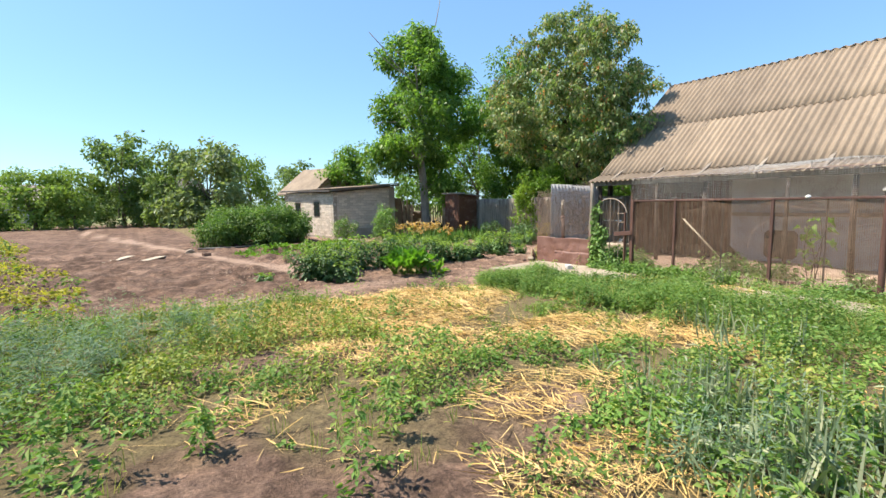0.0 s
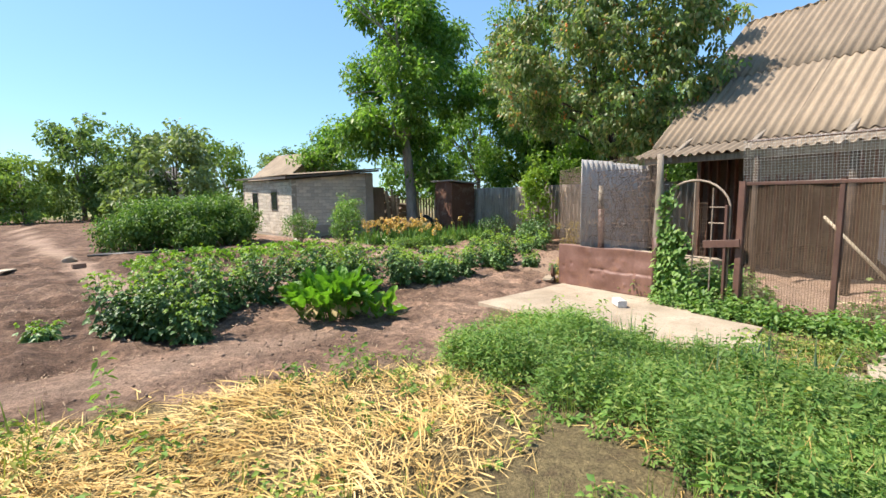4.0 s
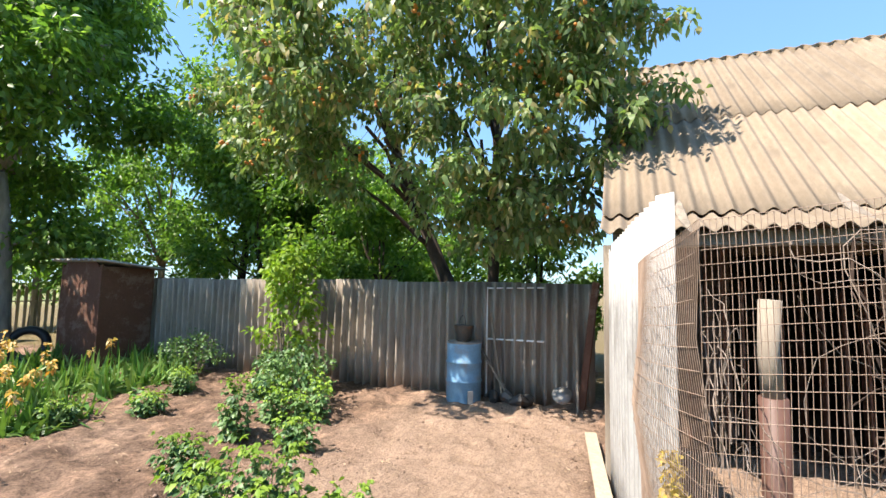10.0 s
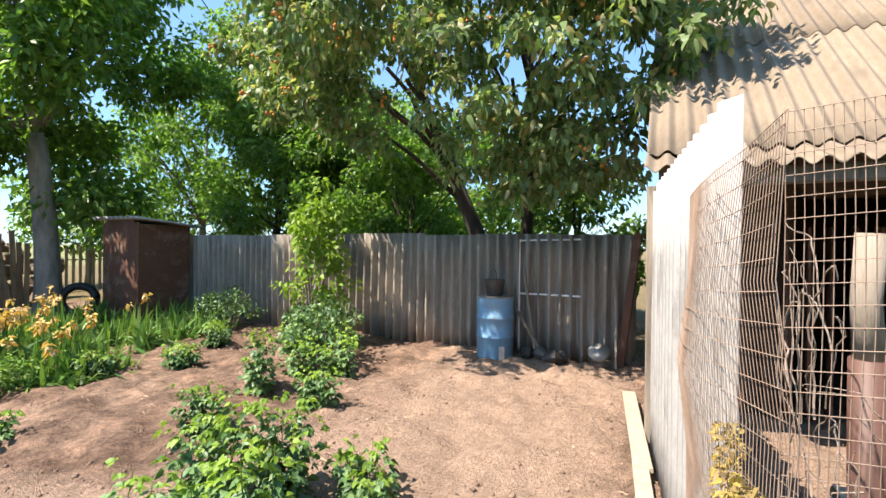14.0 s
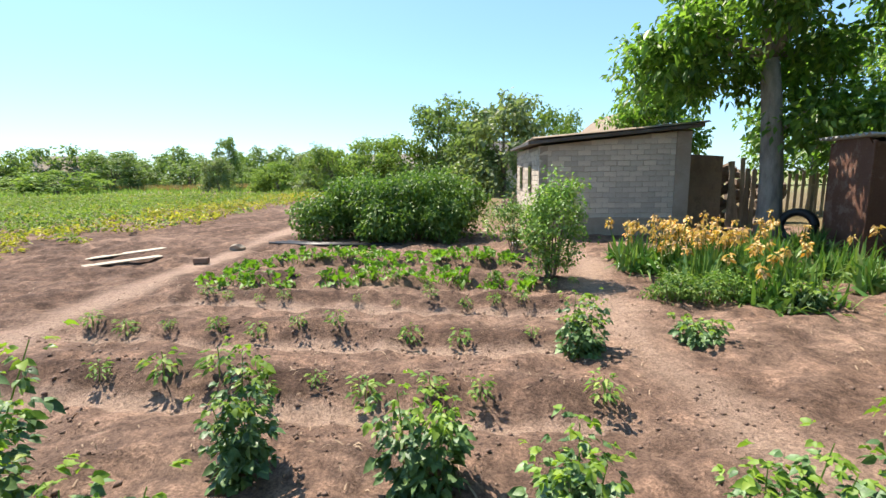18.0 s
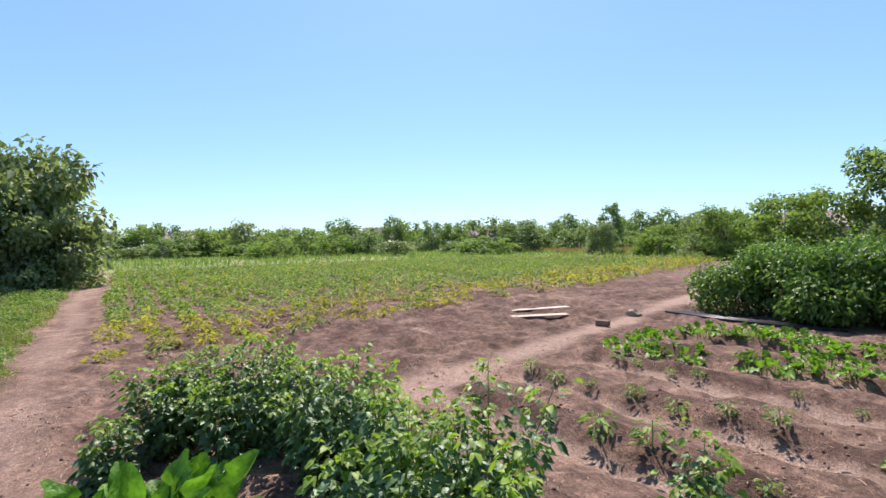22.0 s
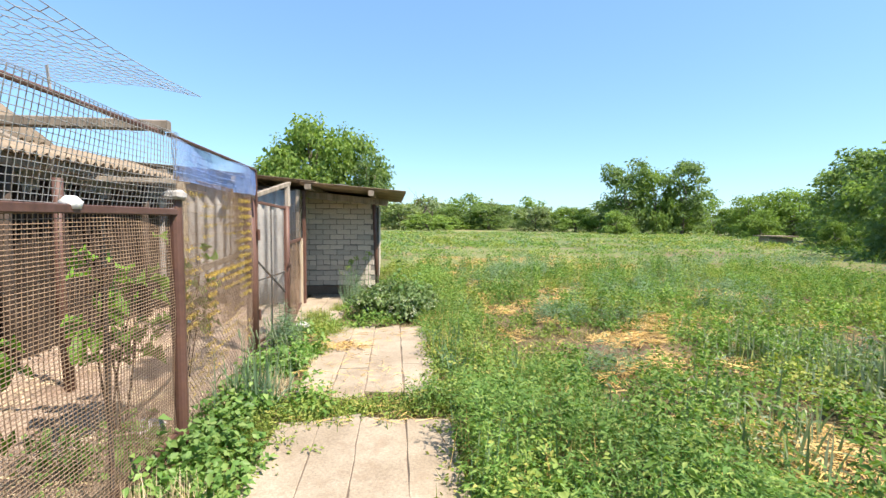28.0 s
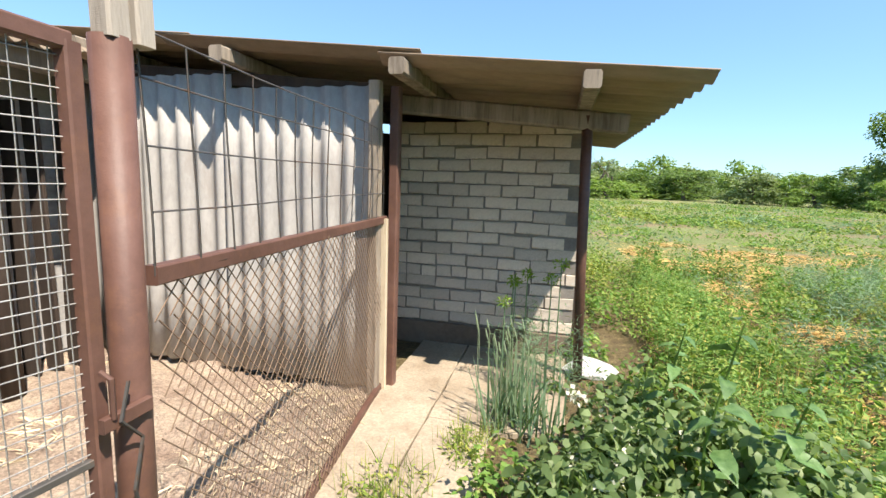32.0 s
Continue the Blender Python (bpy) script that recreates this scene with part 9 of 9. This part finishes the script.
def grape(x, y, h, n, seed):
    """A few twisting canes with broad leaves on short stalks."""
    g = rng(seed)
    ob = thing("grape_vine", "young grape vine with broad pale leaves behind the netting", "vine", (x, y, gh(x, y) - 0.01), "vines in the hen run")
    canes = []
    for k in range(4):
        a, top = 1.57 * k + g.normal(0, 0.4), h * g.uniform(0.75, 1.0)
        c = [np.array([0.04 * math.cos(a) + 0.16 * u * math.cos(a + 2 * u), 0.04 * math.sin(a) + 0.16 * u * math.sin(a + 2 * u), top * u]) for u in np.linspace(0, 1, 9)]
        canes.append(c)
        part("cane", Solid().tube([tuple(q) for q in c], list(np.linspace(0.009, 0.004, 9)), 6).mesh("cane", M["twig_dark"]), ob)
    for k in range(n):
        c = canes[k % 4]
        u = g.uniform(2.6, 8.0)
        root = c[int(u)] + (c[min(int(u) + 1, 8)] - c[int(u)]) * (u % 1)
        a, e = 2.4 * k + g.normal(0, 0.4), g.normal(0.25, 0.35)
        d = Vector((math.cos(a) * math.cos(e), math.sin(a) * math.cos(e), math.sin(e)))
        tip = Vector(root) + d * g.uniform(0.05, 0.12)
        part("leaf_stalk", Solid().tube([tuple(root), tuple(tip)], [0.003, 0.002], 4).mesh("leaf_stalk", M["leaf_squash"]), ob)
        L = g.uniform(0.09, 0.15)
        v, f = wavy_leaf(L, L * 1.05, g.uniform(0.2, 0.6), 0.1, g)
        side = Vector((-math.sin(a), math.cos(a), 0))
        nor = d.cross(side)
        w = np.array(tip) + v[:, :1] * np.array(d) + v[:, 1:2] * np.array(side) + v[:, 2:3] * np.array(nor)
        w[:, 2] -= 0.5 * (v[:, 0] / L) ** 2 * L
        part("leaf", mesh_np("leaf", w, f, M["leaf_squash"], True), ob)
    return ob


grape(9.5, 3.05, 1.25, 34, 771)
grape(9.55, 1.75, 1.4, 44, 772)
grape(9.55, 0.7, 1.3, 44, 773)

broad_plant("dock_plant", "broad-leaved dock growing at the edge of the walk", 8.55, 0.12, 16, 0.16, 0.075, "leaf_dock", 774, 0.9, stalk=0.5, spread=0.07)

# tall leafy stalks by the blackberries
for k, (x, y, h) in enumerate(((7.55, -1.95, 0.95), (7.62, -2.35, 0.8), (7.3, -2.0, 0.7))):
    g = rng(780 + k)
    ob = thing("tall_weed", "tall single weed stalk with broad serrated leaves", "weed", (x, y, 0))
    part("stalk", Solid().tube([(0, 0, 0), (0.02, -0.03, h * 0.5), (-0.04, 0.02, h)], [0.007, 0.006, 0.003], 6).mesh("stalk", M["leaf_weed"]), ob)
    for i in range(16):
        u = 0.15 + 0.85 * i / 15
        a = 2.4 * i
        v, f = foliage(LEAF7, np.array([[0.02 - 0.05 * u, -0.01, h * u]]), np.array([[math.cos(a), math.sin(a), 0.25]]), 0.18 * (1.15 - 0.7 * u), 0.11 * (1.15 - 0.7 * u), 0.5, g, 0.3)
        part("leaf", mesh_np("leaf", v, f, M["leaf_rasp"]), ob)
